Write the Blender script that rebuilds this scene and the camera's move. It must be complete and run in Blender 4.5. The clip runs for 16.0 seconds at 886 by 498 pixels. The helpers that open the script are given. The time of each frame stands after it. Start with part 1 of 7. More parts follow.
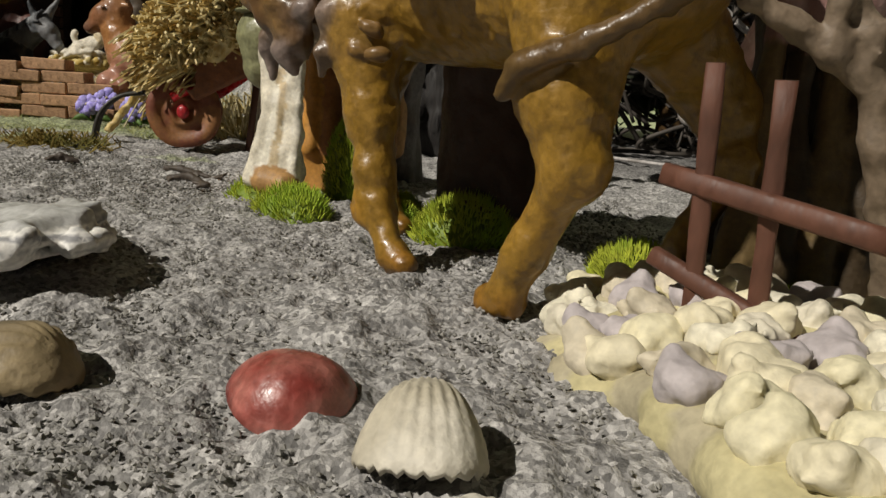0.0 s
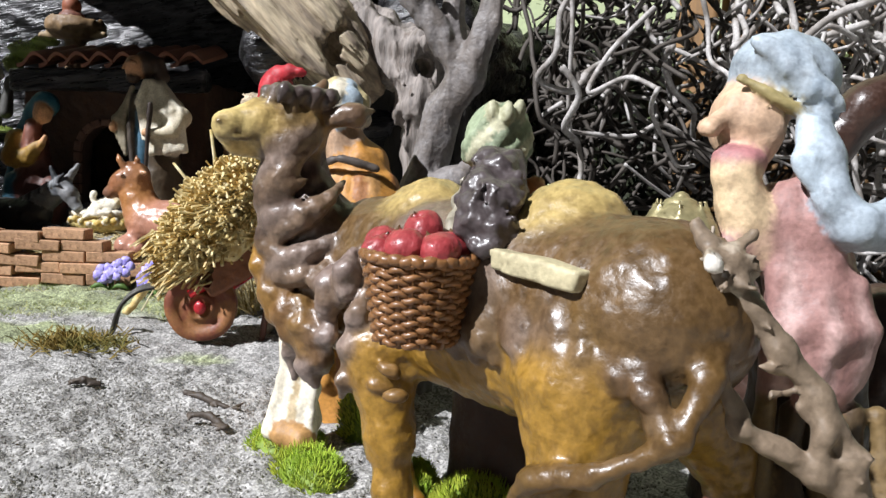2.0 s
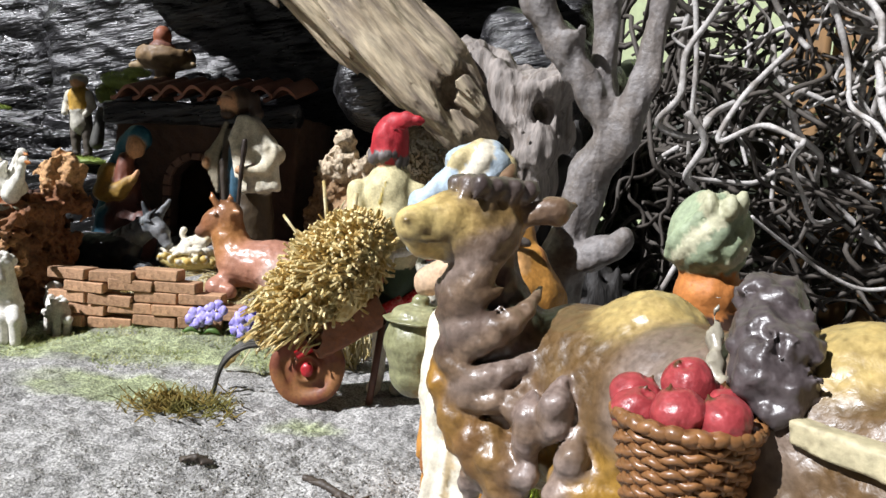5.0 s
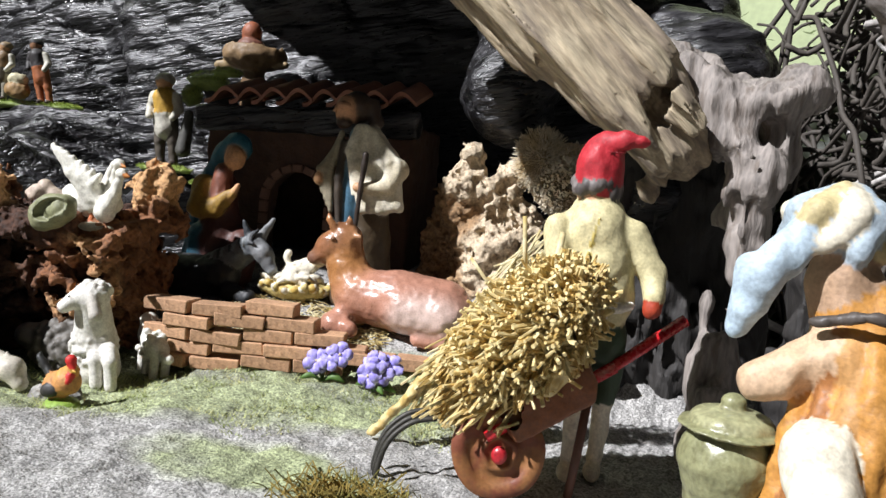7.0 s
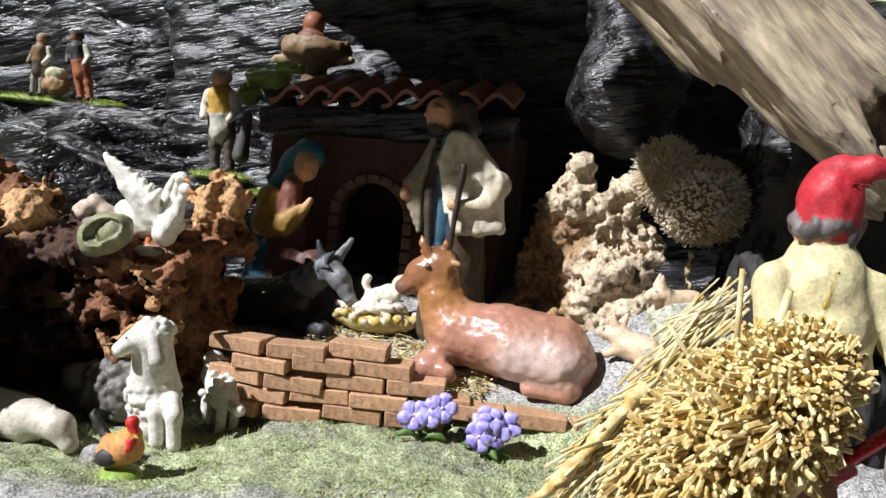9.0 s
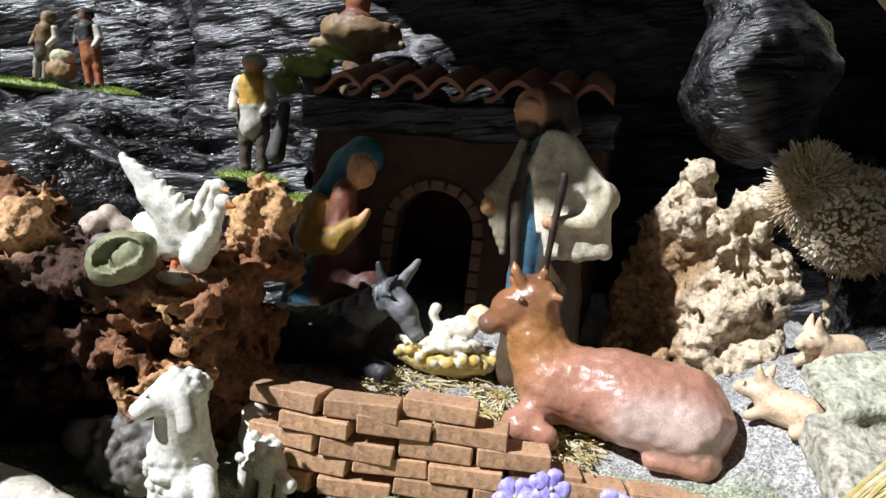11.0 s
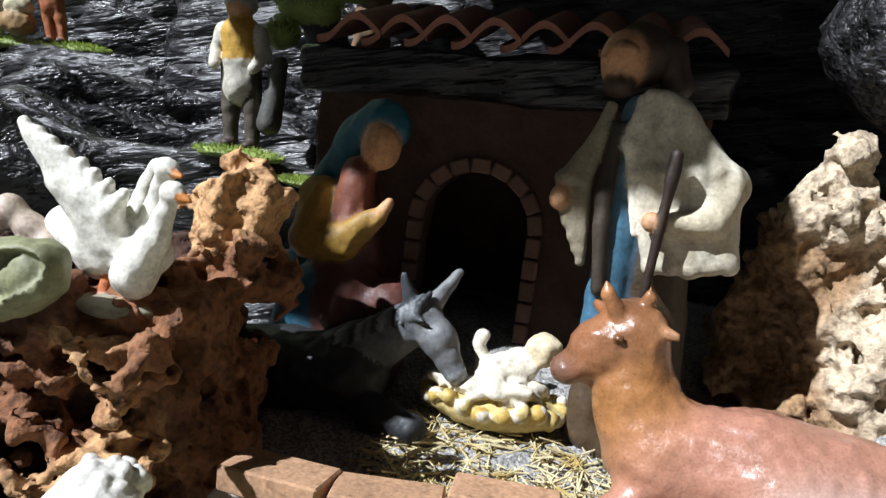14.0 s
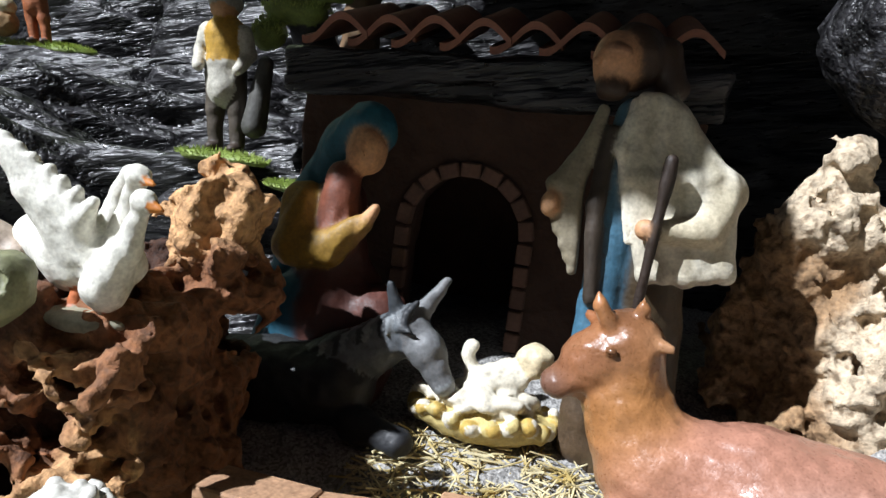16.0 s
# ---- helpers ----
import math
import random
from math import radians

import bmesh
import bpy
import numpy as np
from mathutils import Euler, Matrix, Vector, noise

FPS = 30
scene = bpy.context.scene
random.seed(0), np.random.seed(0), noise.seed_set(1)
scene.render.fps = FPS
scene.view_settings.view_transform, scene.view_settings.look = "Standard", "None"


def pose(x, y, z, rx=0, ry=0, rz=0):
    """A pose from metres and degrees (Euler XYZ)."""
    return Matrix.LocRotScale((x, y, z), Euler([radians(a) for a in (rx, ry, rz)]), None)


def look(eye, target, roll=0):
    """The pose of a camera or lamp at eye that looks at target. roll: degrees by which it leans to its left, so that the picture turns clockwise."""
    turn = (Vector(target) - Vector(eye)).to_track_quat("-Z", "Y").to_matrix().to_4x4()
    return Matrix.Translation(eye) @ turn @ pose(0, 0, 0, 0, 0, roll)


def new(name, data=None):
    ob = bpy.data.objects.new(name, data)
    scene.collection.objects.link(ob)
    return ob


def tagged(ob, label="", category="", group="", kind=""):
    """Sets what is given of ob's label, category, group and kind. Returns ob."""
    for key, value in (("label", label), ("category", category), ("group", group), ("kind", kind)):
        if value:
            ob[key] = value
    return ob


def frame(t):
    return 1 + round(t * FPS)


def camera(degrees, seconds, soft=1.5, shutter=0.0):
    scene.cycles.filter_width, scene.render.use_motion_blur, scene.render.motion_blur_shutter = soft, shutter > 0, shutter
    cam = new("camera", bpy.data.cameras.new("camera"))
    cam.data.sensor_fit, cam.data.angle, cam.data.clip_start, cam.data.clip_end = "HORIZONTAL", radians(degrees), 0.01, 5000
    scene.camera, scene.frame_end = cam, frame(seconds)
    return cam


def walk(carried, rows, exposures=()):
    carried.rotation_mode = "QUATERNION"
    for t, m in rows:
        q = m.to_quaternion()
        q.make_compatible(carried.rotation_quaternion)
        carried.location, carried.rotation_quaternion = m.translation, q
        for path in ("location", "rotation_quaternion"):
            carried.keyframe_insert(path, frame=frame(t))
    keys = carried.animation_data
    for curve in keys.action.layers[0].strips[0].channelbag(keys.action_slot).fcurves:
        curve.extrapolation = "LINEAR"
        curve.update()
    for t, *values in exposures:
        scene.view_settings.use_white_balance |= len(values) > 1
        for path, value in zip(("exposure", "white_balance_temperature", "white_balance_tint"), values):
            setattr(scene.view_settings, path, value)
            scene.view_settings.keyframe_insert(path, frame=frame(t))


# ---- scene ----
cam = camera(60.0, 16.0)
PATH = [
    (0, (0.002, 0.134, 0.051), (-0.159, 2.083, -0.367), 4.3),
    (0.5, (0.002, 0.14, 0.067), (-0.171, 2.101, -0.288), 4.5),
    (1, (-0.005, 0.138, 0.086), (-0.181, 2.112, -0.19), 5.0),
    (1.5, (-0.003, 0.139, 0.109), (-0.192, 2.116, -0.132), 3.6),
    (2, (-0.005, 0.131, 0.121), (-0.193, 2.11, -0.098), 3.4),
    (2.5, (-0.004, 0.129, 0.134), (-0.181, 2.111, -0.063), 3.4),
    (3, (-0.004, 0.132, 0.133), (-0.18, 2.114, -0.07), 3.8),
    (3.5, (-0.008, 0.141, 0.136), (-0.205, 2.122, -0.06), 3.5),
    (4, (-0.022, 0.146, 0.14), (-0.264, 2.121, -0.054), 3.5),
    (4.5, (-0.045, 0.149, 0.139), (-0.349, 2.117, -0.048), 4.1),
    (5, (-0.053, 0.163, 0.141), (-0.378, 2.127, -0.043), 4.4),
    (5.2, (-0.063, 0.167, 0.144), (-0.417, 2.128, -0.028), 4.7),
    (7.3, (-0.175, 0.251, 0.15), (-0.569, 2.203, -0.035), 5.6),
    (7.5, (-0.181, 0.257, 0.152), (-0.578, 2.209, -0.031), 5.6),
    (8, (-0.204, 0.274, 0.157), (-0.609, 2.224, -0.024), 5.9),
    (8.5, (-0.22, 0.295, 0.157), (-0.643, 2.24, -0.04), 5.3),
    (9, (-0.242, 0.313, 0.158), (-0.684, 2.252, -0.051), 6.1),
    (9.5, (-0.269, 0.33, 0.156), (-0.733, 2.263, -0.062), 6.6),
    (10, (-0.281, 0.35, 0.161), (-0.74, 2.282, -0.076), 6.5),
    (10.2, (-0.291, 0.357, 0.16), (-0.741, 2.294, -0.055), 6.9),
    (12.3, (-0.336, 0.464, 0.168), (-0.803, 2.391, -0.088), 7.4),
    (12.5, (-0.342, 0.468, 0.17), (-0.817, 2.394, -0.083), 7.5),
    (13, (-0.342, 0.49, 0.166), (-0.803, 2.417, -0.109), 7.5),
    (13.5, (-0.366, 0.506, 0.157), (-0.841, 2.426, -0.14), 7.9),
    (14, (-0.361, 0.519, 0.157), (-0.825, 2.443, -0.138), 7.3),
    (14.5, (-0.355, 0.526, 0.158), (-0.808, 2.452, -0.134), 7.4),
    (15, (-0.352, 0.53, 0.154), (-0.787, 2.458, -0.151), 7.2),
    (15.5, (-0.358, 0.53, 0.158), (-0.808, 2.456, -0.142), 7.1),
    (16, (-0.361, 0.53, 0.159), (-0.812, 2.457, -0.134), 7.3),
]
walk(cam, [(t, look(eye, target, roll)) for t, eye, target, roll in PATH],
     exposures=[(0, -0.45, 7500, 8), (0.5, 0.0, 7000, 9), (1, 0.4, 6600, 10), (1.6, 0.6, 6350, 10), (8.5, 0.65, 6400, 10), (12.5, 0.65, 6100, 8), (16, 0.65, 6050, 8)])

# ---- light ----
SUN_DIR = Vector((-0.60, -0.52, 0.73)).normalized()
sun = new("sun", bpy.data.lights.new("sun", "SUN"))
sun.data.energy, sun.data.angle, sun.data.color = 5.0, radians(0.8), (0.99, 0.99, 1.02)
sun.matrix_world = look(SUN_DIR * 5, (0, 0, 0))
world = bpy.data.worlds.new("sky")
scene.world = world
world.use_nodes = True
sky = world.node_tree.nodes.new("ShaderNodeTexSky")
sky.sky_type, sky.sun_disc = "NISHITA", False
sky.sun_elevation = math.asin(SUN_DIR.z)
sky.sun_rotation = math.atan2(SUN_DIR.x, SUN_DIR.y)
world.node_tree.links.new(sky.outputs[0], world.node_tree.nodes["Background"].inputs[0])
world.node_tree.nodes["Background"].inputs[1].default_value = 0.002


# ---- materials ----
def hexc(h):
    """A linear colour from a hex sRGB string."""
    v = [int(h[i:i + 2], 16) / 255 for i in (0, 2, 4)]
    return tuple(c / 12.92 if c <= 0.04045 else ((c + 0.055) / 1.055) ** 2.4 for c in v)


def material(name, colour=None, rough=0.6, vary=0.25, fine=500, coarse=60, bump=0.4, depth=0.0004, coat=0.0,
             metal=0.0, stretch=(1, 1, 1), second=None, turn=(0, 0, 0), speck=0.0, random_hue=0.0, dirt=0.0):
    """A procedural surface: a base colour (or the mesh's own paint), varied at two scales, with fine relief."""
    m = bpy.data.materials.new(name)
    m.use_nodes = True
    t = m.node_tree
    n, l = t.nodes, t.links
    b = n["Principled BSDF"]
    b.inputs["Roughness"].default_value = rough
    b.inputs["Metallic"].default_value = metal
    b.inputs["Coat Weight"].default_value = coat
    b.inputs["Coat Roughness"].default_value = 0.18
    co = n.new("ShaderNodeTexCoord")
    rot = n.new("ShaderNodeMapping")
    rot.inputs["Rotation"].default_value = [radians(a) for a in turn]
    l.new(co.outputs["Object"], rot.inputs[0])
    mp = n.new("ShaderNodeMapping")
    mp.inputs["Scale"].default_value = stretch
    l.new(rot.outputs[0], mp.inputs[0])

    def noise_at(scale, detail):
        x = n.new("ShaderNodeTexNoise")
        x.inputs["Scale"].default_value, x.inputs["Detail"].default_value = scale, detail
        l.new(mp.outputs[0], x.inputs["Vector"])
        return x

    big, small = noise_at(coarse, 4), noise_at(fine, 5)
    if colour is None:
        src = n.new("ShaderNodeVertexColor")
        src.layer_name = "paint"
        base = src.outputs[0]
    else:
        src = n.new("ShaderNodeRGB")
        src.outputs[0].default_value = (*colour, 1)
        base = src.outputs[0]
    if second is not None:
        ramp = n.new("ShaderNodeMapRange")
        ramp.inputs[1].default_value, ramp.inputs[2].default_value = 0.42, 0.6
        l.new(big.outputs[0], ramp.inputs[0])
        mix = n.new("ShaderNodeMix")
        mix.data_type = "RGBA"
        l.new(ramp.outputs[0], mix.inputs[0])
        l.new(base, mix.inputs[6])
        mix.inputs[7].default_value = (*second, 1)
        base = mix.outputs[2]
    add = n.new("ShaderNodeMath")
    add.operation = "ADD"
    l.new(big.outputs[0], add.inputs[0])
    l.new(small.outputs[0], add.inputs[1])
    val = n.new("ShaderNodeMapRange")
    val.inputs[1].default_value, val.inputs[2].default_value = 0.65, 1.35
    val.inputs[3].default_value, val.inputs[4].default_value = 1 - vary, 1 + vary
    l.new(add.outputs[0], val.inputs[0])
    level = val.outputs[0]
    if random_hue:
        info = n.new("ShaderNodeObjectInfo")
        r = n.new("ShaderNodeMapRange")
        r.inputs[3].default_value, r.inputs[4].default_value = 1 - random_hue, 1 + random_hue
        l.new(info.outputs["Random"], r.inputs[0])
        mm = n.new("ShaderNodeMath")
        mm.operation = "MULTIPLY"
        l.new(level, mm.inputs[0])
        l.new(r.outputs[0], mm.inputs[1])
        level = mm.outputs[0]
    if speck:
        vo = n.new("ShaderNodeTexVoronoi")
        vo.inputs["Scale"].default_value = fine * 1.3
        l.new(mp.outputs[0], vo.inputs["Vector"])
        sep = n.new("ShaderNodeSeparateColor")
        l.new(vo.outputs["Color"], sep.inputs[0])
        sm = n.new("ShaderNodeMapRange")
        sm.inputs[3].default_value, sm.inputs[4].default_value = 1 - speck, 1 + speck
        l.new(sep.outputs[0], sm.inputs[0])
        mm = n.new("ShaderNodeMath")
        mm.operation = "MULTIPLY"
        l.new(level, mm.inputs[0])
        l.new(sm.outputs[0], mm.inputs[1])
        level = mm.outputs[0]
    if dirt:
        grime = noise_at(coarse * 2.4, 6)
        gm = n.new("ShaderNodeMapRange")
        gm.inputs[1].default_value, gm.inputs[2].default_value = 0.52, 0.66
        l.new(grime.outputs[0], gm.inputs[0])
        stain = n.new("ShaderNodeVectorMath")
        stain.operation = "MULTIPLY"
        l.new(base, stain.inputs[0])
        stain.inputs[1].default_value = (1 - 0.66 * dirt, 1 - 0.72 * dirt, 1 - 0.78 * dirt)
        gx_ = n.new("ShaderNodeMix")
        gx_.data_type = "RGBA"
        l.new(gm.outputs[0], gx_.inputs[0])
        l.new(base, gx_.inputs[6])
        l.new(stain.outputs[0], gx_.inputs[7])
        base = gx_.outputs[2]
    hs = n.new("ShaderNodeVectorMath")
    hs.operation = "SCALE"
    l.new(base, hs.inputs[0])
    l.new(level, hs.inputs["Scale"])
    l.new(hs.outputs[0], b.inputs["Base Color"])
    rr = n.new("ShaderNodeMapRange")
    rr.inputs[1].default_value, rr.inputs[2].default_value = 0.3, 0.7
    rr.inputs[3].default_value, rr.inputs[4].default_value = max(rough - 0.12, 0.05), min(rough + 0.12, 1)
    l.new(small.outputs[0], rr.inputs[0])
    l.new(rr.outputs[0], b.inputs["Roughness"])
    bp = n.new("ShaderNodeBump")
    bp.inputs["Strength"].default_value, bp.inputs["Distance"].default_value = bump, depth
    l.new(small.outputs[0], bp.inputs["Height"])
    bp2 = n.new("ShaderNodeBump")
    bp2.inputs["Strength"].default_value, bp2.inputs["Distance"].default_value = bump, depth * 5
    l.new(big.outputs[0], bp2.inputs["Height"])
    l.new(bp.outputs[0], bp2.inputs["Normal"])
    l.new(bp2.outputs[0], b.inputs["Normal"])
    return m


GLAZED = material("glazed_resin", rough=0.40, coat=0.16, vary=0.34, dirt=0.35, fine=620, coarse=150, bump=0.5, depth=0.0003)
MATTE = material("matte_paint", rough=0.6, vary=0.30, dirt=0.22, fine=700, coarse=130, bump=0.34)
SATIN = material("satin_paint", rough=0.36, coat=0.25, vary=0.22, dirt=0.2, fine=900, coarse=60, bump=0.4)
SAND = material("grey_sand", rough=0.92, vary=0.4, fine=750, coarse=45, bump=0.8, depth=0.0012, speck=0.55)
CHAR = material("charred_wood", hexc("0e0d0e"), rough=0.34, vary=0.8, fine=480, coarse=95, bump=1.0, depth=0.0014,
                stretch=(0.14, 1, 1), second=hexc("2c2b2d"), turn=(0, 12, 0))
DRIFT = material("driftwood", rough=0.78, vary=0.5, fine=460, coarse=110, bump=0.95, depth=0.0008, stretch=(1, 1, 0.16), turn=(0, 46, 0), second=hexc("75695a"), dirt=0.3)
ROOT = material("root_wood", rough=0.75, vary=0.5, fine=460, coarse=90, bump=0.9, depth=0.0009, stretch=(1, 1, 0.2), dirt=0.6)
BARK = material("grey_bark", hexc("7c7775"), rough=0.6, vary=0.4, fine=500, coarse=90, bump=0.6, depth=0.0006, second=hexc("5f5853"))
TUFA = material("tufa_rock", rough=0.9, vary=0.5, dirt=0.75, fine=420, coarse=110, bump=0.8, depth=0.0009)
BRICK = material("terracotta_brick", hexc("ae8868"), rough=0.85, vary=0.28, dirt=0.4, fine=700, coarse=120, bump=0.4, random_hue=0.16, speck=0.12)
STRAW = material("straw", hexc("dfcd96"), rough=0.6, vary=0.4, fine=300, coarse=130, bump=0.3, second=hexc("ac9052"))
HAY = material("pale_hay", hexc("d6caa2"), rough=0.75, vary=0.3, fine=300, coarse=70, bump=0.3, second=hexc("a8945a"))
WICKER = material("wicker", hexc("7d5632"), rough=0.42, vary=0.35, fine=500, coarse=120, bump=0.4, coat=0.25)
MOSS = material("moss_fibre", hexc("b4bd40"), rough=0.85, vary=0.4, fine=400, coarse=70, bump=0.3, second=hexc("86a02e"))
VINE = material("dry_vine", hexc("b8b4b0"), rough=0.7, vary=0.4, fine=450, coarse=60, bump=0.6, second=hexc("7a746e"))
VINE_SHADE = material("shaded_vine", hexc("453f39"), rough=0.75, vary=0.35, fine=450, coarse=60, bump=0.5)
PEBBLE = material("cream_pebble", rough=0.7, vary=0.22, fine=600, coarse=130, bump=0.5, depth=0.0004)
WALLP = material("pale_green_render", hexc("c3cfa2"), rough=0.9, vary=0.12, fine=120, coarse=9, bump=0.3, depth=0.001)
PLANK = material("orange_plank", hexc("8f6e48"), rough=0.75, vary=0.3, fine=160, coarse=30, bump=0.4, stretch=(1, 1, 0.15))
RED = material("red_gloss", hexc("c2242a"), rough=0.28, coat=0.3, vary=0.15, fine=500, coarse=110, bump=0.2)
REDWOOD = material("rust_wood", hexc("5c3a2c"), rough=0.62, vary=0.35, fine=500, coarse=90, bump=0.5, stretch=(1, 1, 0.35))
IRON = material("dark_iron", hexc("3a3833"), rough=0.55, vary=0.3, fine=600, coarse=120, bump=0.4, metal=0.3)
PETAL = material("violet_petal", hexc("8478c8"), rough=0.6, vary=0.3, fine=300, coarse=120, bump=0.2, second=hexc("b9b2e4"))
LEAF = material("green_leaf", hexc("4d6a2c"), rough=0.6, vary=0.3, fine=300, coarse=80, bump=0.3)
STABLE = material("clay_wall", hexc("4c372c"), rough=0.9, vary=0.3, fine=400, coarse=70, bump=0.6, depth=0.0008)
TILE = material("terracotta_tile", hexc("8c604f"), rough=0.85, vary=0.25, fine=500, coarse=90, bump=0.4)
GOLD = material("old_gold", hexc("8d8460"), rough=0.38, vary=0.35, fine=500, coarse=120, bump=0.4, metal=0.35)
SEED = material("seed_head", hexc("b3a282"), rough=0.85, vary=0.4, fine=500, coarse=110, bump=0.4)


# ---- mesh tools ----
def h01(i, j, k, seed):
    v = (i * 374761393 + j * 668265263 + k * 1274126177 + seed * 1442695041) & 0xFFFFFFFF
    v = ((v ^ (v >> 13)) * 1103515245) & 0xFFFFFFFF
    return ((v ^ (v >> 16)) & 0xFFFF) / 65535.0


def vnoise(p, scale, seed=0):
    """Smooth lattice noise, -1 to 1, at the points p (N x 3) with that wavelength."""
    q = np.asarray(p, float) / scale + 1000.0
    i = np.floor(q).astype(np.int64)
    f = q - i
    f = f * f * (3 - 2 * f)
    out = 0.0
    for a in (0, 1):
        wa = f[:, 0] if a else 1 - f[:, 0]
        for b in (0, 1):
            wb = f[:, 1] if b else 1 - f[:, 1]
            for c in (0, 1):
                wc = f[:, 2] if c else 1 - f[:, 2]
                out = out + wa * wb * wc * h01(i[:, 0] + a, i[:, 1] + b, i[:, 2] + c, seed)
    return out * 2 - 1


def fbm(p, scale, seed=0, octaves=3):
    return sum(vnoise(p, scale / 2 ** o, seed + o) / 2 ** o for o in range(octaves))


def mesh_from(name, verts, faces, mat, smooth=True, paint=None):
    """A mesh from arrays; faces is an array of quads or triangles, or a list."""
    me = bpy.data.meshes.new(name)
    me.from_pydata([tuple(v) for v in verts] if not isinstance(verts, np.ndarray) else verts.tolist(), [],
                   faces.tolist() if isinstance(faces, np.ndarray) else faces)
    if smooth:
        me.polygons.foreach_set("use_smooth", [True] * len(me.polygons))
    if paint is not None:
        a = me.color_attributes.new("paint", "FLOAT_COLOR", "POINT")
        c = np.ones((len(me.vertices), 4), np.float32)
        c[:, :3] = paint
        a.data.foreach_set("color", c.ravel())
    me.materials.append(mat)
    return me


def place(name, verts, faces, mat, parent=None, label="", smooth=True, paint=None, category="", group="", kind=""):
    """An object from world-space points, with its origin at its base."""
    verts = np.asarray(verts, float)
    o = np.array([(verts[:, 0].min() + verts[:, 0].max()) / 2, (verts[:, 1].min() + verts[:, 1].max()) / 2, verts[:, 2].min()])
    ob = new(name, mesh_from(name, verts - o, faces, mat, smooth, paint))
    if parent is not None:
        ob.parent = parent
        base = parent
        at = Vector(o)
        while base is not None:
            at -= base.location
            base = base.parent
        ob.location = at
    else:
        ob.location = o
    return tagged(ob, label, category, group, kind)


def group_at(name, at, label, category, group="", kind=""):
    """An empty thing at a place, for parts."""
    ob = new(name)
    ob.location, ob.empty_display_size = at, 0.01
    return tagged(ob, label, category, group, kind)


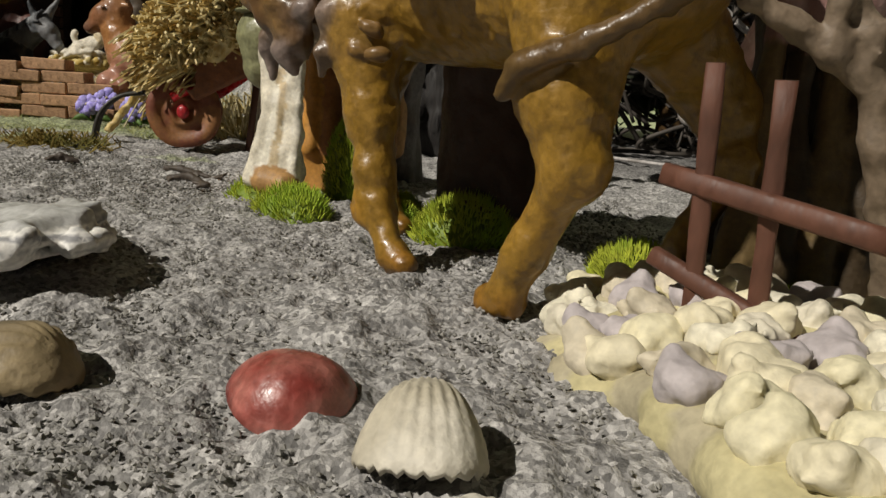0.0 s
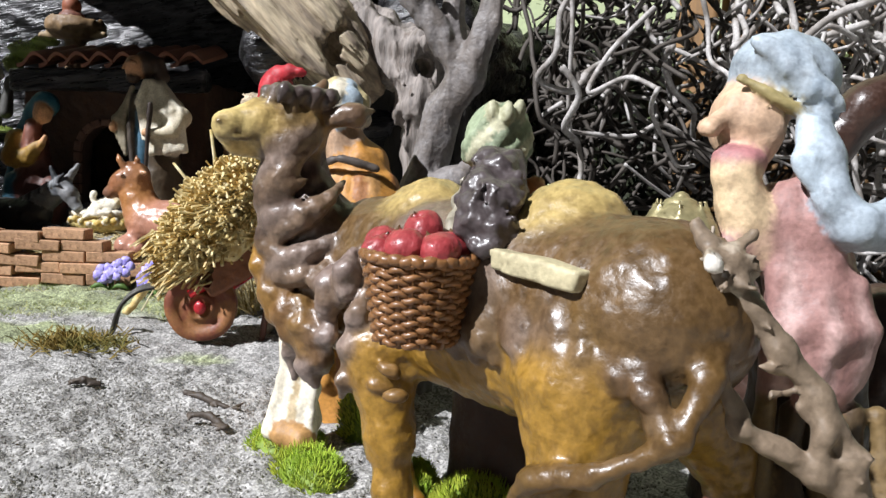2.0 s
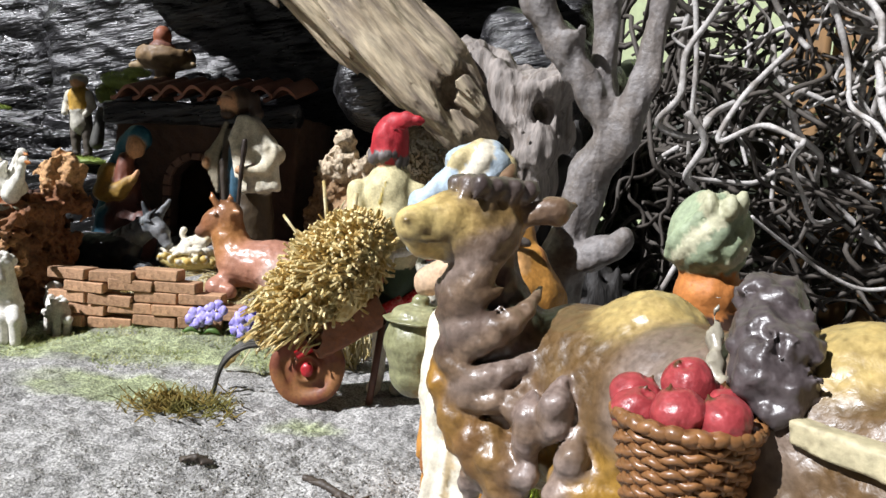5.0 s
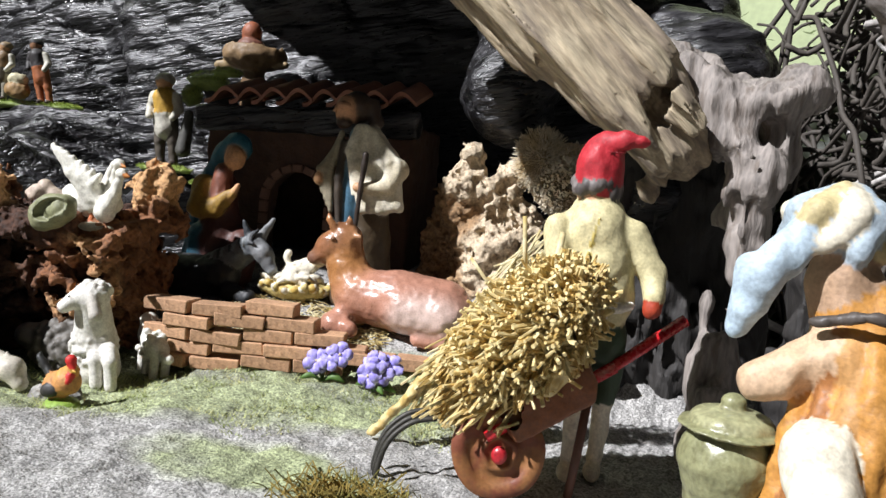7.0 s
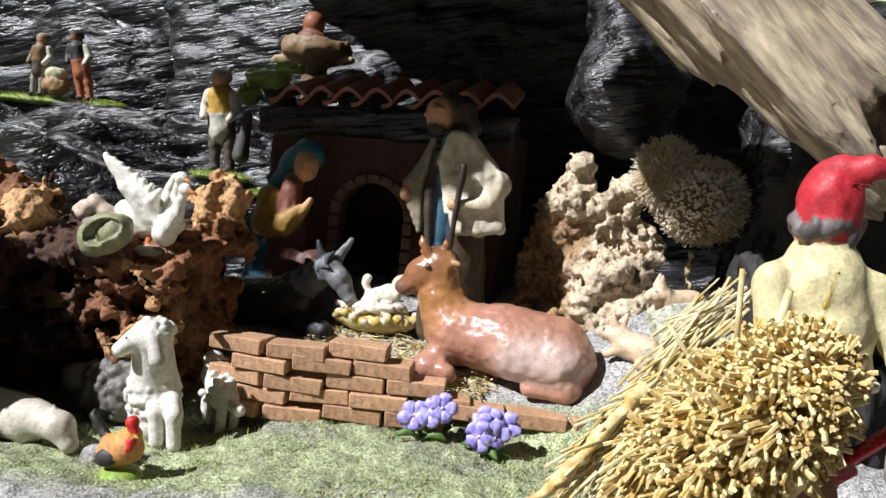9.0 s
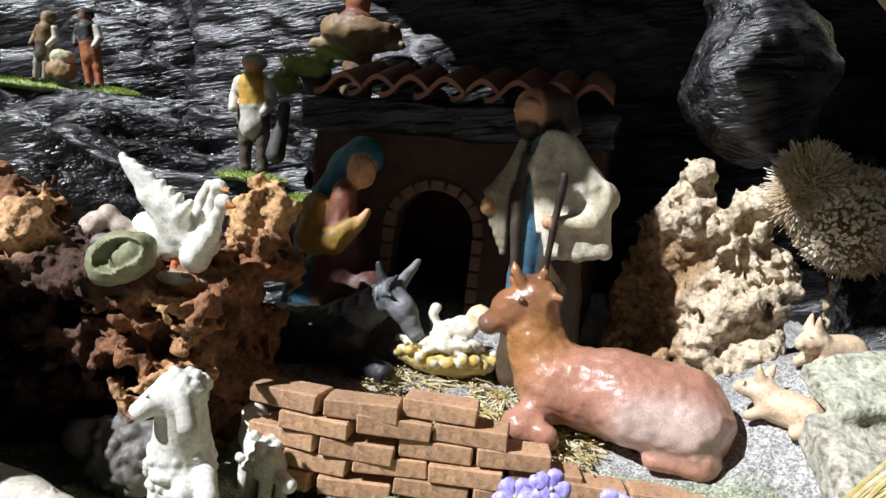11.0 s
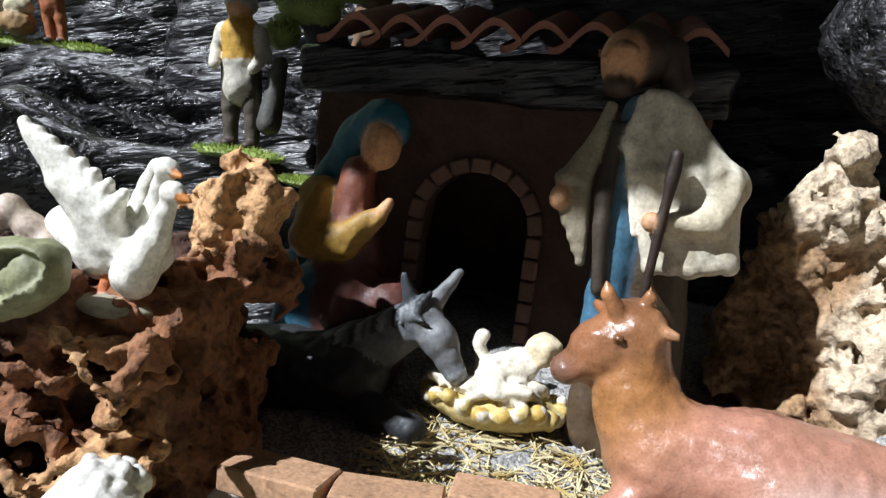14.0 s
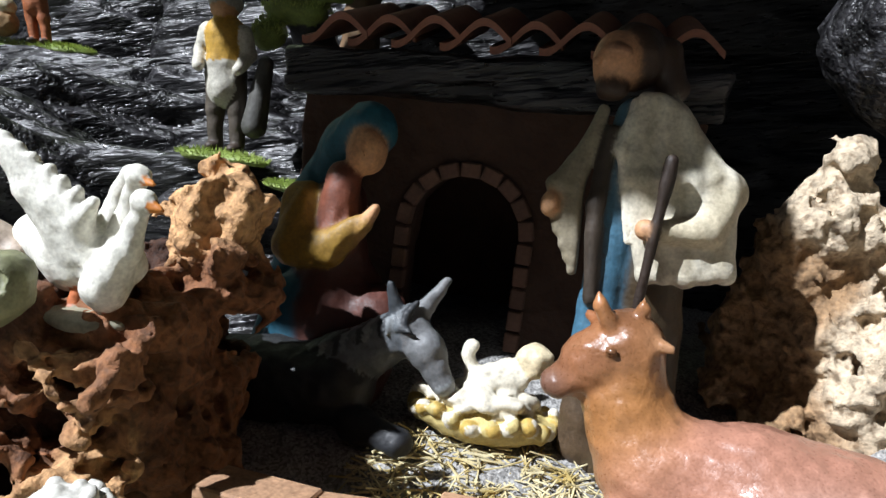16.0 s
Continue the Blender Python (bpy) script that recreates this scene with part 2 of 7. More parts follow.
class Shape:
    """A solid blended from soft primitives, meshed on a grid; each primitive brings its own paint."""

    def __init__(self, voxel, k=0.003, mellow=0.0):
        self.v, self.k, self.items, self.bumps, self.mellow = voxel, k, [], [], mellow

    def cap(self, a, b, ra, rb=None, col=(0.5, 0.5, 0.5), k=None, sub=False):
        self.items.append(("cap", np.array(a, float), np.array(b, float), ra, ra if rb is None else rb, col, k, sub))
        return self

    def line(self, pts, radii, col, k=None):
        if not hasattr(radii, "__len__"):
            radii = [radii] * len(pts)
        for p, q, r, s in zip(pts, pts[1:], radii, radii[1:]):
            self.cap(p, q, r, s, col, k)
        return self

    def ell(self, c, r, col=(0.5, 0.5, 0.5), turn=(0, 0, 0), k=None, sub=False):
        r = np.array(r if hasattr(r, "__len__") else (r, r, r), float)
        m = np.array(Euler([radians(t) for t in turn]).to_matrix()).T
        self.items.append(("ell", np.array(c, float), r, m, None, col, k, sub))
        return self

    def box(self, c, r, col=(0.5, 0.5, 0.5), turn=(0, 0, 0), soft=0.001, k=None, sub=False):
        m = np.array(Euler([radians(t) for t in turn]).to_matrix()).T
        self.items.append(("box", np.array(c, float), np.array(r, float), m, soft, col, k, sub))
        return self

    def rough(self, amp, scale, octaves=3, seed=0, stretch=(1, 1, 1), along=None, ratio=0.15):
        """Uneven surface; along: a direction in which the grain runs."""
        self.bumps.append((amp, scale, octaves, seed, np.array(stretch, float), along, ratio))
        return self

    def solid(self):
        lo, hi = np.full(3, 1e9), np.full(3, -1e9)
        spans = []
        for it in self.items:
            if it[0] == "cap":
                r = max(it[3], it[4])
                a, b = np.minimum(it[1], it[2]) - r, np.maximum(it[1], it[2]) + r
            else:
                e = np.sqrt(((it[3].T * it[2]) ** 2).sum(1))
                a, b = it[1] - e, it[1] + e
            spans.append((a, b))
            if not it[7]:
                lo, hi = np.minimum(lo, a), np.maximum(hi, b)
        pad = sum(b[0] for b in self.bumps) * 1.6 + 3 * self.v
        lo, hi = lo - pad, hi + pad
        n = np.ceil((hi - lo) / self.v).astype(int) + 1
        ax = [lo[i] + self.v * np.arange(n[i]) for i in range(3)]
        f = np.full(n, 1.0, np.float32)
        best = np.full(n, 1.0, np.float32)
        col = np.zeros((*n, 3), np.float32)
        tot = np.full(n, 1e-9, np.float32) if self.mellow else None
        for it, (a, b) in zip(self.items, spans):
            k = self.k if it[6] is None else it[6]
            m = k + pad + self.v + 3 * self.mellow
            i0 = np.clip(np.floor((a - m - lo) / self.v).astype(int), 0, n - 1)
            i1 = np.clip(np.ceil((b + m - lo) / self.v).astype(int) + 1, 1, n)
            if (i1 <= i0).any():
                continue
            s = tuple(slice(i0[i], i1[i]) for i in range(3))
            x, y, z = np.meshgrid(*(ax[i][s[i]] for i in range(3)), indexing="ij", sparse=True)
            if it[0] == "cap":
                p0, d = it[1], it[2] - it[1]
                dd = max(float(d @ d), 1e-12)
                t = np.clip(((x - p0[0]) * d[0] + (y - p0[1]) * d[1] + (z - p0[2]) * d[2]) / dd, 0, 1)
                g = np.sqrt((x - p0[0] - t * d[0]) ** 2 + (y - p0[1] - t * d[1]) ** 2 + (z - p0[2] - t * d[2]) ** 2) - (it[3] + t * (it[4] - it[3]))
            else:
                x, y, z = x - it[1][0], y - it[1][1], z - it[1][2]
                q = [it[3][i, 0] * x + it[3][i, 1] * y + it[3][i, 2] * z for i in range(3)]
                if it[0] == "ell":
                    r = it[2]
                    k0 = np.sqrt(sum((q[i] / r[i]) ** 2 for i in range(3)))
                    k1 = np.sqrt(sum((q[i] / r[i] ** 2) ** 2 for i in range(3)))
                    g = np.where(k1 > 1e-9, k0 * (k0 - 1) / np.maximum(k1, 1e-9), -r.min())
                else:
                    w = [np.abs(q[i]) - it[2][i] + it[4] for i in range(3)]
                    g = np.sqrt(sum(np.maximum(c, 0) ** 2 for c in w)) + np.minimum(np.maximum(np.maximum(w[0], w[1]), w[2]), 0) - it[4]
            old = f[s]
            if it[7]:
                f[s] = np.maximum(old, -g)
            else:
                h = np.maximum(k - np.abs(old - g), 0) / max(k, 1e-6)
                f[s] = np.minimum(old, g) - h * h * k * 0.25
                win = g < best[s]
                best[s] = np.where(win, g, best[s])
                if self.mellow:
                    w = np.exp(-np.clip(g / self.mellow, -3, 12)).astype(np.float32)
                    tot[s] += w
                    col[s] += w[..., None] * np.array(it[5], np.float32)
                else:
                    col[s] = np.where(win[..., None], np.array(it[5], np.float32), col[s])
        if self.mellow:
            col /= tot[..., None]
        if self.bumps:
            near = np.argwhere(np.abs(f) < pad)
            p = lo + near * self.v
            for amp, scale, octaves, seed, st, along, ratio in self.bumps:
                pp = p * st
                if along is not None:
                    a = np.array(along, float) / np.linalg.norm(along)
                    pp = p - (1 - ratio) * (p @ a)[:, None] * a
                f[tuple(near.T)] += amp * fbm(pp, scale, seed, octaves)
        return self.nets(f, col, lo)

    def nets(self, f, col, lo):
        s = f < 0
        c = np.zeros(np.array(s.shape) - 1, np.int8)
        for a in (0, 1):
            for b in (0, 1):
                for d in (0, 1):
                    c += s[a:s.shape[0] - 1 + a, b:s.shape[1] - 1 + b, d:s.shape[2] - 1 + d]
        cells = np.argwhere((c > 0) & (c < 8))
        ids = np.full(c.shape, -1, np.int64)
        ids[tuple(cells.T)] = np.arange(len(cells))
        tot, cnt = np.zeros((len(cells), 3)), np.zeros(len(cells))
        corner = [np.array((a, b, d)) for a in (0, 1) for b in (0, 1) for d in (0, 1)]
        for i in range(8):
            for j in range(i + 1, 8):
                if abs(corner[i] - corner[j]).sum() != 1:
                    continue
                fi, fj = f[tuple((cells + corner[i]).T)], f[tuple((cells + corner[j]).T)]
                m = (fi < 0) != (fj < 0)
                t = np.where(m, fi / np.where(m, fi - fj, 1), 0)[:, None]
                tot += m[:, None] * (corner[i] + t * (corner[j] - corner[i]))
                cnt += m
        off = tot / cnt[:, None]
        verts = lo + (cells + off) * self.v
        paint = col[tuple((cells + np.round(off).astype(int)).T)]
        quads = []
        for axis in range(3):
            u, w = (axis + 1) % 3, (axis + 2) % 3
            sl0, sl1 = [slice(None)] * 3, [slice(None)] * 3
            sl0[axis], sl1[axis] = slice(0, -1), slice(1, None)
            d = s[tuple(sl0)].astype(np.int8) - s[tuple(sl1)].astype(np.int8)
            e = np.argwhere(d != 0)
            e = e[(e[:, u] > 0) & (e[:, w] > 0) & (e[:, u] < s.shape[u] - 1) & (e[:, w] < s.shape[w] - 1)]
            sign = d[tuple(e.T)]
            du, dw = np.zeros(3, int), np.zeros(3, int)
            du[u], dw[w] = 1, 1
            q = np.stack([ids[tuple((e - du - dw).T)], ids[tuple((e - dw).T)], ids[tuple(e.T)], ids[tuple((e - du).T)]], 1)
            q[sign < 0] = q[sign < 0][:, ::-1]
            quads.append(q)
        return verts, np.concatenate(quads), paint

    def thing(self, name, mat, label="", category="", parent=None, group="", kind=""):
        v, q, paint = self.solid()
        return place(name, v, q, mat, parent, label, True, paint, category, group, kind)


def tube(pts, radii, sides=8, close=False):
    """Points and quads of a tube along pts, with round caps left open ends shut by fans."""
    pts = [Vector(p) for p in pts]
    n = len(pts)
    if not hasattr(radii, "__len__"):
        radii = [radii] * n
    vs, fs = [], []
    side = None
    for i, p in enumerate(pts):
        if close:
            d = pts[(i + 1) % n] - pts[i - 1]
        else:
            d = pts[min(i + 1, n - 1)] - pts[max(i - 1, 0)]
        d.normalize()
        if side is None:
            side = d.orthogonal().normalized()
        side = (side - d * side.dot(d)).normalized()
        up = d.cross(side)
        for k in range(sides):
            a = 2 * math.pi * k / sides
            vs.append(p + (side * math.cos(a) + up * math.sin(a)) * radii[i])
    for i in range(n if close else n - 1):
        j = (i + 1) % n
        for k in range(sides):
            k2 = (k + 1) % sides
            fs.append((i * sides + k, i * sides + k2, j * sides + k2, j * sides + k))
    if not close:
        fs.append(tuple(reversed(range(sides))))
        fs.append(tuple(range((n - 1) * sides, n * sides)))
    return vs, fs


def join(pieces):
    vs, fs = [], []
    for v, f in pieces:
        o = len(vs)
        vs += list(v)
        fs += [tuple(i + o for i in q) for q in f]
    return vs, fs


def curve_pts(pts, steps=6):
    """Catmull-Rom through pts."""
    pts = [Vector(p) for p in pts]
    out = []
    for i in range(len(pts) - 1):
        p0, p1, p2, p3 = pts[max(i - 1, 0)], pts[i], pts[i + 1], pts[min(i + 2, len(pts) - 1)]
        for s in range(steps):
            t = s / steps
            out.append(0.5 * (2 * p1 + (p2 - p0) * t + (2 * p0 - 5 * p1 + 4 * p2 - p3) * t * t + (3 * p1 - p0 - 3 * p2 + p3) * t ** 3))
    return out + [pts[-1]]


def smooth_step(a, b, x):
    t = np.clip((x - a) / (b - a), 0, 1)
    return t * t * (3 - 2 * t)


def ground_h(x, y):
    """The height of the sand, without its grains."""
    x, y = np.asarray(x, float), np.asarray(y, float)
    h = -0.012 * smooth_step(-0.40, -0.47, x) * smooth_step(0.58, 0.66, y) * (1 - smooth_step(0.76, 0.82, y))
    inside = smooth_step(0.742, 0.775, y) * smooth_step(-0.60, -0.52, x) * smooth_step(0.0, -0.12, x)
    h = h + inside * np.clip(0.014 + (y - 0.76) * 0.28, 0, 0.06)
    h = h + 0.045 * np.exp(-(((x + 0.20) / 0.055) ** 2 + ((y - 0.83) / 0.06) ** 2))
    return h


def gz(x, y):
    return float(ground_h(x, y))

# ---- ground and setting ----
def lines(stops):
    out = [stops[0][0]]
    for (a, _), (b, step) in zip(stops, stops[1:]):
        n = max(int(round((b - a) / step)), 1)
        out += [a + (b - a) * (i + 1) / n for i in range(n)]
    return np.array(out)


gx = lines([(-60, 0), (-6, 9), (-1.2, 0.6), (-0.62, 0.01), (-0.2, 0.0026), (0.07, 0.0011), (0.2, 0.005), (0.6, 0.02), (6, 0.6), (60, 9)])
gy = lines([(-60, 0), (-3, 9), (0.0, 0.3), (0.16, 0.008), (0.36, 0.0011), (0.55, 0.002), (0.9, 0.0032), (1.3, 0.02), (6, 0.6), (60, 9)])
GX, GY = np.meshgrid(gx, gy, indexing="ij")
flat = np.stack([GX.ravel(), GY.ravel(), np.zeros(GX.size)], 1)
near = (np.abs(flat[:, 0] + 0.25) < 0.9) & (np.abs(flat[:, 1] - 0.55) < 0.8)
gz_all = ground_h(flat[:, 0], flat[:, 1])
pn = flat[near]
relief = 0.0016 * fbm(pn, 0.05, 3, 2) + 0.0018 * fbm(pn, 0.009, 5, 2) + 0.0011 * vnoise(pn, 0.0026, 8) - 0.0012 * np.maximum(vnoise(pn, 0.006, 21) - 0.45, 0) * 3
gz_all[near] += relief
sand_col = np.tile(np.array(hexc("94928f"), float), (len(flat), 1))
tint = 0.5 + 0.5 * fbm(pn, 0.03, 11, 3)
green = smooth_step(0.60, 0.64, pn[:, 1] - 0.25 * (pn[:, 0] + 0.42)) * smooth_step(-0.21, -0.26, pn[:, 0]) * (1 - smooth_step(0.76, 0.78, pn[:, 1]))
patch = np.exp(-(((pn[:, 0] + 0.31) / 0.075) ** 2 + ((pn[:, 1] - 0.575) / 0.035) ** 2) * 1.1)
patch2 = np.exp(-(((pn[:, 0] + 0.19) / 0.03) ** 2 + ((pn[:, 1] - 0.555) / 0.018) ** 2)) * 0.7
amount = np.clip(green * (0.75 + 0.9 * tint) + smooth_step(0.25, 0.7, np.maximum(patch, patch2) * (0.55 + 0.8 * tint)), 0, 1)[:, None] * 0.85
g_col = np.array(hexc("878f68"))[None, :] * (0.8 + 0.5 * tint[:, None])
sand_col[near] = sand_col[near] * (1 - amount) + g_col * amount
# sand drops to half brightness behind the camel, towards the vines
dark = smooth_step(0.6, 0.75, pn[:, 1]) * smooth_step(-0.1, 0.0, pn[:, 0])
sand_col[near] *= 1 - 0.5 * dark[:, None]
# unseen outer ground coloured dark, so less light bounces into the shade
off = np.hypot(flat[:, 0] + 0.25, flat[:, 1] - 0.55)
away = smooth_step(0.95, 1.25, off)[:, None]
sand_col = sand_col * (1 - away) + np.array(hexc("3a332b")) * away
nx, ny = len(gx), len(gy)
idx = np.arange(nx * ny).reshape(nx, ny)
quads = np.stack([idx[:-1, :-1].ravel(), idx[1:, :-1].ravel(), idx[1:, 1:].ravel(), idx[:-1, 1:].ravel()], 1)
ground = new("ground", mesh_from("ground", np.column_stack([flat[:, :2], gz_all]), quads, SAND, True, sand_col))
tagged(ground, "coarse grey sand dusted with green flock powder", "ground", kind="structure")

bmw = bmesh.new()
bmesh.ops.create_cube(bmw, size=1, matrix=Matrix.Translation((0, 1.62, 1.1)) @ Matrix.Diagonal((7, 0.12, 2.4, 1)))
me = bpy.data.meshes.new("wall_back")
bmw.to_mesh(me)
bmw.free()
me.materials.append(WALLP)
tagged(new("wall_back", me), "pale green rendered wall behind the crib", "wall", kind="structure")

# the hollow charred log; its overhang above the stable is unseen
BLACK = hexc("242324")
log = Shape(0.0042, 0.02)
log.box((-0.41, 1.15, 0.17), (0.36, 0.055, 0.21), BLACK, soft=0.03)
log.box((-0.38, 1.01, 0.385), (0.25, 0.12, 0.035), BLACK, soft=0.03)
# slabs and cuts out of view, added to shape shade on the figures
log.box((-0.598, 0.795, 0.378), (0.130, 0.122, 0.028), BLACK, soft=0.02)
log.box((-0.437, 0.700, 0.378), (0.060, 0.110, 0.06), BLACK, (0, 0, -30.6), soft=0.002, sub=True)
log.box((-0.625, 0.955, 0.385), (0.060, 0.085, 0.07), BLACK, (0, 0, -40), soft=0.01, sub=True)
log.box((-0.765, 0.665, 0.378), (0.055, 0.045, 0.028), BLACK, soft=0.02)
log.box((-0.10, 0.98, 0.12), (0.05, 0.13, 0.17), BLACK, (0, 8, -12), soft=0.03)
log.cap((-0.155, 0.83, 0.02), (-0.13, 0.80, 0.15), 0.03, 0.022, BLACK)
log.ell((-0.25, 0.895, 0.222), (0.034, 0.03, 0.048), BLACK, (0, 10, 0), k=0.008)
log.cap((-0.255, 0.90, 0.26), (-0.275, 0.93, 0.34), 0.018, 0.03, BLACK, k=0.01)
log.rough(0.010, 0.06, 3, 4, (0.45, 1, 1)).rough(0.0045, 0.012, 2, 9, (0.4, 1, 1))
log.thing("charred_log", CHAR, "hollow charred black log with an unseen overhang added to shade the stable", "log")


# the charred slope with its ledges, swept along x
def slope():
    prof = [(0.90, -0.02), (0.905, 0.06), (0.915, 0.118), (0.935, 0.129), (0.965, 0.131), (0.985, 0.150), (1.035, 0.176),
            (1.060, 0.186), (1.095, 0.190), (1.115, 0.205), (1.13, 0.25), (1.15, 0.31), (1.19, 0.40), (1.27, 0.46), (1.40, 0.45), (1.44, -0.02)]
    path = curve_pts([(0, a, b) for a, b in prof], 34)
    xs = np.linspace(-1.25, -0.505, 380)
    v = np.array([[x, p.y, p.z] for x in xs for p in path])
    right = smooth_step(-0.62, -0.505, v[:, 0])
    high = smooth_step(0.13, 0.2, v[:, 2])
    v[:, 1] += 0.10 * right * high + 0.012 * right
    v[:, 2] -= 0.008 * smooth_step(-0.66, -0.8, v[:, 0]) * (1 - high)
    tilt = v.copy()
    tilt[:, 2] -= 0.22 * v[:, 0]
    tilt[:, 0] += 1.9 * v[:, 2] + 0.9 * v[:, 1]
    grain = fbm(tilt * np.array([0.10, 0.9, 1.0]), 0.0105, 31, 3)
    crack = -np.abs(vnoise(tilt * np.array([0.13, 0.7, 1.0]), 0.03, 41))
    lumps = fbm(v, 0.11, 51, 2)
    ledge = np.exp(-((v[:, 1] - 1.085) / 0.02) ** 2) + np.exp(-((v[:, 1] - 0.945) / 0.014) ** 2)
    crack2 = -np.maximum(0.22 - np.abs(vnoise(tilt * np.array([0.10, 0.6, 1.0]), 0.016, 43)), 0) / 0.22
    amt = (0.0044 * grain + 0.018 * crack + 0.010 * crack2 + 0.030 * lumps) * (1 - 0.85 * np.clip(ledge, 0, 1))
    v[:, 2] += amt
    v[:, 1] -= amt * 0.8
    n, m = len(xs), len(path)
    i = np.arange(n * m).reshape(n, m)
    q = np.stack([i[:-1, :-1].ravel(), i[1:, :-1].ravel(), i[1:, 1:].ravel(), i[:-1, 1:].ravel()], 1).tolist()
    q.append(list(i[0, :]))
    q.append(list(i[-1, ::-1]))
    return v, q


v, q = slope()
place("charred_slope", v, q, CHAR, label="fissured charred black wood sloping in mossy ledges", category="log")

# the arching driftwood and the grey root
TAN, PALE, GREY = hexc("a8977e"), hexc("c4b598"), hexc("847c76")
beam = Shape(0.0015, 0.010, 0.004)
beam.line([(-0.34, 0.74, 0.355), (-0.262, 0.70, 0.298), (-0.205, 0.69, 0.249), (-0.160, 0.69, 0.215), (-0.128, 0.69, 0.178)], [0.036, 0.034, 0.031, 0.027, 0.018], TAN)
beam.line([(-0.30, 0.69, 0.315), (-0.215, 0.672, 0.262), (-0.150, 0.672, 0.222), (-0.122, 0.676, 0.188)], [0.012, 0.012, 0.011, 0.008], PALE, k=0.006)
beam.line([(-0.27, 0.672, 0.275), (-0.19, 0.668, 0.222), (-0.134, 0.675, 0.172)], [0.012, 0.010, 0.007], PALE, k=0.006)
beam.cap((-0.130, 0.69, 0.178), (-0.140, 0.70, 0.150), 0.013, 0.006, TAN)
beam.ell((-0.138, 0.668, 0.205), (0.004, 0.02, 0.018), TAN, (0, 30, 0), sub=True)
beam.ell((-0.225, 0.655, 0.262), (0.012, 0.01, 0.003), TAN, (0, 40, 0), sub=True)
beam.rough(0.0060, 0.026, 3, 14, along=(0.72, 0, -0.69), ratio=0.22).rough(0.0042, 0.0068, 3, 15, along=(0.72, 0, -0.69), ratio=0.08)
beam.thing("driftwood_branch", DRIFT, "thick weathered tan driftwood branch arching down", "driftwood")
root = Shape(0.0024, 0.008)
root.line([(-0.155, 0.735, 0.225), (-0.120, 0.71, 0.214), (-0.078, 0.70, 0.207), (-0.060, 0.70, 0.212)], [0.016, 0.015, 0.016, 0.009], GREY)
root.line([(-0.108, 0.70, 0.206), (-0.083, 0.69, 0.168), (-0.081, 0.69, 0.136), (-0.088, 0.70, 0.09), (-0.085, 0.70, -0.01)], [0.011, 0.0075, 0.0085, 0.010, 0.016], GREY)
root.line([(-0.066, 0.70, 0.205), (-0.072, 0.71, 0.18), (-0.085, 0.73, 0.15)], [0.010, 0.012, 0.014], GREY)
# two near-black lumps paint in the shaded hollows below the root
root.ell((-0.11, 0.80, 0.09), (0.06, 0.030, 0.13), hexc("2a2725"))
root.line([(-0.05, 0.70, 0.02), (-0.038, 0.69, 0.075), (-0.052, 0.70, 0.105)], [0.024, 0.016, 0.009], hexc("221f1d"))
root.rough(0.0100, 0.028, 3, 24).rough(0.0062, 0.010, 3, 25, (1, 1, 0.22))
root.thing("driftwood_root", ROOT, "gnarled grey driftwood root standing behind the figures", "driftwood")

# the little grey tree
TR = hexc("8b837c")
tree = Shape(0.0016, 0.006)
tree.line([(-0.064, 0.53, -0.01), (-0.060, 0.53, 0.05), (-0.055, 0.53, 0.105), (-0.048, 0.53, 0.148), (-0.036, 0.53, 0.166)], [0.018, 0.0132, 0.0105, 0.0080, 0.0098], TR, k=0.003)
tree.line([(-0.036, 0.53, 0.166), (-0.050, 0.53, 0.186), (-0.066, 0.53, 0.206), (-0.078, 0.53, 0.226), (-0.082, 0.53, 0.27), (-0.10, 0.53, 0.31)], [0.0092, 0.0072, 0.0066, 0.0070, 0.0062, 0.005], TR, k=0.003)
tree.line([(-0.038, 0.532, 0.168), (-0.046, 0.535, 0.200), (-0.046, 0.535, 0.23), (-0.050, 0.535, 0.30)], [0.0072, 0.0056, 0.005, 0.004], TR, k=0.003)
tree.line([(-0.034, 0.528, 0.166), (-0.027, 0.525, 0.192), (-0.022, 0.525, 0.225), (-0.017, 0.525, 0.30)], [0.0078, 0.0056, 0.005, 0.004], TR, k=0.003)
tree.line([(-0.055, 0.525, 0.105), (-0.040, 0.515, 0.112), (-0.030, 0.51, 0.120)], [0.008, 0.006, 0.0035], TR)
tree.line([(-0.062, 0.53, 0.204), (-0.056, 0.52, 0.212)], [0.005, 0.002], TR)
tree.rough(0.0020, 0.014, 3, 33, (1, 1, 0.4)).rough(0.0014, 0.0042, 2, 34, (1, 1, 0.22))
tree.thing("bare_tree", BARK, "bare grey forked tree trunk with three limbs", "tree")


# ---- the camel and the travellers ----
U, N = (-0.722, 0.692), (0.692, 0.722)


def cw(s, d, z):
    """A place from the camel's own lines: s along it, d across it."""
    return (s * U[0] + d * N[0], s * U[1] + d * N[1], z)


OCHRE, WOOL, WOOL2, HAIR, LIGHT = hexc("8c6a28"), hexc("45342a"), hexc("5e5048"), hexc("453b38"), hexc("a8925c")
HEAD = (-0.0755, 0.3682)


def hw(a, b, z):
    """A place from the camel's turned head: a towards its nose, b towards its cheek."""
    return (HEAD[0] - 0.80 * a + 0.60 * b, HEAD[1] - 0.60 * a - 0.80 * b, z)


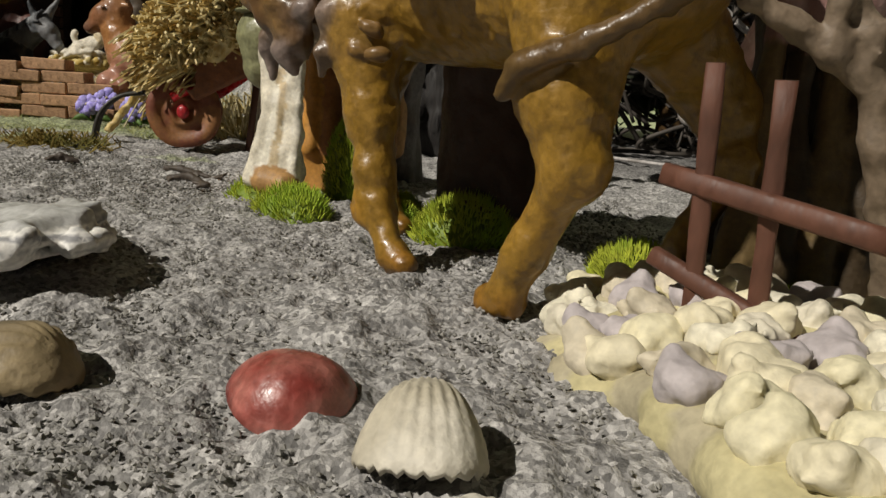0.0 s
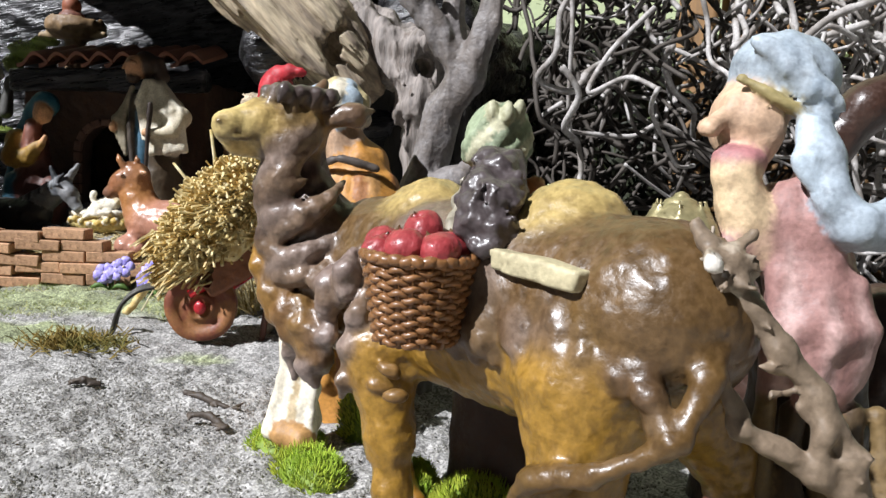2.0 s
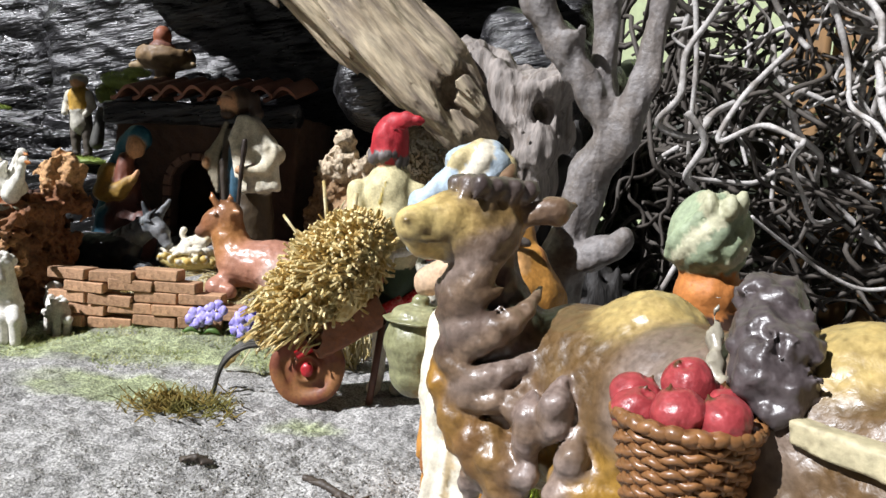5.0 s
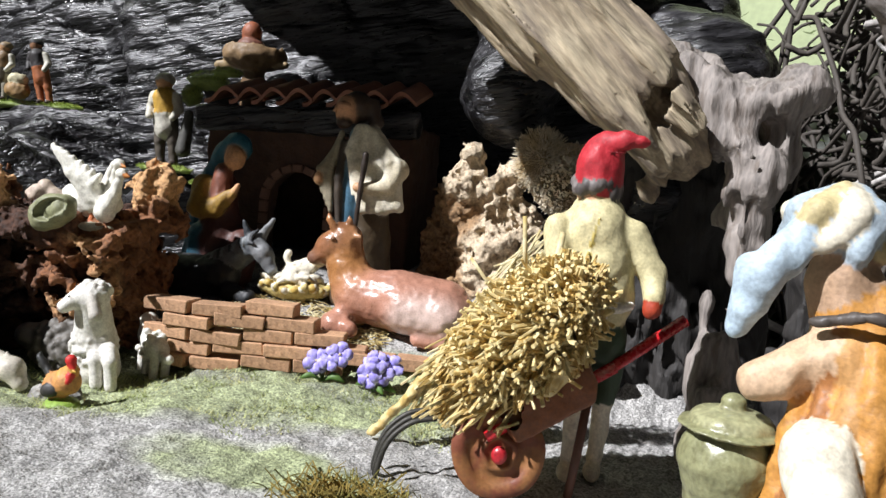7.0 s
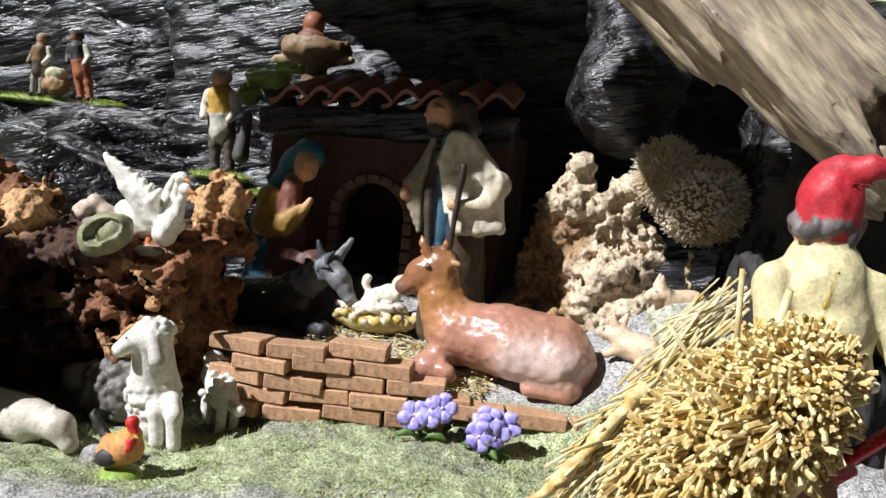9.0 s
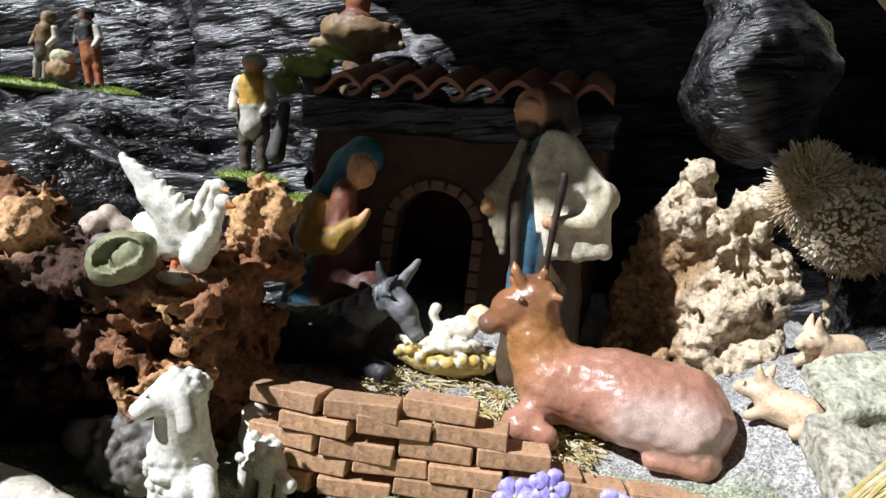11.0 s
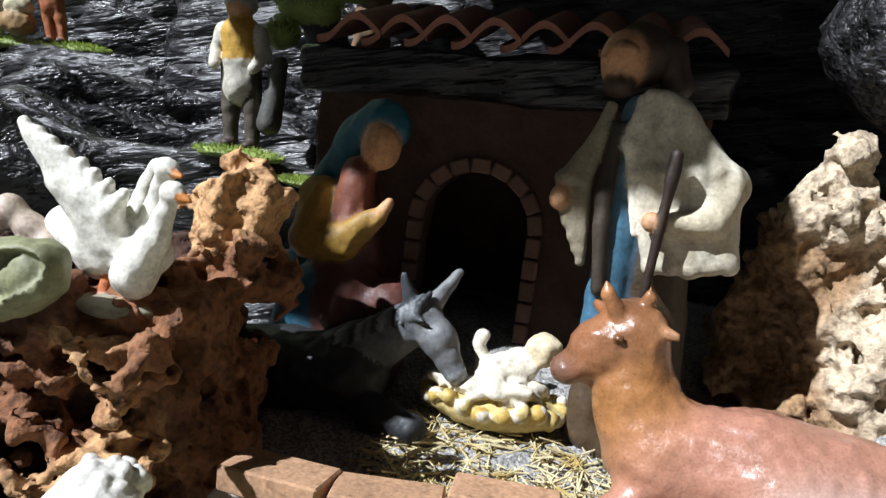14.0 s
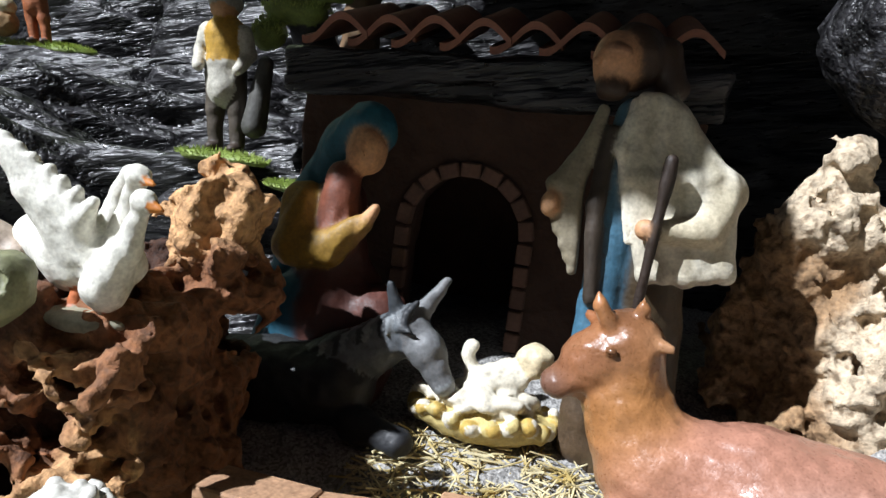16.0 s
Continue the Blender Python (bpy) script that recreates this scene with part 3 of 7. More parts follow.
camel = Shape(0.00092, 0.005, 0.0008)
camel.cap(cw(0.214, 0.242, 0.079), cw(0.298, 0.240, 0.080), 0.0235, 0.0225, OCHRE)
camel.ell(cw(0.198, 0.240, 0.083), 0.0235, OCHRE)
camel.ell(cw(0.300, 0.233, 0.082), (0.021, 0.021, 0.024), hexc("6b5030"))
camel.line([cw(0.224, 0.241, 0.093), cw(0.220, 0.241, 0.1005), cw(0.2165, 0.241, 0.1065)], [0.0222, 0.0178, 0.0105], LIGHT, k=0.006)
camel.line([cw(0.278, 0.240, 0.092), cw(0.273, 0.240, 0.099), cw(0.270, 0.240, 0.1045)], [0.0215, 0.0170, 0.0098], LIGHT, k=0.006)
camel.cap(cw(0.190, 0.2385, 0.0905), cw(0.292, 0.2375, 0.0885), 0.0215, 0.0214, hexc("5a4428"), k=0.002)
camel.cap(cw(0.226, 0.2345, 0.0905), cw(0.258, 0.2345, 0.0905), 0.0185, 0.0190, hexc("7d6f66"), k=0.004)
# hind legs
for d0, d1, ds, th in ((0.227, 0.222, 0.0, 1.0), (0.256, 0.275, -0.006, 0.8)):
    camel.line([cw(0.200, d0, 0.072), cw(0.197 + ds, d1, 0.050), cw(0.1925 + ds, d1, 0.037), cw(0.2035 + ds, d1, 0.016), cw(0.209 + ds, d1, 0.005)], [0.0165 * th, 0.0098 * th, 0.0062 * th, 0.0042 * th, 0.0044 * th], OCHRE)
    camel.cap(cw(0.196 + ds, d1, 0.040), cw(0.1905 + ds, d1, 0.033), 0.0046 * th, 0.0036 * th, hexc("7a5a20"), k=0.003)
    camel.cap(cw(0.208 + ds, d1, 0.004), cw(0.214 + ds, d1, 0.0032), 0.0046, 0.0038, hexc("7d571c"), k=0.002)
# fore legs
for d1, sh in ((0.223, 0.0), (0.256, 0.044)):
    camel.line([cw(0.272 + sh * 0.7, d1, 0.066), cw(0.266 + sh, d1, 0.042), cw(0.263 + sh, d1, 0.026), cw(0.261 + sh, d1, 0.016), cw(0.253 + sh, d1, 0.005)], [0.0118, 0.0066, 0.0050, 0.0042, 0.0040], OCHRE)
    camel.ell(cw(0.2645 + sh, d1, 0.0155), 0.0054, hexc("946a20"), k=0.003)
    camel.cap(cw(0.252 + sh, d1, 0.004), cw(0.247 + sh, d1, 0.0034), 0.0042, 0.0036, hexc("7d571c"), k=0.002)
# neck with its woolly swirls
camel.line([cw(0.302, 0.228, 0.082), cw(0.308, 0.219, 0.100), hw(-0.001, -0.001, 0.120)], [0.0165, 0.0112, 0.0082], WOOL)
for i in range(12):
    z0 = 0.0810 + 0.0037 * i
    f = i / 11
    c = Vector(cw(0.306, 0.2205, z0)).lerp(Vector(hw(0.0, 0.0, z0)), min(1, f * 1.2))
    rr_ = 0.0148 - 0.0046 * f
    up = (1.9, 0.5, 1.3, -0.9, 2.3)[i % 5]
    t0 = 2.8 + 0.9 * ((i * 7) % 4) / 3
    a = [(c.x + rr_ * math.cos(t), c.y + rr_ * math.sin(t), z0 + 0.0050 * (t - t0 - 0.9) * up) for t in np.linspace(t0, t0 + 1.7 + 0.4 * (i % 3), 9)]
    camel.line(a, [0.0004, 0.0013, 0.0023, 0.0030, 0.0033, 0.0030, 0.0021, 0.0011, 0.0004], (hexc("483830"), hexc("705c4a"), hexc("7c6c62"), hexc("5c4834"))[i % 4], k=0.0018)
for x0, y0, z0, ln, c in ((-0.0845, 0.3655, 0.091, 0.013, "8a6424"), (-0.0800, 0.3620, 0.083, 0.015, "7c5c2c"), (-0.0745, 0.3595, 0.079, 0.017, "6a4c2a"), (-0.0690, 0.3575, 0.077, 0.020, "70542c"), (-0.0640, 0.3560, 0.074, 0.018, "5e4428")):
    camel.line([(x0, y0, z0), (x0 + 0.0012, y0 - 0.0020, z0 - 0.35 * ln), (x0 + 0.0030, y0 - 0.0015, z0 - 0.75 * ln), (x0 + 0.0038, y0 + 0.0005, z0 - ln)], [0.0030, 0.0046, 0.0036, 0.0012], hexc(c), k=0.0014)
# head, turned to the side
camel.ell(hw(0.001, 0.0, 0.1300), (0.0110, 0.0095, 0.0095), hexc("96794a"))
camel.cap(hw(0.003, 0.0, 0.1300), hw(0.012, 0.0, 0.1302), 0.0088, 0.0070, hexc("a88c54"))
camel.cap(hw(0.012, 0.0, 0.1300), hw(0.0215, 0.0, 0.1285), 0.0068, 0.0050, hexc("c4ae72"), k=0.003)
camel.cap(hw(0.011, 0.0, 0.1235), hw(0.0200, 0.0, 0.1232), 0.0040, 0.0030, hexc("b89c5c"), k=0.0016)
camel.line([hw(0.0255, 0.002, 0.1256), hw(0.020, 0.0048, 0.1252), hw(0.012, 0.0062, 0.1262)], 0.0007, hexc("4a3a20"), k=0.0004)
camel.ell(hw(0.0250, 0.0030, 0.1298), (0.0016, 0.0014, 0.0010), hexc("5a4626"), k=0.0005)
camel.ell(hw(0.0050, 0.0078, 0.1322), (0.0024, 0.0018, 0.0017), hexc("15100c"), k=0.0005)
camel.ell(hw(-0.0015, 0.0005, 0.1375), (0.0090, 0.0085, 0.0052), WOOL2, k=0.001)
camel.line([hw(0.0085, 0.0068, 0.1345), hw(0.0045, 0.0086, 0.1352), hw(0.0005, 0.0082, 0.1335)], [0.0008, 0.0014, 0.0008], hexc("6a5434"), k=0.0008)
for q in range(15):
    camel.line([hw(-0.010 + 0.0012 * q, 0.006 - 0.0045 * (q % 4), 0.1380 + 0.0016 * ((q * 7) % 3)), hw(-0.0075 + 0.0012 * q, 0.0075 - 0.0045 * (q % 4), 0.1396), hw(-0.0060 + 0.0013 * q, 0.0090 - 0.0045 * (q % 4), 0.1368)], [0.0012, 0.0026, 0.0010], (HAIR, WOOL2)[q % 2], k=0.0012)
camel.line([hw(-0.0085, 0.0075, 0.1330), hw(-0.0145, 0.0105, 0.1345), hw(-0.0205, 0.0105, 0.1365)], [0.0030, 0.0038, 0.0010], hexc("6a5442"), k=0.001)
camel.cap(hw(-0.0070, -0.0060, 0.1380), hw(-0.0120, -0.0090, 0.1450), 0.0034, 0.0012, hexc("6d543e"), k=0.001)
# wool on shoulder, flank and rump
rng = random.Random(5)
for q in range(34):
    s0, z0 = rng.uniform(0.272, 0.312), rng.uniform(0.062, 0.100)
    d0 = 0.2135 + 0.16 * abs(s0 - 0.290)
    camel.line([cw(s0, d0, z0), cw(s0 - 0.001, d0 - 0.0022, z0 - 0.005), cw(s0 + rng.uniform(-0.004, 0.003), d0 - 0.001, z0 - rng.uniform(0.010, 0.014))], [0.0016, rng.uniform(0.0026, 0.0040), 0.0010], (hexc("7a6a62"), hexc("85766e"), hexc("66523f"))[q % 3], k=0.0016)
for q in range(34):
    s0 = rng.uniform(0.178, 0.258)
    z0 = rng.uniform(0.082, 0.091) - 0.3 * max(0.2 - s0, 0)
    d0 = 0.2415 - math.sqrt(max(0.0236 ** 2 - (z0 - 0.081) ** 2, 0)) * (1 if s0 > 0.195 else 0.86)
    camel.line([cw(s0, d0, z0), cw(s0 - 0.002, d0 - 0.0008, z0 - 0.004), cw(s0 - rng.uniform(0.002, 0.006), d0 - 0.0006, z0 - rng.uniform(0.007, 0.012))], [0.0028, rng.uniform(0.0024, 0.0034), 0.0008], (hexc("604c34"), hexc("6c5a4c"), hexc("503c28"))[q % 3], k=0.0024)
for q in range(8):
    s0 = rng.uniform(0.255, 0.275)
    camel.ell(cw(s0, 0.2165, rng.uniform(0.056, 0.068)), (0.004, 0.0022, 0.0022), hexc("77592f"), (0, rng.uniform(-30, 30), 0), k=0.001)
# tail
camel.line([cw(0.178, 0.236, 0.092), cw(0.171, 0.228, 0.082), cw(0.172, 0.220, 0.070), cw(0.186, 0.2125, 0.060), cw(0.199, 0.210, 0.0555)], [0.0046, 0.0032, 0.0024, 0.0023, 0.0027], hexc("5c4526"), k=0.002)
camel.cap(cw(0.199, 0.210, 0.0555), cw(0.2035, 0.210, 0.050), 0.0032, 0.0014, hexc("5a4420"), k=0.001)
camel.rough(0.0003, 0.007, 2, 61).rough(0.0005, 0.0032, 2, 62)
camel.thing("camel_figurine", GLAZED, "glazed ochre two-humped camel figurine with brown wool", "figurine")

pouch = Shape(0.0009, 0.003)
DK = hexc("4a4242")
pouch.line([cw(0.238, 0.232, 0.120), cw(0.231, 0.225, 0.112), cw(0.225, 0.220, 0.1045)], [0.0062, 0.0078, 0.0055], DK)
pouch.ell(cw(0.229, 0.220, 0.108), (0.0085, 0.005, 0.0095), DK, (0, 0, 45))
pouch.line([cw(0.248, 0.230, 0.118), cw(0.243, 0.222, 0.108), cw(0.238, 0.216, 0.099)], 0.0010, hexc("8f8878"), k=0.001)
pouch.rough(0.0024, 0.0050, 3, 62)
pouch.thing("fur_saddlebag", GLAZED, "dark grey ragged saddlebag lying between the camel's humps", "saddlebag")
stick = Shape(0.0008, 0.001)
stick.box([(a + b) / 2 for a, b in zip(cw(0.224, 0.2155, 0.098), cw(0.193, 0.221, 0.1000))], (0.0130, 0.0032, 0.0024), hexc("b3a988"), (0, -4, 136), soft=0.0006)
stick.rough(0.0006, 0.006, 2, 63, (0.4, 0.4, 1))
stick.thing("wood_splint", MATTE, "pale split wood splint across the camel's back", "wood")

# basket with apples, slung on the camel
BC = Vector(cw(0.2375, 0.2075, 0.0))
basket = group_at("wicker_basket", (BC.x, BC.y, 0.0775), "glossy brown woven wicker basket slung on the camel", "basket")


def ring_pts(r, z, wob=0.0, waves=11, n=88, ph=0.0):
    return [(BC.x + (r + wob * math.sin(waves * 2 * math.pi * i / n + ph)) * math.cos(2 * math.pi * i / n),
             BC.y + (r + wob * math.sin(waves * 2 * math.pi * i / n + ph)) * math.sin(2 * math.pi * i / n),
             z + 0.0003 * math.sin(5 * i)) for i in range(n)]


for i in range(15):
    f = i / 14
    vs, fs = tube(ring_pts(0.0096 + 0.0034 * f, 0.0786 + 0.0192 * f, 0.0007, 11, 88, math.pi * i), 0.00082, 6, True)
    place("weave_strand", vs, fs, WICKER, basket)
for i in range(22):
    a = 2 * math.pi * (i + 0.5) / 22
    vs, fs = tube([(BC.x + r * math.cos(a), BC.y + r * math.sin(a), z) for r, z in ((0.0092, 0.0777), (0.0109, 0.088), (0.0129, 0.0990))], 0.0009, 6)
    place("stake", vs, fs, WICKER, basket)
for k in range(2):
    vs, fs = tube(ring_pts(0.0130, 0.0987, 0.0008, 16, 96, math.pi * k), 0.0014, 6, True)
    place("rim", vs, fs, WICKER, basket)
vs = [(BC.x, BC.y, 0.0777)] + [(BC.x + 0.0094 * math.cos(2 * math.pi * i / 24), BC.y + 0.0094 * math.sin(2 * math.pi * i / 24), 0.0777) for i in range(24)] + \
     [(BC.x, BC.y, 0.0795)] + [(BC.x + 0.0096 * math.cos(2 * math.pi * i / 24), BC.y + 0.0096 * math.sin(2 * math.pi * i / 24), 0.0795) for i in range(24)]
fs = [(0, (i + 1) % 24 + 1, i + 1) for i in range(24)] + [(25, 26 + i, 26 + (i + 1) % 24) for i in range(24)] + [(i + 1, (i + 1) % 24 + 1, 26 + (i + 1) % 24, 26 + i) for i in range(24)]
place("base", vs, fs, WICKER, basket)
hay_in = Shape(0.0014, 0.002).ell((BC.x, BC.y, 0.091), (0.0112, 0.0112, 0.006), hexc("8a6a34")).rough(0.001, 0.004, 2, 7)
hay_in.thing("filling", MATTE, parent=basket)
apple_me = None
AR = hexc("95393c")
for i, (ds, dd, dz) in enumerate(((0.016, -0.004, 0.1000), (0.010, -0.010, 0.0985), (0.003, 0.004, 0.1045), (-0.004, -0.0095, 0.1010), (-0.013, -0.002, 0.1005), (0.001, 0.011, 0.1005), (-0.006, 0.008, 0.100))):
    c = Vector(cw(0.2375 + ds * 0.66, 0.2075 + dd * 0.66, dz))
    if apple_me is None:
        a = Shape(0.0007, 0.0015).ell((0, 0, 0), (0.0053, 0.0053, 0.0049), AR).ell((0, 0, 0.0052), (0.0014, 0.0016, 0.0012), AR, sub=True)
        a.ell((0.001, 0.001, 0.0045), (0.0006, 0.0006, 0.0016), hexc("4a3018"), k=0.0003).rough(0.0005, 0.004, 2, 3)
        av, aq, ap = a.solid()
        apple_me = mesh_from("apple", av, aq, GLAZED, True, ap)
    ob = new("apple", apple_me)
    ob.matrix_basis = pose(c.x, c.y, c.z, 25 * math.sin(i * 2.1), 25 * math.cos(i * 1.7), 50 * i)
    tagged(ob, "shiny red clay apple heaped in the basket", "apple", "apples in the basket")

# the traveller in the green turban
SKIN, GREEN, GREEN2 = hexc("c48a5a"), hexc("8f9b7e"), hexc("b9b79a")
m1 = Shape(0.0012, 0.004)
m1.line([(-0.004, 0.405, 0.0), (-0.006, 0.405, 0.06), (-0.010, 0.402, 0.100)], [0.020, 0.018, 0.013], hexc("3a2418"))
m1.ell((-0.012, 0.398, 0.113), (0.0095, 0.009, 0.0095), hexc("b8753c"))
m1.ell((-0.014, 0.397, 0.1300), (0.0108, 0.0106, 0.0128), GREEN)
for i in range(7):
    arc_pts = []
    for f in np.linspace(0, 1, 7):
        az, el = 2.9 + 0.52 * i + 2.1 * f, -0.75 + 1.7 * f
        arc_pts.append((-0.014 + 0.0108 * math.cos(az) * math.cos(el), 0.397 + 0.0106 * math.sin(az) * math.cos(el), 0.1300 + 0.0132 * math.sin(el)))
    m1.line(arc_pts, [0.0006, 0.0014, 0.0020, 0.0022, 0.0020, 0.0014, 0.0008], (GREEN, GREEN2, hexc("7f8a70"))[i % 3], k=0.0014)
for i in range(5):
    m1.ell((-0.012 + 0.005 * math.cos(i * 1.26), 0.389 + 0.004 * math.sin(i * 1.26), 0.1395), (0.0020, 0.0020, 0.0040), hexc("a3a286"), k=0.0016)
m1.cap((0.001, 0.40, 0.116), (0.002, 0.398, 0.104), 0.0035, 0.0025, SKIN, k=0.001)
m1.cap((-0.018, 0.388, 0.004), (-0.014, 0.380, 0.004), 0.004, 0.0035, hexc("d0a184"), k=0.001)
m1.cap((0.004, 0.388, 0.004), (0.006, 0.380, 0.004), 0.004, 0.0035, hexc("d0a184"), k=0.001)
m1.rough(0.0005, 0.006, 2, 64).rough(0.0008, 0.005, 2, 65, along=(0.5, 0, 1), ratio=0.25)
m1.thing("turbaned_figurine", MATTE, "robed figurine in a wound sage green turban", "figurine")

# the kneeling traveller in the orange cloak
ORANGE, CREAM = hexc("b07c38"), hexc("d0c8b4")
m2 = Shape(0.0013, 0.005)
m2.line([(-0.082, 0.492, 0.0), (-0.080, 0.492, 0.05), (-0.076, 0.490, 0.090), (-0.082, 0.494, 0.116)], [0.027, 0.026, 0.0215, 0.0140], ORANGE)
for i in range(9):
    a = 3.4 + 0.36 * i
    m2.line([(-0.080 + 0.015 * math.cos(a), 0.492 + 0.015 * math.sin(a), 0.112), (-0.078 + 0.0235 * math.cos(a), 0.491 + 0.0225 * math.sin(a), 0.082), (-0.081 + 0.0275 * math.cos(a), 0.492 + 0.027 * math.sin(a), 0.02)], [0.0022, 0.0034, 0.0042], (ORANGE, hexc("946236"), hexc("b08450"))[i % 3], k=0.003)
m2.line([(-0.098, 0.470, 0.080), (-0.096, 0.450, 0.060), (-0.091, 0.437, 0.030), (-0.089, 0.434, 0.012)], [0.010, 0.0085, 0.0062, 0.0085], CREAM, k=0.004)
for i in range(5):
    x0 = -0.0965 + 0.0028 * i
    m2.line([(x0 - 0.002, 0.440, 0.064), (x0 + 0.002, 0.430, 0.038), (x0 + 0.0012 * (i - 2), 0.4245, 0.010)], [0.002, 0.0028, 0.0034], (CREAM, hexc("e0dac8"), hexc("b9a684"))[i % 3], k=0.0014)
m2.cap((-0.092, 0.424, 0.010), (-0.085, 0.421, 0.008), 0.0058, 0.0050, hexc("a37c4c"), k=0.001)
m2.cap((-0.094, 0.487, 0.106), (-0.112, 0.486, 0.096), 0.0085, 0.0055, hexc("bfa284"))
m2.line([(-0.070, 0.476, 0.117), (-0.086, 0.474, 0.121), (-0.100, 0.480, 0.117)], [0.0016, 0.0020, 0.0016], hexc("4a423c"), k=0.0016)
m2.ell((-0.090, 0.494, 0.128), (0.0105, 0.0105, 0.012), hexc("a3866c"))
m2.ell((-0.094, 0.495, 0.146), (0.0135, 0.0130, 0.0100), hexc("b0b8bc"))
for i in range(9):
    a = i * 0.72
    m2.line([(-0.094 + 0.0135 * math.cos(a), 0.495 + 0.0125 * math.sin(a), 0.139), (-0.094 + 0.012 * math.cos(a + 0.5), 0.495 + 0.011 * math.sin(a + 0.5), 0.149), (-0.094 + 0.004 * math.cos(a + 0.9), 0.495 + 0.004 * math.sin(a + 0.9), 0.156)], [0.0034, 0.0042, 0.0026], (CREAM, hexc("a2b0ba"), hexc("b5a67c"))[i % 3], k=0.0014)
m2.line([(-0.105, 0.488, 0.140), (-0.116, 0.486, 0.128), (-0.120, 0.488, 0.112)], [0.006, 0.007, 0.004], hexc("a9bac6"), k=0.002)
m2.rough(0.0010, 0.009, 2, 66).rough(0.0012, 0.007, 2, 67, along=(0, 0, 1), ratio=0.22)
m2.thing("cloaked_figurine", MATTE, "figurine in an orange cloak, white robe and pale turban", "figurine")
jar = group_at("lidded_jar", (-0.116, 0.496, 0.052), "olive green lidded jar held by the cloaked figurine", "jar")
JG = hexc("80805e")
pot = Shape(0.0010, 0.002).cap((-0.116, 0.496, 0.055), (-0.116, 0.496, 0.066), 0.0125, 0.0155, JG).cap((-0.116, 0.496, 0.0535), (-0.116, 0.496, 0.0545), 0.0110, None, JG)
pot.rough(0.0005, 0.005, 2, 67)
pot.thing("pot", GLAZED, parent=jar)
lid = Shape(0.0009, 0.0015).ell((-0.116, 0.496, 0.0775), (0.0168, 0.0168, 0.0016), JG).ell((-0.116, 0.496, 0.0795), (0.0132, 0.0132, 0.0048), hexc("8f8e6c")).ell((-0.116, 0.496, 0.0860), (0.0040, 0.0040, 0.0028), JG)
lid.rough(0.0004, 0.005, 2, 68)
lid.thing("lid", GLAZED, parent=jar)

# the traveller in pink with a blue headcloth
PINK, BLUE, FLESH = hexc("946f69"), hexc("99a4ad"), hexc("c4a488")
m3 = Shape(0.0011, 0.004, 0.0005)
# robe body painted dark, for the camel's shadow over the tan skirt
m3.line([(0.082, 0.352, 0.0), (0.080, 0.352, 0.045), (0.077, 0.350, 0.075), (0.071, 0.348, 0.108)], [0.022, 0.0175, 0.0140, 0.0115], hexc("3c2e1e"))
m3.line([(0.068, 0.340, 0.112), (0.073, 0.338, 0.092), (0.074, 0.336, 0.074)], [0.0110, 0.0115, 0.0085], PINK, k=0.003)
for i in range(9):
    x0 = 0.0605 + 0.0025 * i
    m3.line([(x0, 0.3325, 0.106 - 0.0012 * i), (x0 + 0.003, 0.326 + 0.0006 * (i - 4) ** 2 * 0.5, 0.085), (x0 + 0.002, 0.328 + 0.0006 * (i - 4) ** 2 * 0.5, 0.068 + 0.002 * (i % 3))], [0.0025, 0.0042, 0.003], (PINK, hexc("b59892"), hexc("86625c"))[i % 3], k=0.0016)
for i in range(6):
    m3.line([(0.062 + 0.007 * i, 0.331, 0.064), (0.060 + 0.0085 * i, 0.327, 0.03), (0.058 + 0.0095 * i, 0.3265, 0.003)], [0.003, 0.0045, 0.0055], (hexc("6f5b3a"), hexc("40321f"))[i % 2], k=0.002)
m3.ell((0.0535, 0.344, 0.1365), (0.0098, 0.0098, 0.0115), FLESH)
m3.cap((0.0445, 0.338, 0.137), (0.0425, 0.336, 0.1345), 0.0021, 0.0026, FLESH, k=0.001)
m3.ell((0.0505, 0.338, 0.1265), (0.0065, 0.006, 0.0046), hexc("9c686a"), k=0.001)
m3.cap((0.050, 0.337, 0.122), (0.056, 0.338, 0.105), 0.006, 0.0075, hexc("cdb490"), k=0.002)
m3.ell((0.0635, 0.347, 0.150), (0.0145, 0.0130, 0.0110), BLUE, (0, 12, 0))
m3.line([(0.0495, 0.336, 0.147), (0.060, 0.333, 0.141), (0.072, 0.337, 0.135)], [0.0012, 0.0015, 0.0012], hexc("8f8256"), k=0.0005)
for i in range(5):
    m3.line([(0.052 + 0.003 * i, 0.337 - 0.0006 * i, 0.157 - 0.0012 * i), (0.060 + 0.0032 * i, 0.3335, 0.150 - 0.002 * i), (0.067 + 0.0022 * i, 0.335, 0.140 - 0.001 * i)], [0.0010, 0.0020, 0.0012], (BLUE, hexc("aab4bb"), hexc("84929e"))[i % 3], k=0.001)
m3.line([(0.068, 0.336, 0.138), (0.070, 0.331, 0.128), (0.071, 0.329, 0.119), (0.078, 0.328, 0.112), (0.088, 0.331, 0.113), (0.095, 0.335, 0.116)], [0.004, 0.0046, 0.005, 0.0062, 0.0062, 0.003], BLUE, k=0.0015)
m3.line([(0.066, 0.333, 0.136), (0.064, 0.329, 0.128), (0.067, 0.328, 0.118)], [0.003, 0.003, 0.002], hexc("a9b6c0"), k=0.001)
m3.cap((0.061, 0.338, 0.108), (0.042, 0.335, 0.098), 0.0075, 0.005, PINK, k=0.002)
m3.ell((0.040, 0.335, 0.0955), (0.006, 0.005, 0.003), FLESH, k=0.001)
m3.rough(0.0007, 0.007, 2, 68).rough(0.0011, 0.0070, 2, 69, along=(0.1, 0, 1), ratio=0.22)
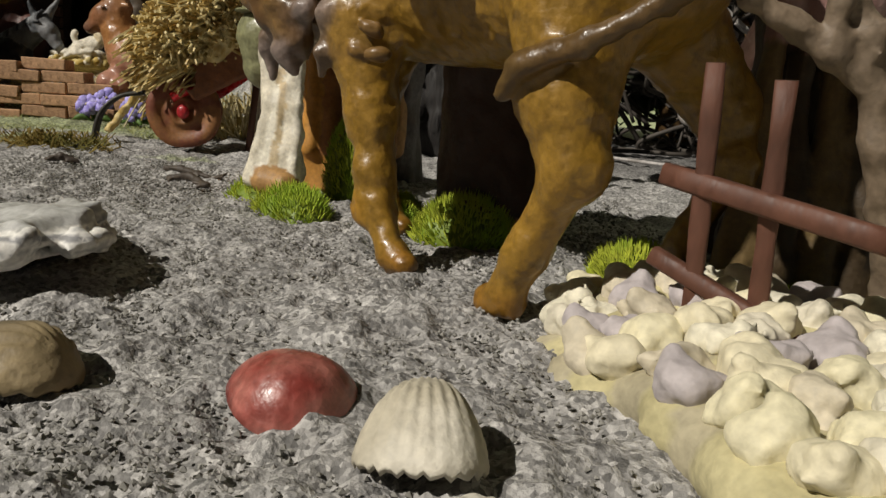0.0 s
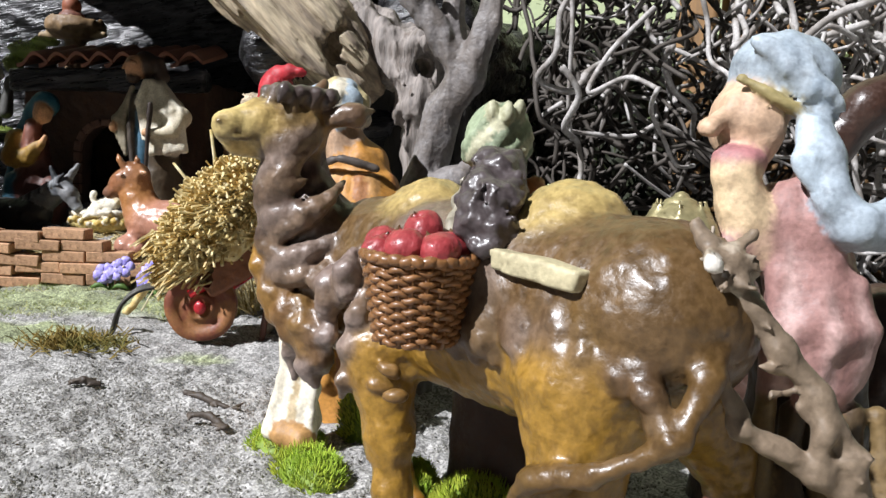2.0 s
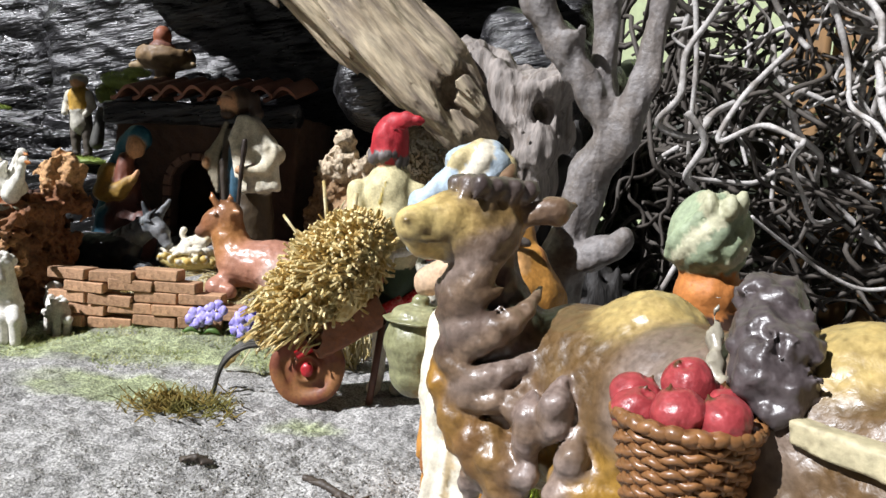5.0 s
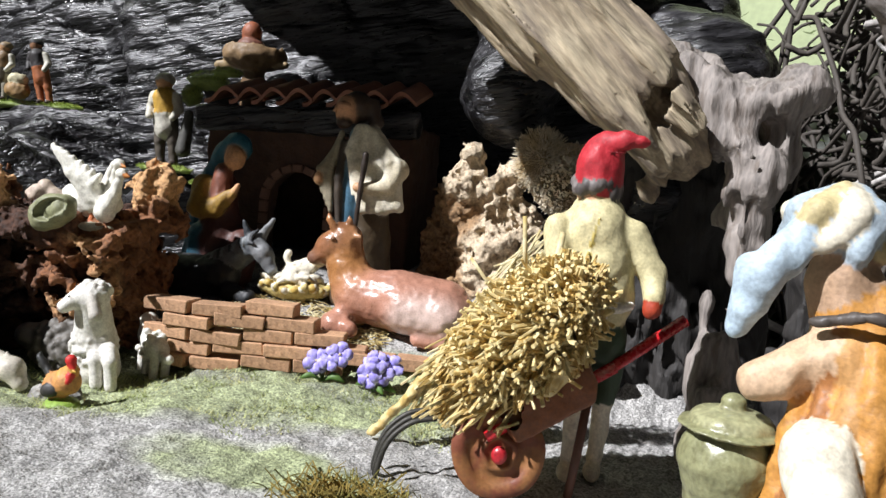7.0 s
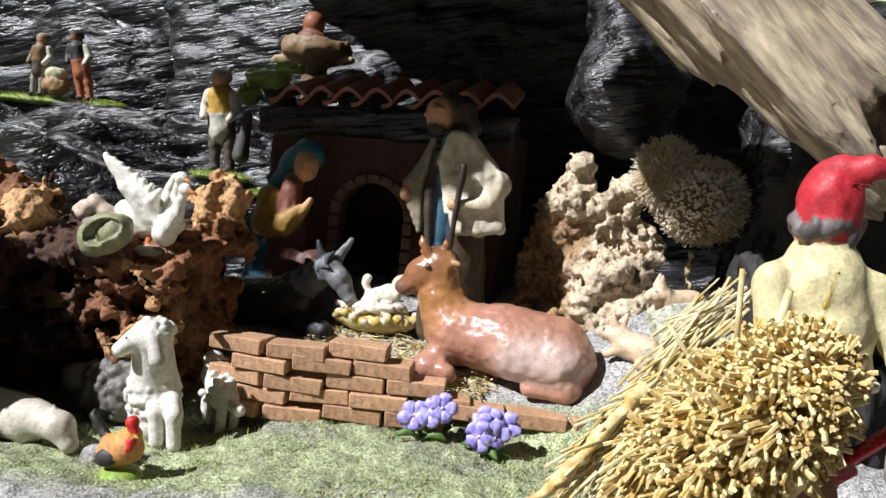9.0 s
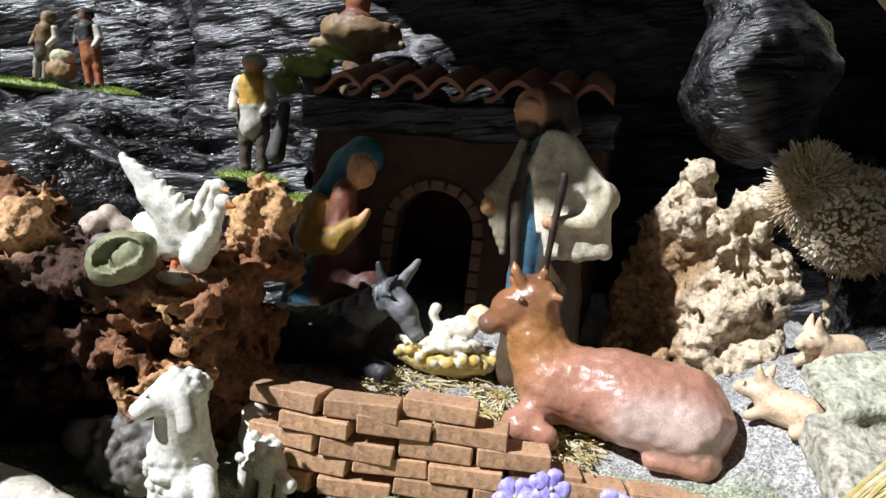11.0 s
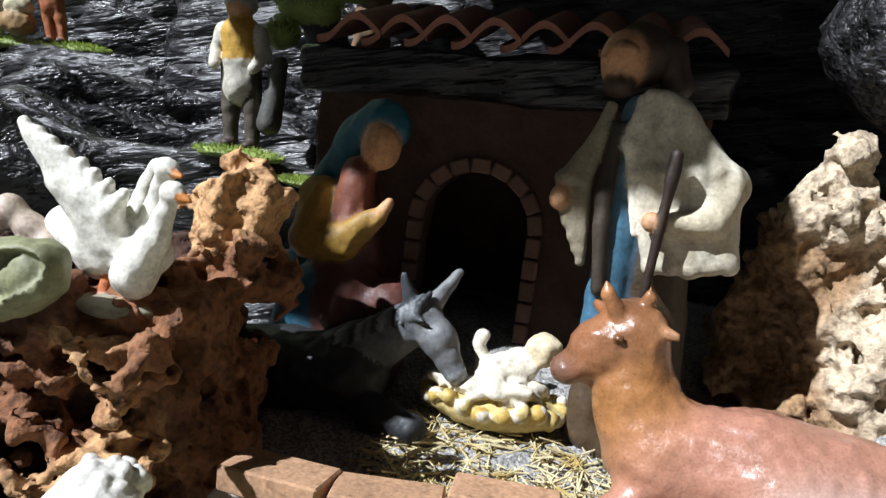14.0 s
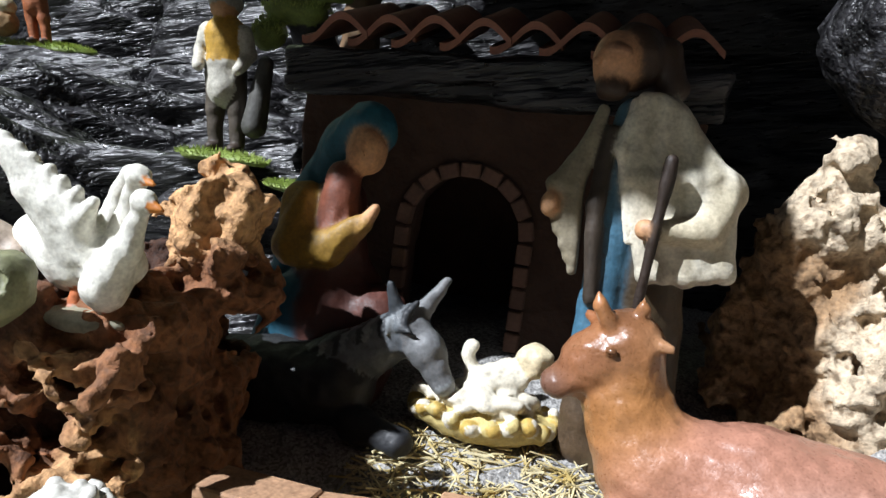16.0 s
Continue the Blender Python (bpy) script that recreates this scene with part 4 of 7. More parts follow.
m3.thing("robed_figurine", MATTE, "robed figurine in dusty pink with a pale blue headcloth", "figurine")
urn = Shape(0.0008, 0.0015)
UG = hexc("a08c52")
urn.ell((0.0365, 0.334, 0.1025), (0.0110, 0.0110, 0.0132), UG).cap((0.0365, 0.334, 0.1005), (0.0365, 0.334, 0.1010), 0.0105, None, UG)
urn.ell((0.0365, 0.334, 0.1150), (0.0042, 0.0042, 0.0014), UG, k=0.0005).ell((0.0365, 0.334, 0.1168), (0.0018, 0.0018, 0.0010), UG, k=0.0005)
for i in range(16):
    a = 2 * math.pi * i / 16
    urn.ell((0.0365 + 0.0112 * math.cos(a), 0.334 + 0.0112 * math.sin(a), 0.1015), 0.0016, UG, k=0.0004)
for i in range(7):
    a = 2 * math.pi * i / 7
    urn.line([(0.0365 + 0.0106 * math.cos(a), 0.334 + 0.0106 * math.sin(a), 0.106), (0.0365 + 0.0060 * math.cos(a), 0.334 + 0.0060 * math.sin(a), 0.1152)], 0.0006, hexc("6f6238"), k=0.0003)
urn.cap((0.0365, 0.334, 0.0935), (0.0365, 0.334, 0.098), 0.0052, 0.0085, UG, k=0.001)
urn.thing("golden_urn", GOLD, "domed old-gold urn with a beaded rim held by a figurine", "urn")

dark = Shape(0.0016, 0.004)
DB = hexc("3d2a22")
dark.line([(0.092, 0.42, 0.0), (0.095, 0.415, 0.06), (0.094, 0.405, 0.115), (0.097, 0.402, 0.135), (0.106, 0.40, 0.148), (0.122, 0.402, 0.156), (0.138, 0.41, 0.150)], [0.026, 0.02, 0.0085, 0.0072, 0.0072, 0.0075, 0.010], DB)
dark.line([(0.125, 0.415, 0.0), (0.128, 0.415, 0.07)], [0.022, 0.018], DB)
dark.rough(0.0012, 0.012, 2, 70)
dark.thing("brown_figurine", GLAZED, "dark brown glossy figurine with a curved neck", "figurine")

# the dry branch leaning before them
twig = Shape(0.0010, 0.002)
TW = hexc("7a6a58")
twig.line([(0.031, 0.290, 0.112), (0.037, 0.290, 0.104), (0.043, 0.290, 0.0965), (0.050, 0.290, 0.088), (0.058, 0.290, 0.079), (0.066, 0.290, 0.066), (0.072, 0.292, 0.046), (0.080, 0.296, 0.022), (0.086, 0.300, -0.003)], [0.0016, 0.0026, 0.0023, 0.0026, 0.0024, 0.0028, 0.0028, 0.003, 0.0034], TW)
twig.line([(0.036, 0.289, 0.100), (0.0365, 0.287, 0.085), (0.043, 0.288, 0.071), (0.052, 0.289, 0.0665), (0.0595, 0.290, 0.062), (0.069, 0.291, 0.056)], [0.0014, 0.0018, 0.0022, 0.0023, 0.0024, 0.0025], TW)
twig.line([(0.0575, 0.290, 0.079), (0.0590, 0.288, 0.072), (0.0600, 0.289, 0.062)], [0.0018, 0.0022, 0.0024], TW)
for i in range(34):
    a = rng.uniform(0, 6.28)
    twig.cap((0.037 + rng.uniform(-0.003, 0.003), 0.290 + rng.uniform(-0.003, 0.003), 0.104 + rng.uniform(-0.005, 0.004)), (0.037 + 0.007 * math.cos(a), 0.289 + 0.006 * math.sin(a), 0.105 + rng.uniform(-0.007, 0.007)), 0.0014, 0.0006, (TW, hexc("9a8d7c"))[i % 2], k=0.0006)
twig.ell((0.0335, 0.284, 0.1045), (0.0025, 0.002, 0.0022), hexc("d8d2c8"), k=0.0005)
for f in range(16):
    j = rng.uniform(0, 1)
    c = (0.04 + 0.035 * j, 0.290, 0.098 - 0.05 * j)
    twig.cap(c, (c[0] + rng.uniform(-0.006, 0.006), c[1] - rng.uniform(0, 0.004), c[2] + rng.uniform(-0.004, 0.005)), 0.0012, 0.0005, TW, k=0.0008)
twig.rough(0.0007, 0.004, 2, 71)
twig.thing("dry_branch", MATTE, "knotty dry brown branch leaning before the figurines", "branch")

# ---- the foreground ----
ladder = group_at("rustic_fence", (0.045, 0.28, 0.0), "small rust-brown wooden fence of two slats and two rails", "fence")


def bar(name, a, b, w, t, mat, parent):
    """A worn flat bar from a to b."""
    a, b = Vector(a), Vector(b)
    d = (b - a).normalized()
    side = d.cross(Vector((0.35, 0.93, 0))).normalized()
    dep = side.cross(d).normalized()
    vs = []
    for i, f in enumerate(np.linspace(0, 1, 7)):
        p = a.lerp(b, f)
        ww, tt = w * (1 + 0.07 * math.sin(3 * i + a.x * 900)), t * (1 + 0.08 * math.cos(4 * i))
        for sx, sy in ((-1, -0.6), (-0.7, -1), (0.7, -1), (1, -0.6), (1, 0.6), (0.7, 1), (-0.7, 1), (-1, 0.6)):
            vs.append(p + side * sx * ww + dep * sy * tt)
    fs = [(r * 8 + k, r * 8 + (k + 1) % 8, r * 8 + 8 + (k + 1) % 8, r * 8 + 8 + k) for r in range(6) for k in range(8)]
    fs += [tuple(reversed(range(8))), tuple(range(48, 56))]
    return place(name, vs, fs, mat, parent)


bar("slat", (0.0405, 0.286, -0.002), (0.0368, 0.281, 0.0585), 0.0018, 0.0009, REDWOOD, ladder)
bar("slat", (0.0515, 0.281, -0.002), (0.0472, 0.2735, 0.0560), 0.0018, 0.0009, REDWOOD, ladder)
bar("rail", (0.0318, 0.288, 0.0372), (0.0650, 0.262, 0.0310), 0.0022, 0.0019, REDWOOD, ladder)
bar("rail", (0.0318, 0.290, 0.0205), (0.0600, 0.270, 0.0080), 0.0019, 0.0017, REDWOOD, ladder)


def shell_mesh(w, l, h, ribs, depth, notch=0.0, n=64, m=26):
    """A domed shell: ribs run from the hinge over the dome; it has thickness."""
    top, low = [], []
    for i in range(m):
        f = i / (m - 1)
        for k in range(n):
            a = 2 * math.pi * k / n
            r = f * (1 + 0.05 * math.sin(3 * a + 1) + notch * 0.12 * math.sin(7 * a))
            x, y = w * r * math.cos(a), l * r * math.sin(a)
            hx, hy = x, y + l * 1.05
            ang = math.atan2(hx, hy)
            z = h * (1 - f ** 2.4) ** 0.75 * (1 - 0.25 * y / l)
            z += depth * math.cos(ang * ribs) * min(1, f * 3) * (0.35 + 0.65 * f)
            top.append((x, y, z))
            low.append((x * 0.94, y * 0.94, z - 0.0011 if f < 1 else z - 0.0008))
    fs = []
    o = len(top)
    for i in range(m - 1):
        for k in range(n):
            k2 = (k + 1) % n
            fs.append((i * n + k, (i + 1) * n + k, (i + 1) * n + k2, i * n + k2))
            fs.append((o + i * n + k, o + i * n + k2, o + (i + 1) * n + k2, o + (i + 1) * n + k))
    for k in range(n):
        k2 = (k + 1) % n
        fs.append(((m - 1) * n + k, o + (m - 1) * n + k, o + (m - 1) * n + k2, (m - 1) * n + k2))
    return np.array(top + low), fs


def shell(name, at, turn, w, l, h, ribs, depth, col, col2, label, band=0.0):
    v, f = shell_mesh(w, l, h, ribs, depth)
    t = 0.5 + 0.5 * fbm(v, 0.006, 77, 3)
    if band:
        t = 0.5 + 0.5 * np.sin(v[:, 1] / band + 2 * t)
    paint = np.array(col)[None] * (1 - t[:, None]) + np.array(col2)[None] * t[:, None]
    m = np.array(Euler([radians(a) for a in turn]).to_matrix())
    return place(name, v @ m.T + np.array(at), f, GLAZED if band == 0 else PEBBLE, label=label, paint=paint, category="shell", group="sea shells on the sand")


shell("scallop_shell", (-0.0285, 0.2425, 0.0020), (10, 6, 20), 0.0104, 0.0104, 0.0078, 0, 0.0, hexc("7a211b"), hexc("c08074"), "smooth red shell with pale mottling on the sand")
shell("cockle_shell", (-0.0062, 0.2270, 0.0020), (22, 0, 186), 0.0090, 0.0108, 0.0108, 58, 0.00042, hexc("ded8c8"), hexc("b3ab98"), "ribbed cream cockle shell on the sand", 0.004)
shell("cockle_shell", (0.0010, 0.2125, 0.0015), (8, 8, 30), 0.0050, 0.0045, 0.005, 16, 0.0003, hexc("dcdad2"), hexc("c2bdb0"), "small white chalky shell on the sand", 0.004)
shell("limpet_shell", (-0.0735, 0.2415, 0.002), (0, 10, 70), 0.0105, 0.012, 0.008, 26, 0.0004, hexc("8d7c5c"), hexc("6d604a"), "brown ridged limpet shell half sunk in sand", 0.004)
oy = Shape(0.0010, 0.003)
OC, OC2 = hexc("b3b3b0"), hexc("e0ded8")
for k in range(7):
    f = k / 6
    oy.ell((-0.119 + 0.004 * f, 0.305 + 0.002 * f, 0.0045 + 0.0085 * f), (0.038 - 0.009 * f, 0.0205 - 0.0055 * f, 0.0017), (OC2, OC, OC2, hexc("8f8f90"), OC2, OC, OC)[k], (-5, 7, 116 + 3 * k), k=0.0016)
oy.rough(0.0016, 0.010, 3, 72)
oy.thing("oyster_shell", MATTE, "large flaky grey oyster shell with a white rim", "shell", group="sea shells on the sand")

# pebbles bedded in yellow mortar
path = group_at("pebble_path", (0.05, 0.26, 0.0), "rough path of cream pebbles set in yellowish mortar", "path")
edge = [(0.019, 0.322), (0.013, 0.295), (0.017, 0.268), (0.026, 0.248), (0.034, 0.228), (0.046, 0.205), (0.11, 0.19), (0.14, 0.25), (0.12, 0.285), (0.075, 0.285), (0.035, 0.318)]


def inside(x, y, poly):
    hit = False
    for (x1, y1), (x2, y2) in zip(poly, poly[1:] + poly[:1]):
        if (y1 > y) != (y2 > y) and x < (x2 - x1) * (y - y1) / (y2 - y1) + x1:
            hit = not hit
    return hit


def path_h(x, y):
    return 0.002 + 0.009 * float(smooth_step(0.0, 0.03, np.array(x - 0.012))) * float(smooth_step(0.345, 0.30, np.array(y)))


bed = Shape(0.0022, 0.006)
MC = [hexc(c) for c in ("bdb48c", "b3aa82", "a9a086")]
pr = random.Random(12)
spots = []
while len(spots) < 118:
    x, y = pr.uniform(0.01, 0.14), pr.uniform(0.19, 0.325)
    if not inside(x, y, edge) or any((x - a) ** 2 + (y - b) ** 2 < (0.0068) ** 2 for a, b in spots):
        if pr.random() < 0.0004:
            break
        continue
    spots.append((x, y))
for i, (x, y) in enumerate(spots):
    bed.ell((x, y, path_h(x, y) - 0.0055), (0.0075, 0.0075, 0.005), MC[i % 3])
bed.rough(0.0015, 0.008, 3, 73)
bed.thing("mortar", PEBBLE, "crumbly yellowish mortar", parent=path)
peb = []
for k in range(7):
    c = [hexc(h) for h in ("d8d0b0", "d0cbb8", "d6cdb0", "c4baa4", "cfc8b4", "dad4be", "b0a8a8")][k]
    s = Shape(0.0006, 0.002).ell((0, 0, 0), (0.0052 + 0.0006 * (k % 3), 0.0044, 0.0038), c, (0, 0, 40 * k)).ell((0.002, 0.001, 0.0015), (0.003, 0.0026, 0.0024), c)
    s.rough(0.0015, 0.005, 3, 80 + k)
    pv, pq, pp = s.solid()
    peb.append(mesh_from("pebble", pv, pq, PEBBLE, True, pp))
for i, (x, y) in enumerate(spots):
    ob = new("pebble", peb[i % 7])
    ob.parent = path
    sc = pr.uniform(0.85, 1.25)
    ob.matrix_basis = Matrix.Translation(Vector((x, y, path_h(x, y) + 0.0012)) - path.location) @ pose(0, 0, 0, pr.uniform(-25, 25), pr.uniform(-25, 25), pr.uniform(0, 360)) @ Matrix.Scale(sc, 4)


# moss tufts under the camel
def blades(spots_in, mat_col, seed, n, length, width, spread=0.5):
    """Short upright fibres as thin three-sided spikes."""
    r = random.Random(seed)
    vs, fs = [], []
    for _ in range(n):
        (cx, cy, cz, rx, ry, rz) = spots_in[r.randrange(len(spots_in))]
        while True:
            a, b, c = r.uniform(-1, 1), r.uniform(-1, 1), r.uniform(0, 1)
            if 0.2 < a * a + b * b + c * c < 1:
                break
        q = math.sqrt(a * a + b * b + c * c)
        a, b, c = a / q, b / q, c / q
        p = Vector((cx + a * rx, cy + b * ry, cz + c * rz))
        d = Vector((a * spread + r.uniform(-.4, .4), b * spread + r.uniform(-.4, .4), 0.5 + c)).normalized()
        e = d.orthogonal().normalized()
        f2 = d.cross(e)
        ln = length * r.uniform(0.5, 1.3)
        o = len(vs)
        for k in range(3):
            g = 2.1 * k
            vs.append(p + (e * math.cos(g) + f2 * math.sin(g)) * width)
        vs.append(p + d * ln)
        fs += [(o, o + 1, o + 3), (o + 1, o + 2, o + 3), (o + 2, o, o + 3)]
    return vs, fs


for i, spec in enumerate((((-0.094, 0.432, 0.0, 0.016, 0.016, 0.009), (-0.078, 0.408, 0.0, 0.013, 0.012, 0.010), (-0.072, 0.40, 0.0, 0.01, 0.009, 0.010)),
                          ((-0.012, 0.383, 0.0, 0.0165, 0.012, 0.015),), ((0.040, 0.350, 0.0, 0.013, 0.012, 0.010),), ((-0.066, 0.455, 0.0, 0.011, 0.012, 0.035),),
                          ((0.072, 0.318, 0.0, 0.012, 0.01, 0.007),), ((-0.036, 0.402, 0.0, 0.008, 0.01, 0.010),))):
    tuft = group_at("moss_tuft", (spec[0][0], spec[0][1], 0.0), "bright green fibrous moss tuft on the sand", "moss", "moss tufts")
    core = Shape(0.0014, 0.003)
    for c in spec:
        core.ell(c[:3], (c[3] * 0.93, c[4] * 0.93, c[5] * 0.9), hexc("6f8424"))
    core.rough(0.0016, 0.006, 2, 90 + i)
    core.thing("cushion", MATTE, parent=tuft)
    vs, fs = blades(spec, None, 40 + i, 1500, 0.0034, 0.00035)
    place("fibre", vs, fs, MOSS, tuft, smooth=False, kind="stuff")


# ---- the gardener with his barrow ----
SHIRT, HATR = hexc("c2b88e"), hexc("a8242e")
g = Shape(0.0011, 0.003)
g.line([(-0.159, 0.634, 0.1565), (-0.159, 0.634, 0.1635), (-0.158, 0.634, 0.1680)], [0.0134, 0.0130, 0.0108], HATR)
g.line([(-0.156, 0.631, 0.1725), (-0.147, 0.626, 0.1748), (-0.1380, 0.625, 0.1752), (-0.1345, 0.625, 0.1750)], [0.0070, 0.0048, 0.0026, 0.0010], HATR, k=0.0018)
g.line([(-0.155, 0.6225, 0.1690), (-0.150, 0.6225, 0.1688), (-0.1455, 0.624, 0.1695)], 0.0010, hexc("7d1820"), k=0.0006)
for i in range(20):
    a = i * 0.66
    g.ell((-0.160 + 0.0115 * math.cos(a), 0.634 + 0.0115 * math.sin(a), 0.150 + 0.002 * (i % 3)), (0.0032, 0.003, 0.0036), (hexc("4c4644"), hexc("6a6360"))[i % 2], k=0.001)
g.ell((-0.160, 0.634, 0.150), (0.0105, 0.0105, 0.009), hexc("b98a6a"))
g.ell((-0.158, 0.634, 0.1425), (0.0125, 0.0105, 0.0035), hexc("d9d3c4"), k=0.001)
g.line([(-0.158, 0.634, 0.130), (-0.153, 0.634, 0.113), (-0.149, 0.634, 0.098)], [0.0185, 0.0185, 0.0175], SHIRT)
g.ell((-0.174, 0.632, 0.130), 0.0082, SHIRT).ell((-0.141, 0.634, 0.130), 0.0082, SHIRT)
g.line([(-0.178, 0.628, 0.129), (-0.175, 0.620, 0.104), (-0.160, 0.616, 0.083)], [0.0085, 0.0072, 0.006], SHIRT, k=0.002)
g.ell((-0.157, 0.615, 0.078), (0.0048, 0.005, 0.0055), HATR, k=0.001)
g.line([(-0.136, 0.634, 0.129), (-0.124, 0.632, 0.112), (-0.122, 0.624, 0.102)], [0.0085, 0.0072, 0.006], SHIRT, k=0.002)
g.ell((-0.1225, 0.622, 0.097), (0.005, 0.005, 0.0055), hexc("a33c22"), k=0.001)
g.line([(-0.166, 0.620, 0.1), (-0.150, 0.6145, 0.0935), (-0.134, 0.620, 0.097)], 0.0022, hexc("e0dcd0"), k=0.001)
g.ell((-0.152, 0.614, 0.090), (0.006, 0.003, 0.004), hexc("e0dcd0"), k=0.001)
g.ell((-0.150, 0.636, 0.077), (0.0165, 0.014, 0.016), hexc("34452e"))
for x, y in ((-0.155, 0.640), (-0.140, 0.648)):
    g.cap((x, y, 0.068), (x - 0.002, y, 0.045), 0.0085, 0.007, hexc("34452e"), k=0.002)
    g.cap((x - 0.002, y, 0.042), (x - 0.003, y, 0.012), 0.0062, 0.0045, hexc("d2c9b4"), k=0.001)
    g.ell((x - 0.004, y - 0.005, 0.006), (0.0052, 0.009, 0.005), hexc("cfc5ae"), k=0.001)
g.line([(-0.156, 0.616, 0.1375), (-0.160, 0.6145, 0.12), (-0.161, 0.6145, 0.104)], 0.0008, hexc("a8964f"), k=0.001)
g.rough(0.0008, 0.009, 2, 101)
gard = g.thing("gardener_figurine", MATTE, "gnome-like figurine in red cap and yellow shirt pushing a barrow", "figurine")

gard.location += Vector((-0.0095, -0.007, -0.001))
gard.scale = (0.87, 0.87, 1.0)

barrow = group_at("wheelbarrow", (-0.195, 0.605, 0.0), "red and brown toy wheelbarrow loaded with straw", "wheelbarrow")
wh = Shape(0.0011, 0.001)
WC, WD = (-0.199, 0.590, 0.0235), (0.22, -0.96, 0.05)
WB = hexc("7d5230")
wh.cap(tuple(WC[i] - 0.0045 * WD[i] for i in range(3)), tuple(WC[i] + 0.0045 * WD[i] for i in range(3)), 0.0008, None, WB)
vs, fs = [], []
dv = Vector(WD).normalized()
ev = dv.orthogonal().normalized()
fv = dv.cross(ev)
prof = [(0.0, 0.0035), (0.006, 0.0036), (0.0065, 0.0046), (0.0085, 0.0046), (0.009, 0.0030), (0.0145, 0.0030), (0.015, 0.0042), (0.0215, 0.0042), (0.0220, 0.0032), (0.0220, -0.0032), (0.0215, -0.0042), (0.0, -0.0042)]
for r, d in prof:
    for k in range(40):
        a = 2 * math.pi * k / 40
        vs.append(Vector(WC) + (ev * math.cos(a) + fv * math.sin(a)) * (r + 0.0003 * math.sin(5 * a)) + dv * d)
fs = [(i * 40 + k, i * 40 + (k + 1) % 40, i * 40 + 40 + (k + 1) % 40, i * 40 + 40 + k) for i in range(len(prof) - 1) for k in range(40)]
wheel = place("wheel", vs, fs, material("barrow_wheel", hexc("8a5c34"), rough=0.6, vary=0.3, fine=500, coarse=90, second=hexc("6d3a26")), barrow, "brown turned wooden wheel")
hub = Shape(0.0009, 0.001).ell((WC[0] + 0.0055 * WD[0], WC[1] + 0.0055 * WD[1], WC[2]), (0.0038, 0.003, 0.0045), hexc("a8222a"))
hub.thing("hub", GLAZED, "red hub", parent=wheel)
for a, b in (((-0.205, 0.585, 0.031), (-0.150, 0.612, 0.066)), ((-0.188, 0.610, 0.033), (-0.118, 0.632, 0.090))):
    vs, fs = tube([a, tuple((p + q) / 2 for p, q in zip(a, b)), b], [0.0030, 0.0028, 0.0032], 8)
    place("handle", vs, fs, RED, barrow, "red handle")
tr = Shape(0.0012, 0.002)
tr.box((-0.183, 0.605, 0.050), (0.024, 0.018, 0.010), hexc("7a4a2c"), (0, -30, 25), soft=0.003)
tr.rough(0.0006, 0.006, 2, 102)
tr.thing("tray", MATTE, "brown tray", parent=barrow)
vs, fs = tube([(-0.160, 0.610, 0.056), (-0.163, 0.608, 0.02), (-0.165, 0.607, 0.0)], 0.0022, 8)
place("leg", vs, fs, REDWOOD, barrow)


def stalks(n, seed, pick, mat, name, parent=None, label="", category="", r0=0.0007, kind="", sides=5):
    """Many cut stalks joined; pick(r) gives base, tip."""
    r = random.Random(seed)
    vs, fs = [], []
    for _ in range(n):
        a, b = pick(r)
        a, b = Vector(a), Vector(b)
        d = (b - a).normalized()
        e = d.orthogonal().normalized()
        f2 = d.cross(e)
        w = r0 * r.uniform(0.7, 1.35)
        bend = (e * r.uniform(-1, 1) + f2 * r.uniform(-1, 1)) * (b - a).length * 0.06
        o = len(vs)
        for p, ww in ((a, w), ((a + b) / 2 + bend, w * 1.05), (b, w * 1.1)):
            for k in range(sides):
                t = 2 * math.pi * k / sides
                vs.append(p + (e * math.cos(t) + f2 * math.sin(t)) * ww)
        for row in (0, 1):
            for k in range(sides):
                k2 = (k + 1) % sides
                fs.append((o + row * sides + k, o + row * sides + k2, o + row * sides + sides + k2, o + row * sides + sides + k))
        fs.append(tuple(o + 2 * sides + k for k in range(sides)))
        fs.append(tuple(o + k for k in reversed(range(sides))))
    return place(name, vs, fs, mat, parent, label, smooth=False, category=category, kind=kind)


def heap(r):
    a, b = r.uniform(0, 6.28), r.uniform(-0.7, 1.4)
    d = Vector((math.cos(a) * math.cos(b), math.sin(a) * math.cos(b) - 0.15, math.sin(b)))
    c = Vector((-0.189, 0.602, 0.076)) + Vector((-0.018 * (0.2 - d.z), 0, 0))
    p = c + Vector((d.x * 0.027, d.y * 0.028, d.z * 0.036))
    out = Vector((d.x * 0.6 - 0.45 + r.gauss(0, .42), d.y * 0.6 - 0.40 + r.gauss(0, .36), d.z * 0.35 - 0.15 + r.gauss(0, .55))).normalized()
    return p - out * r.uniform(0.006, 0.012), p + out * r.uniform(0.002, 0.012)


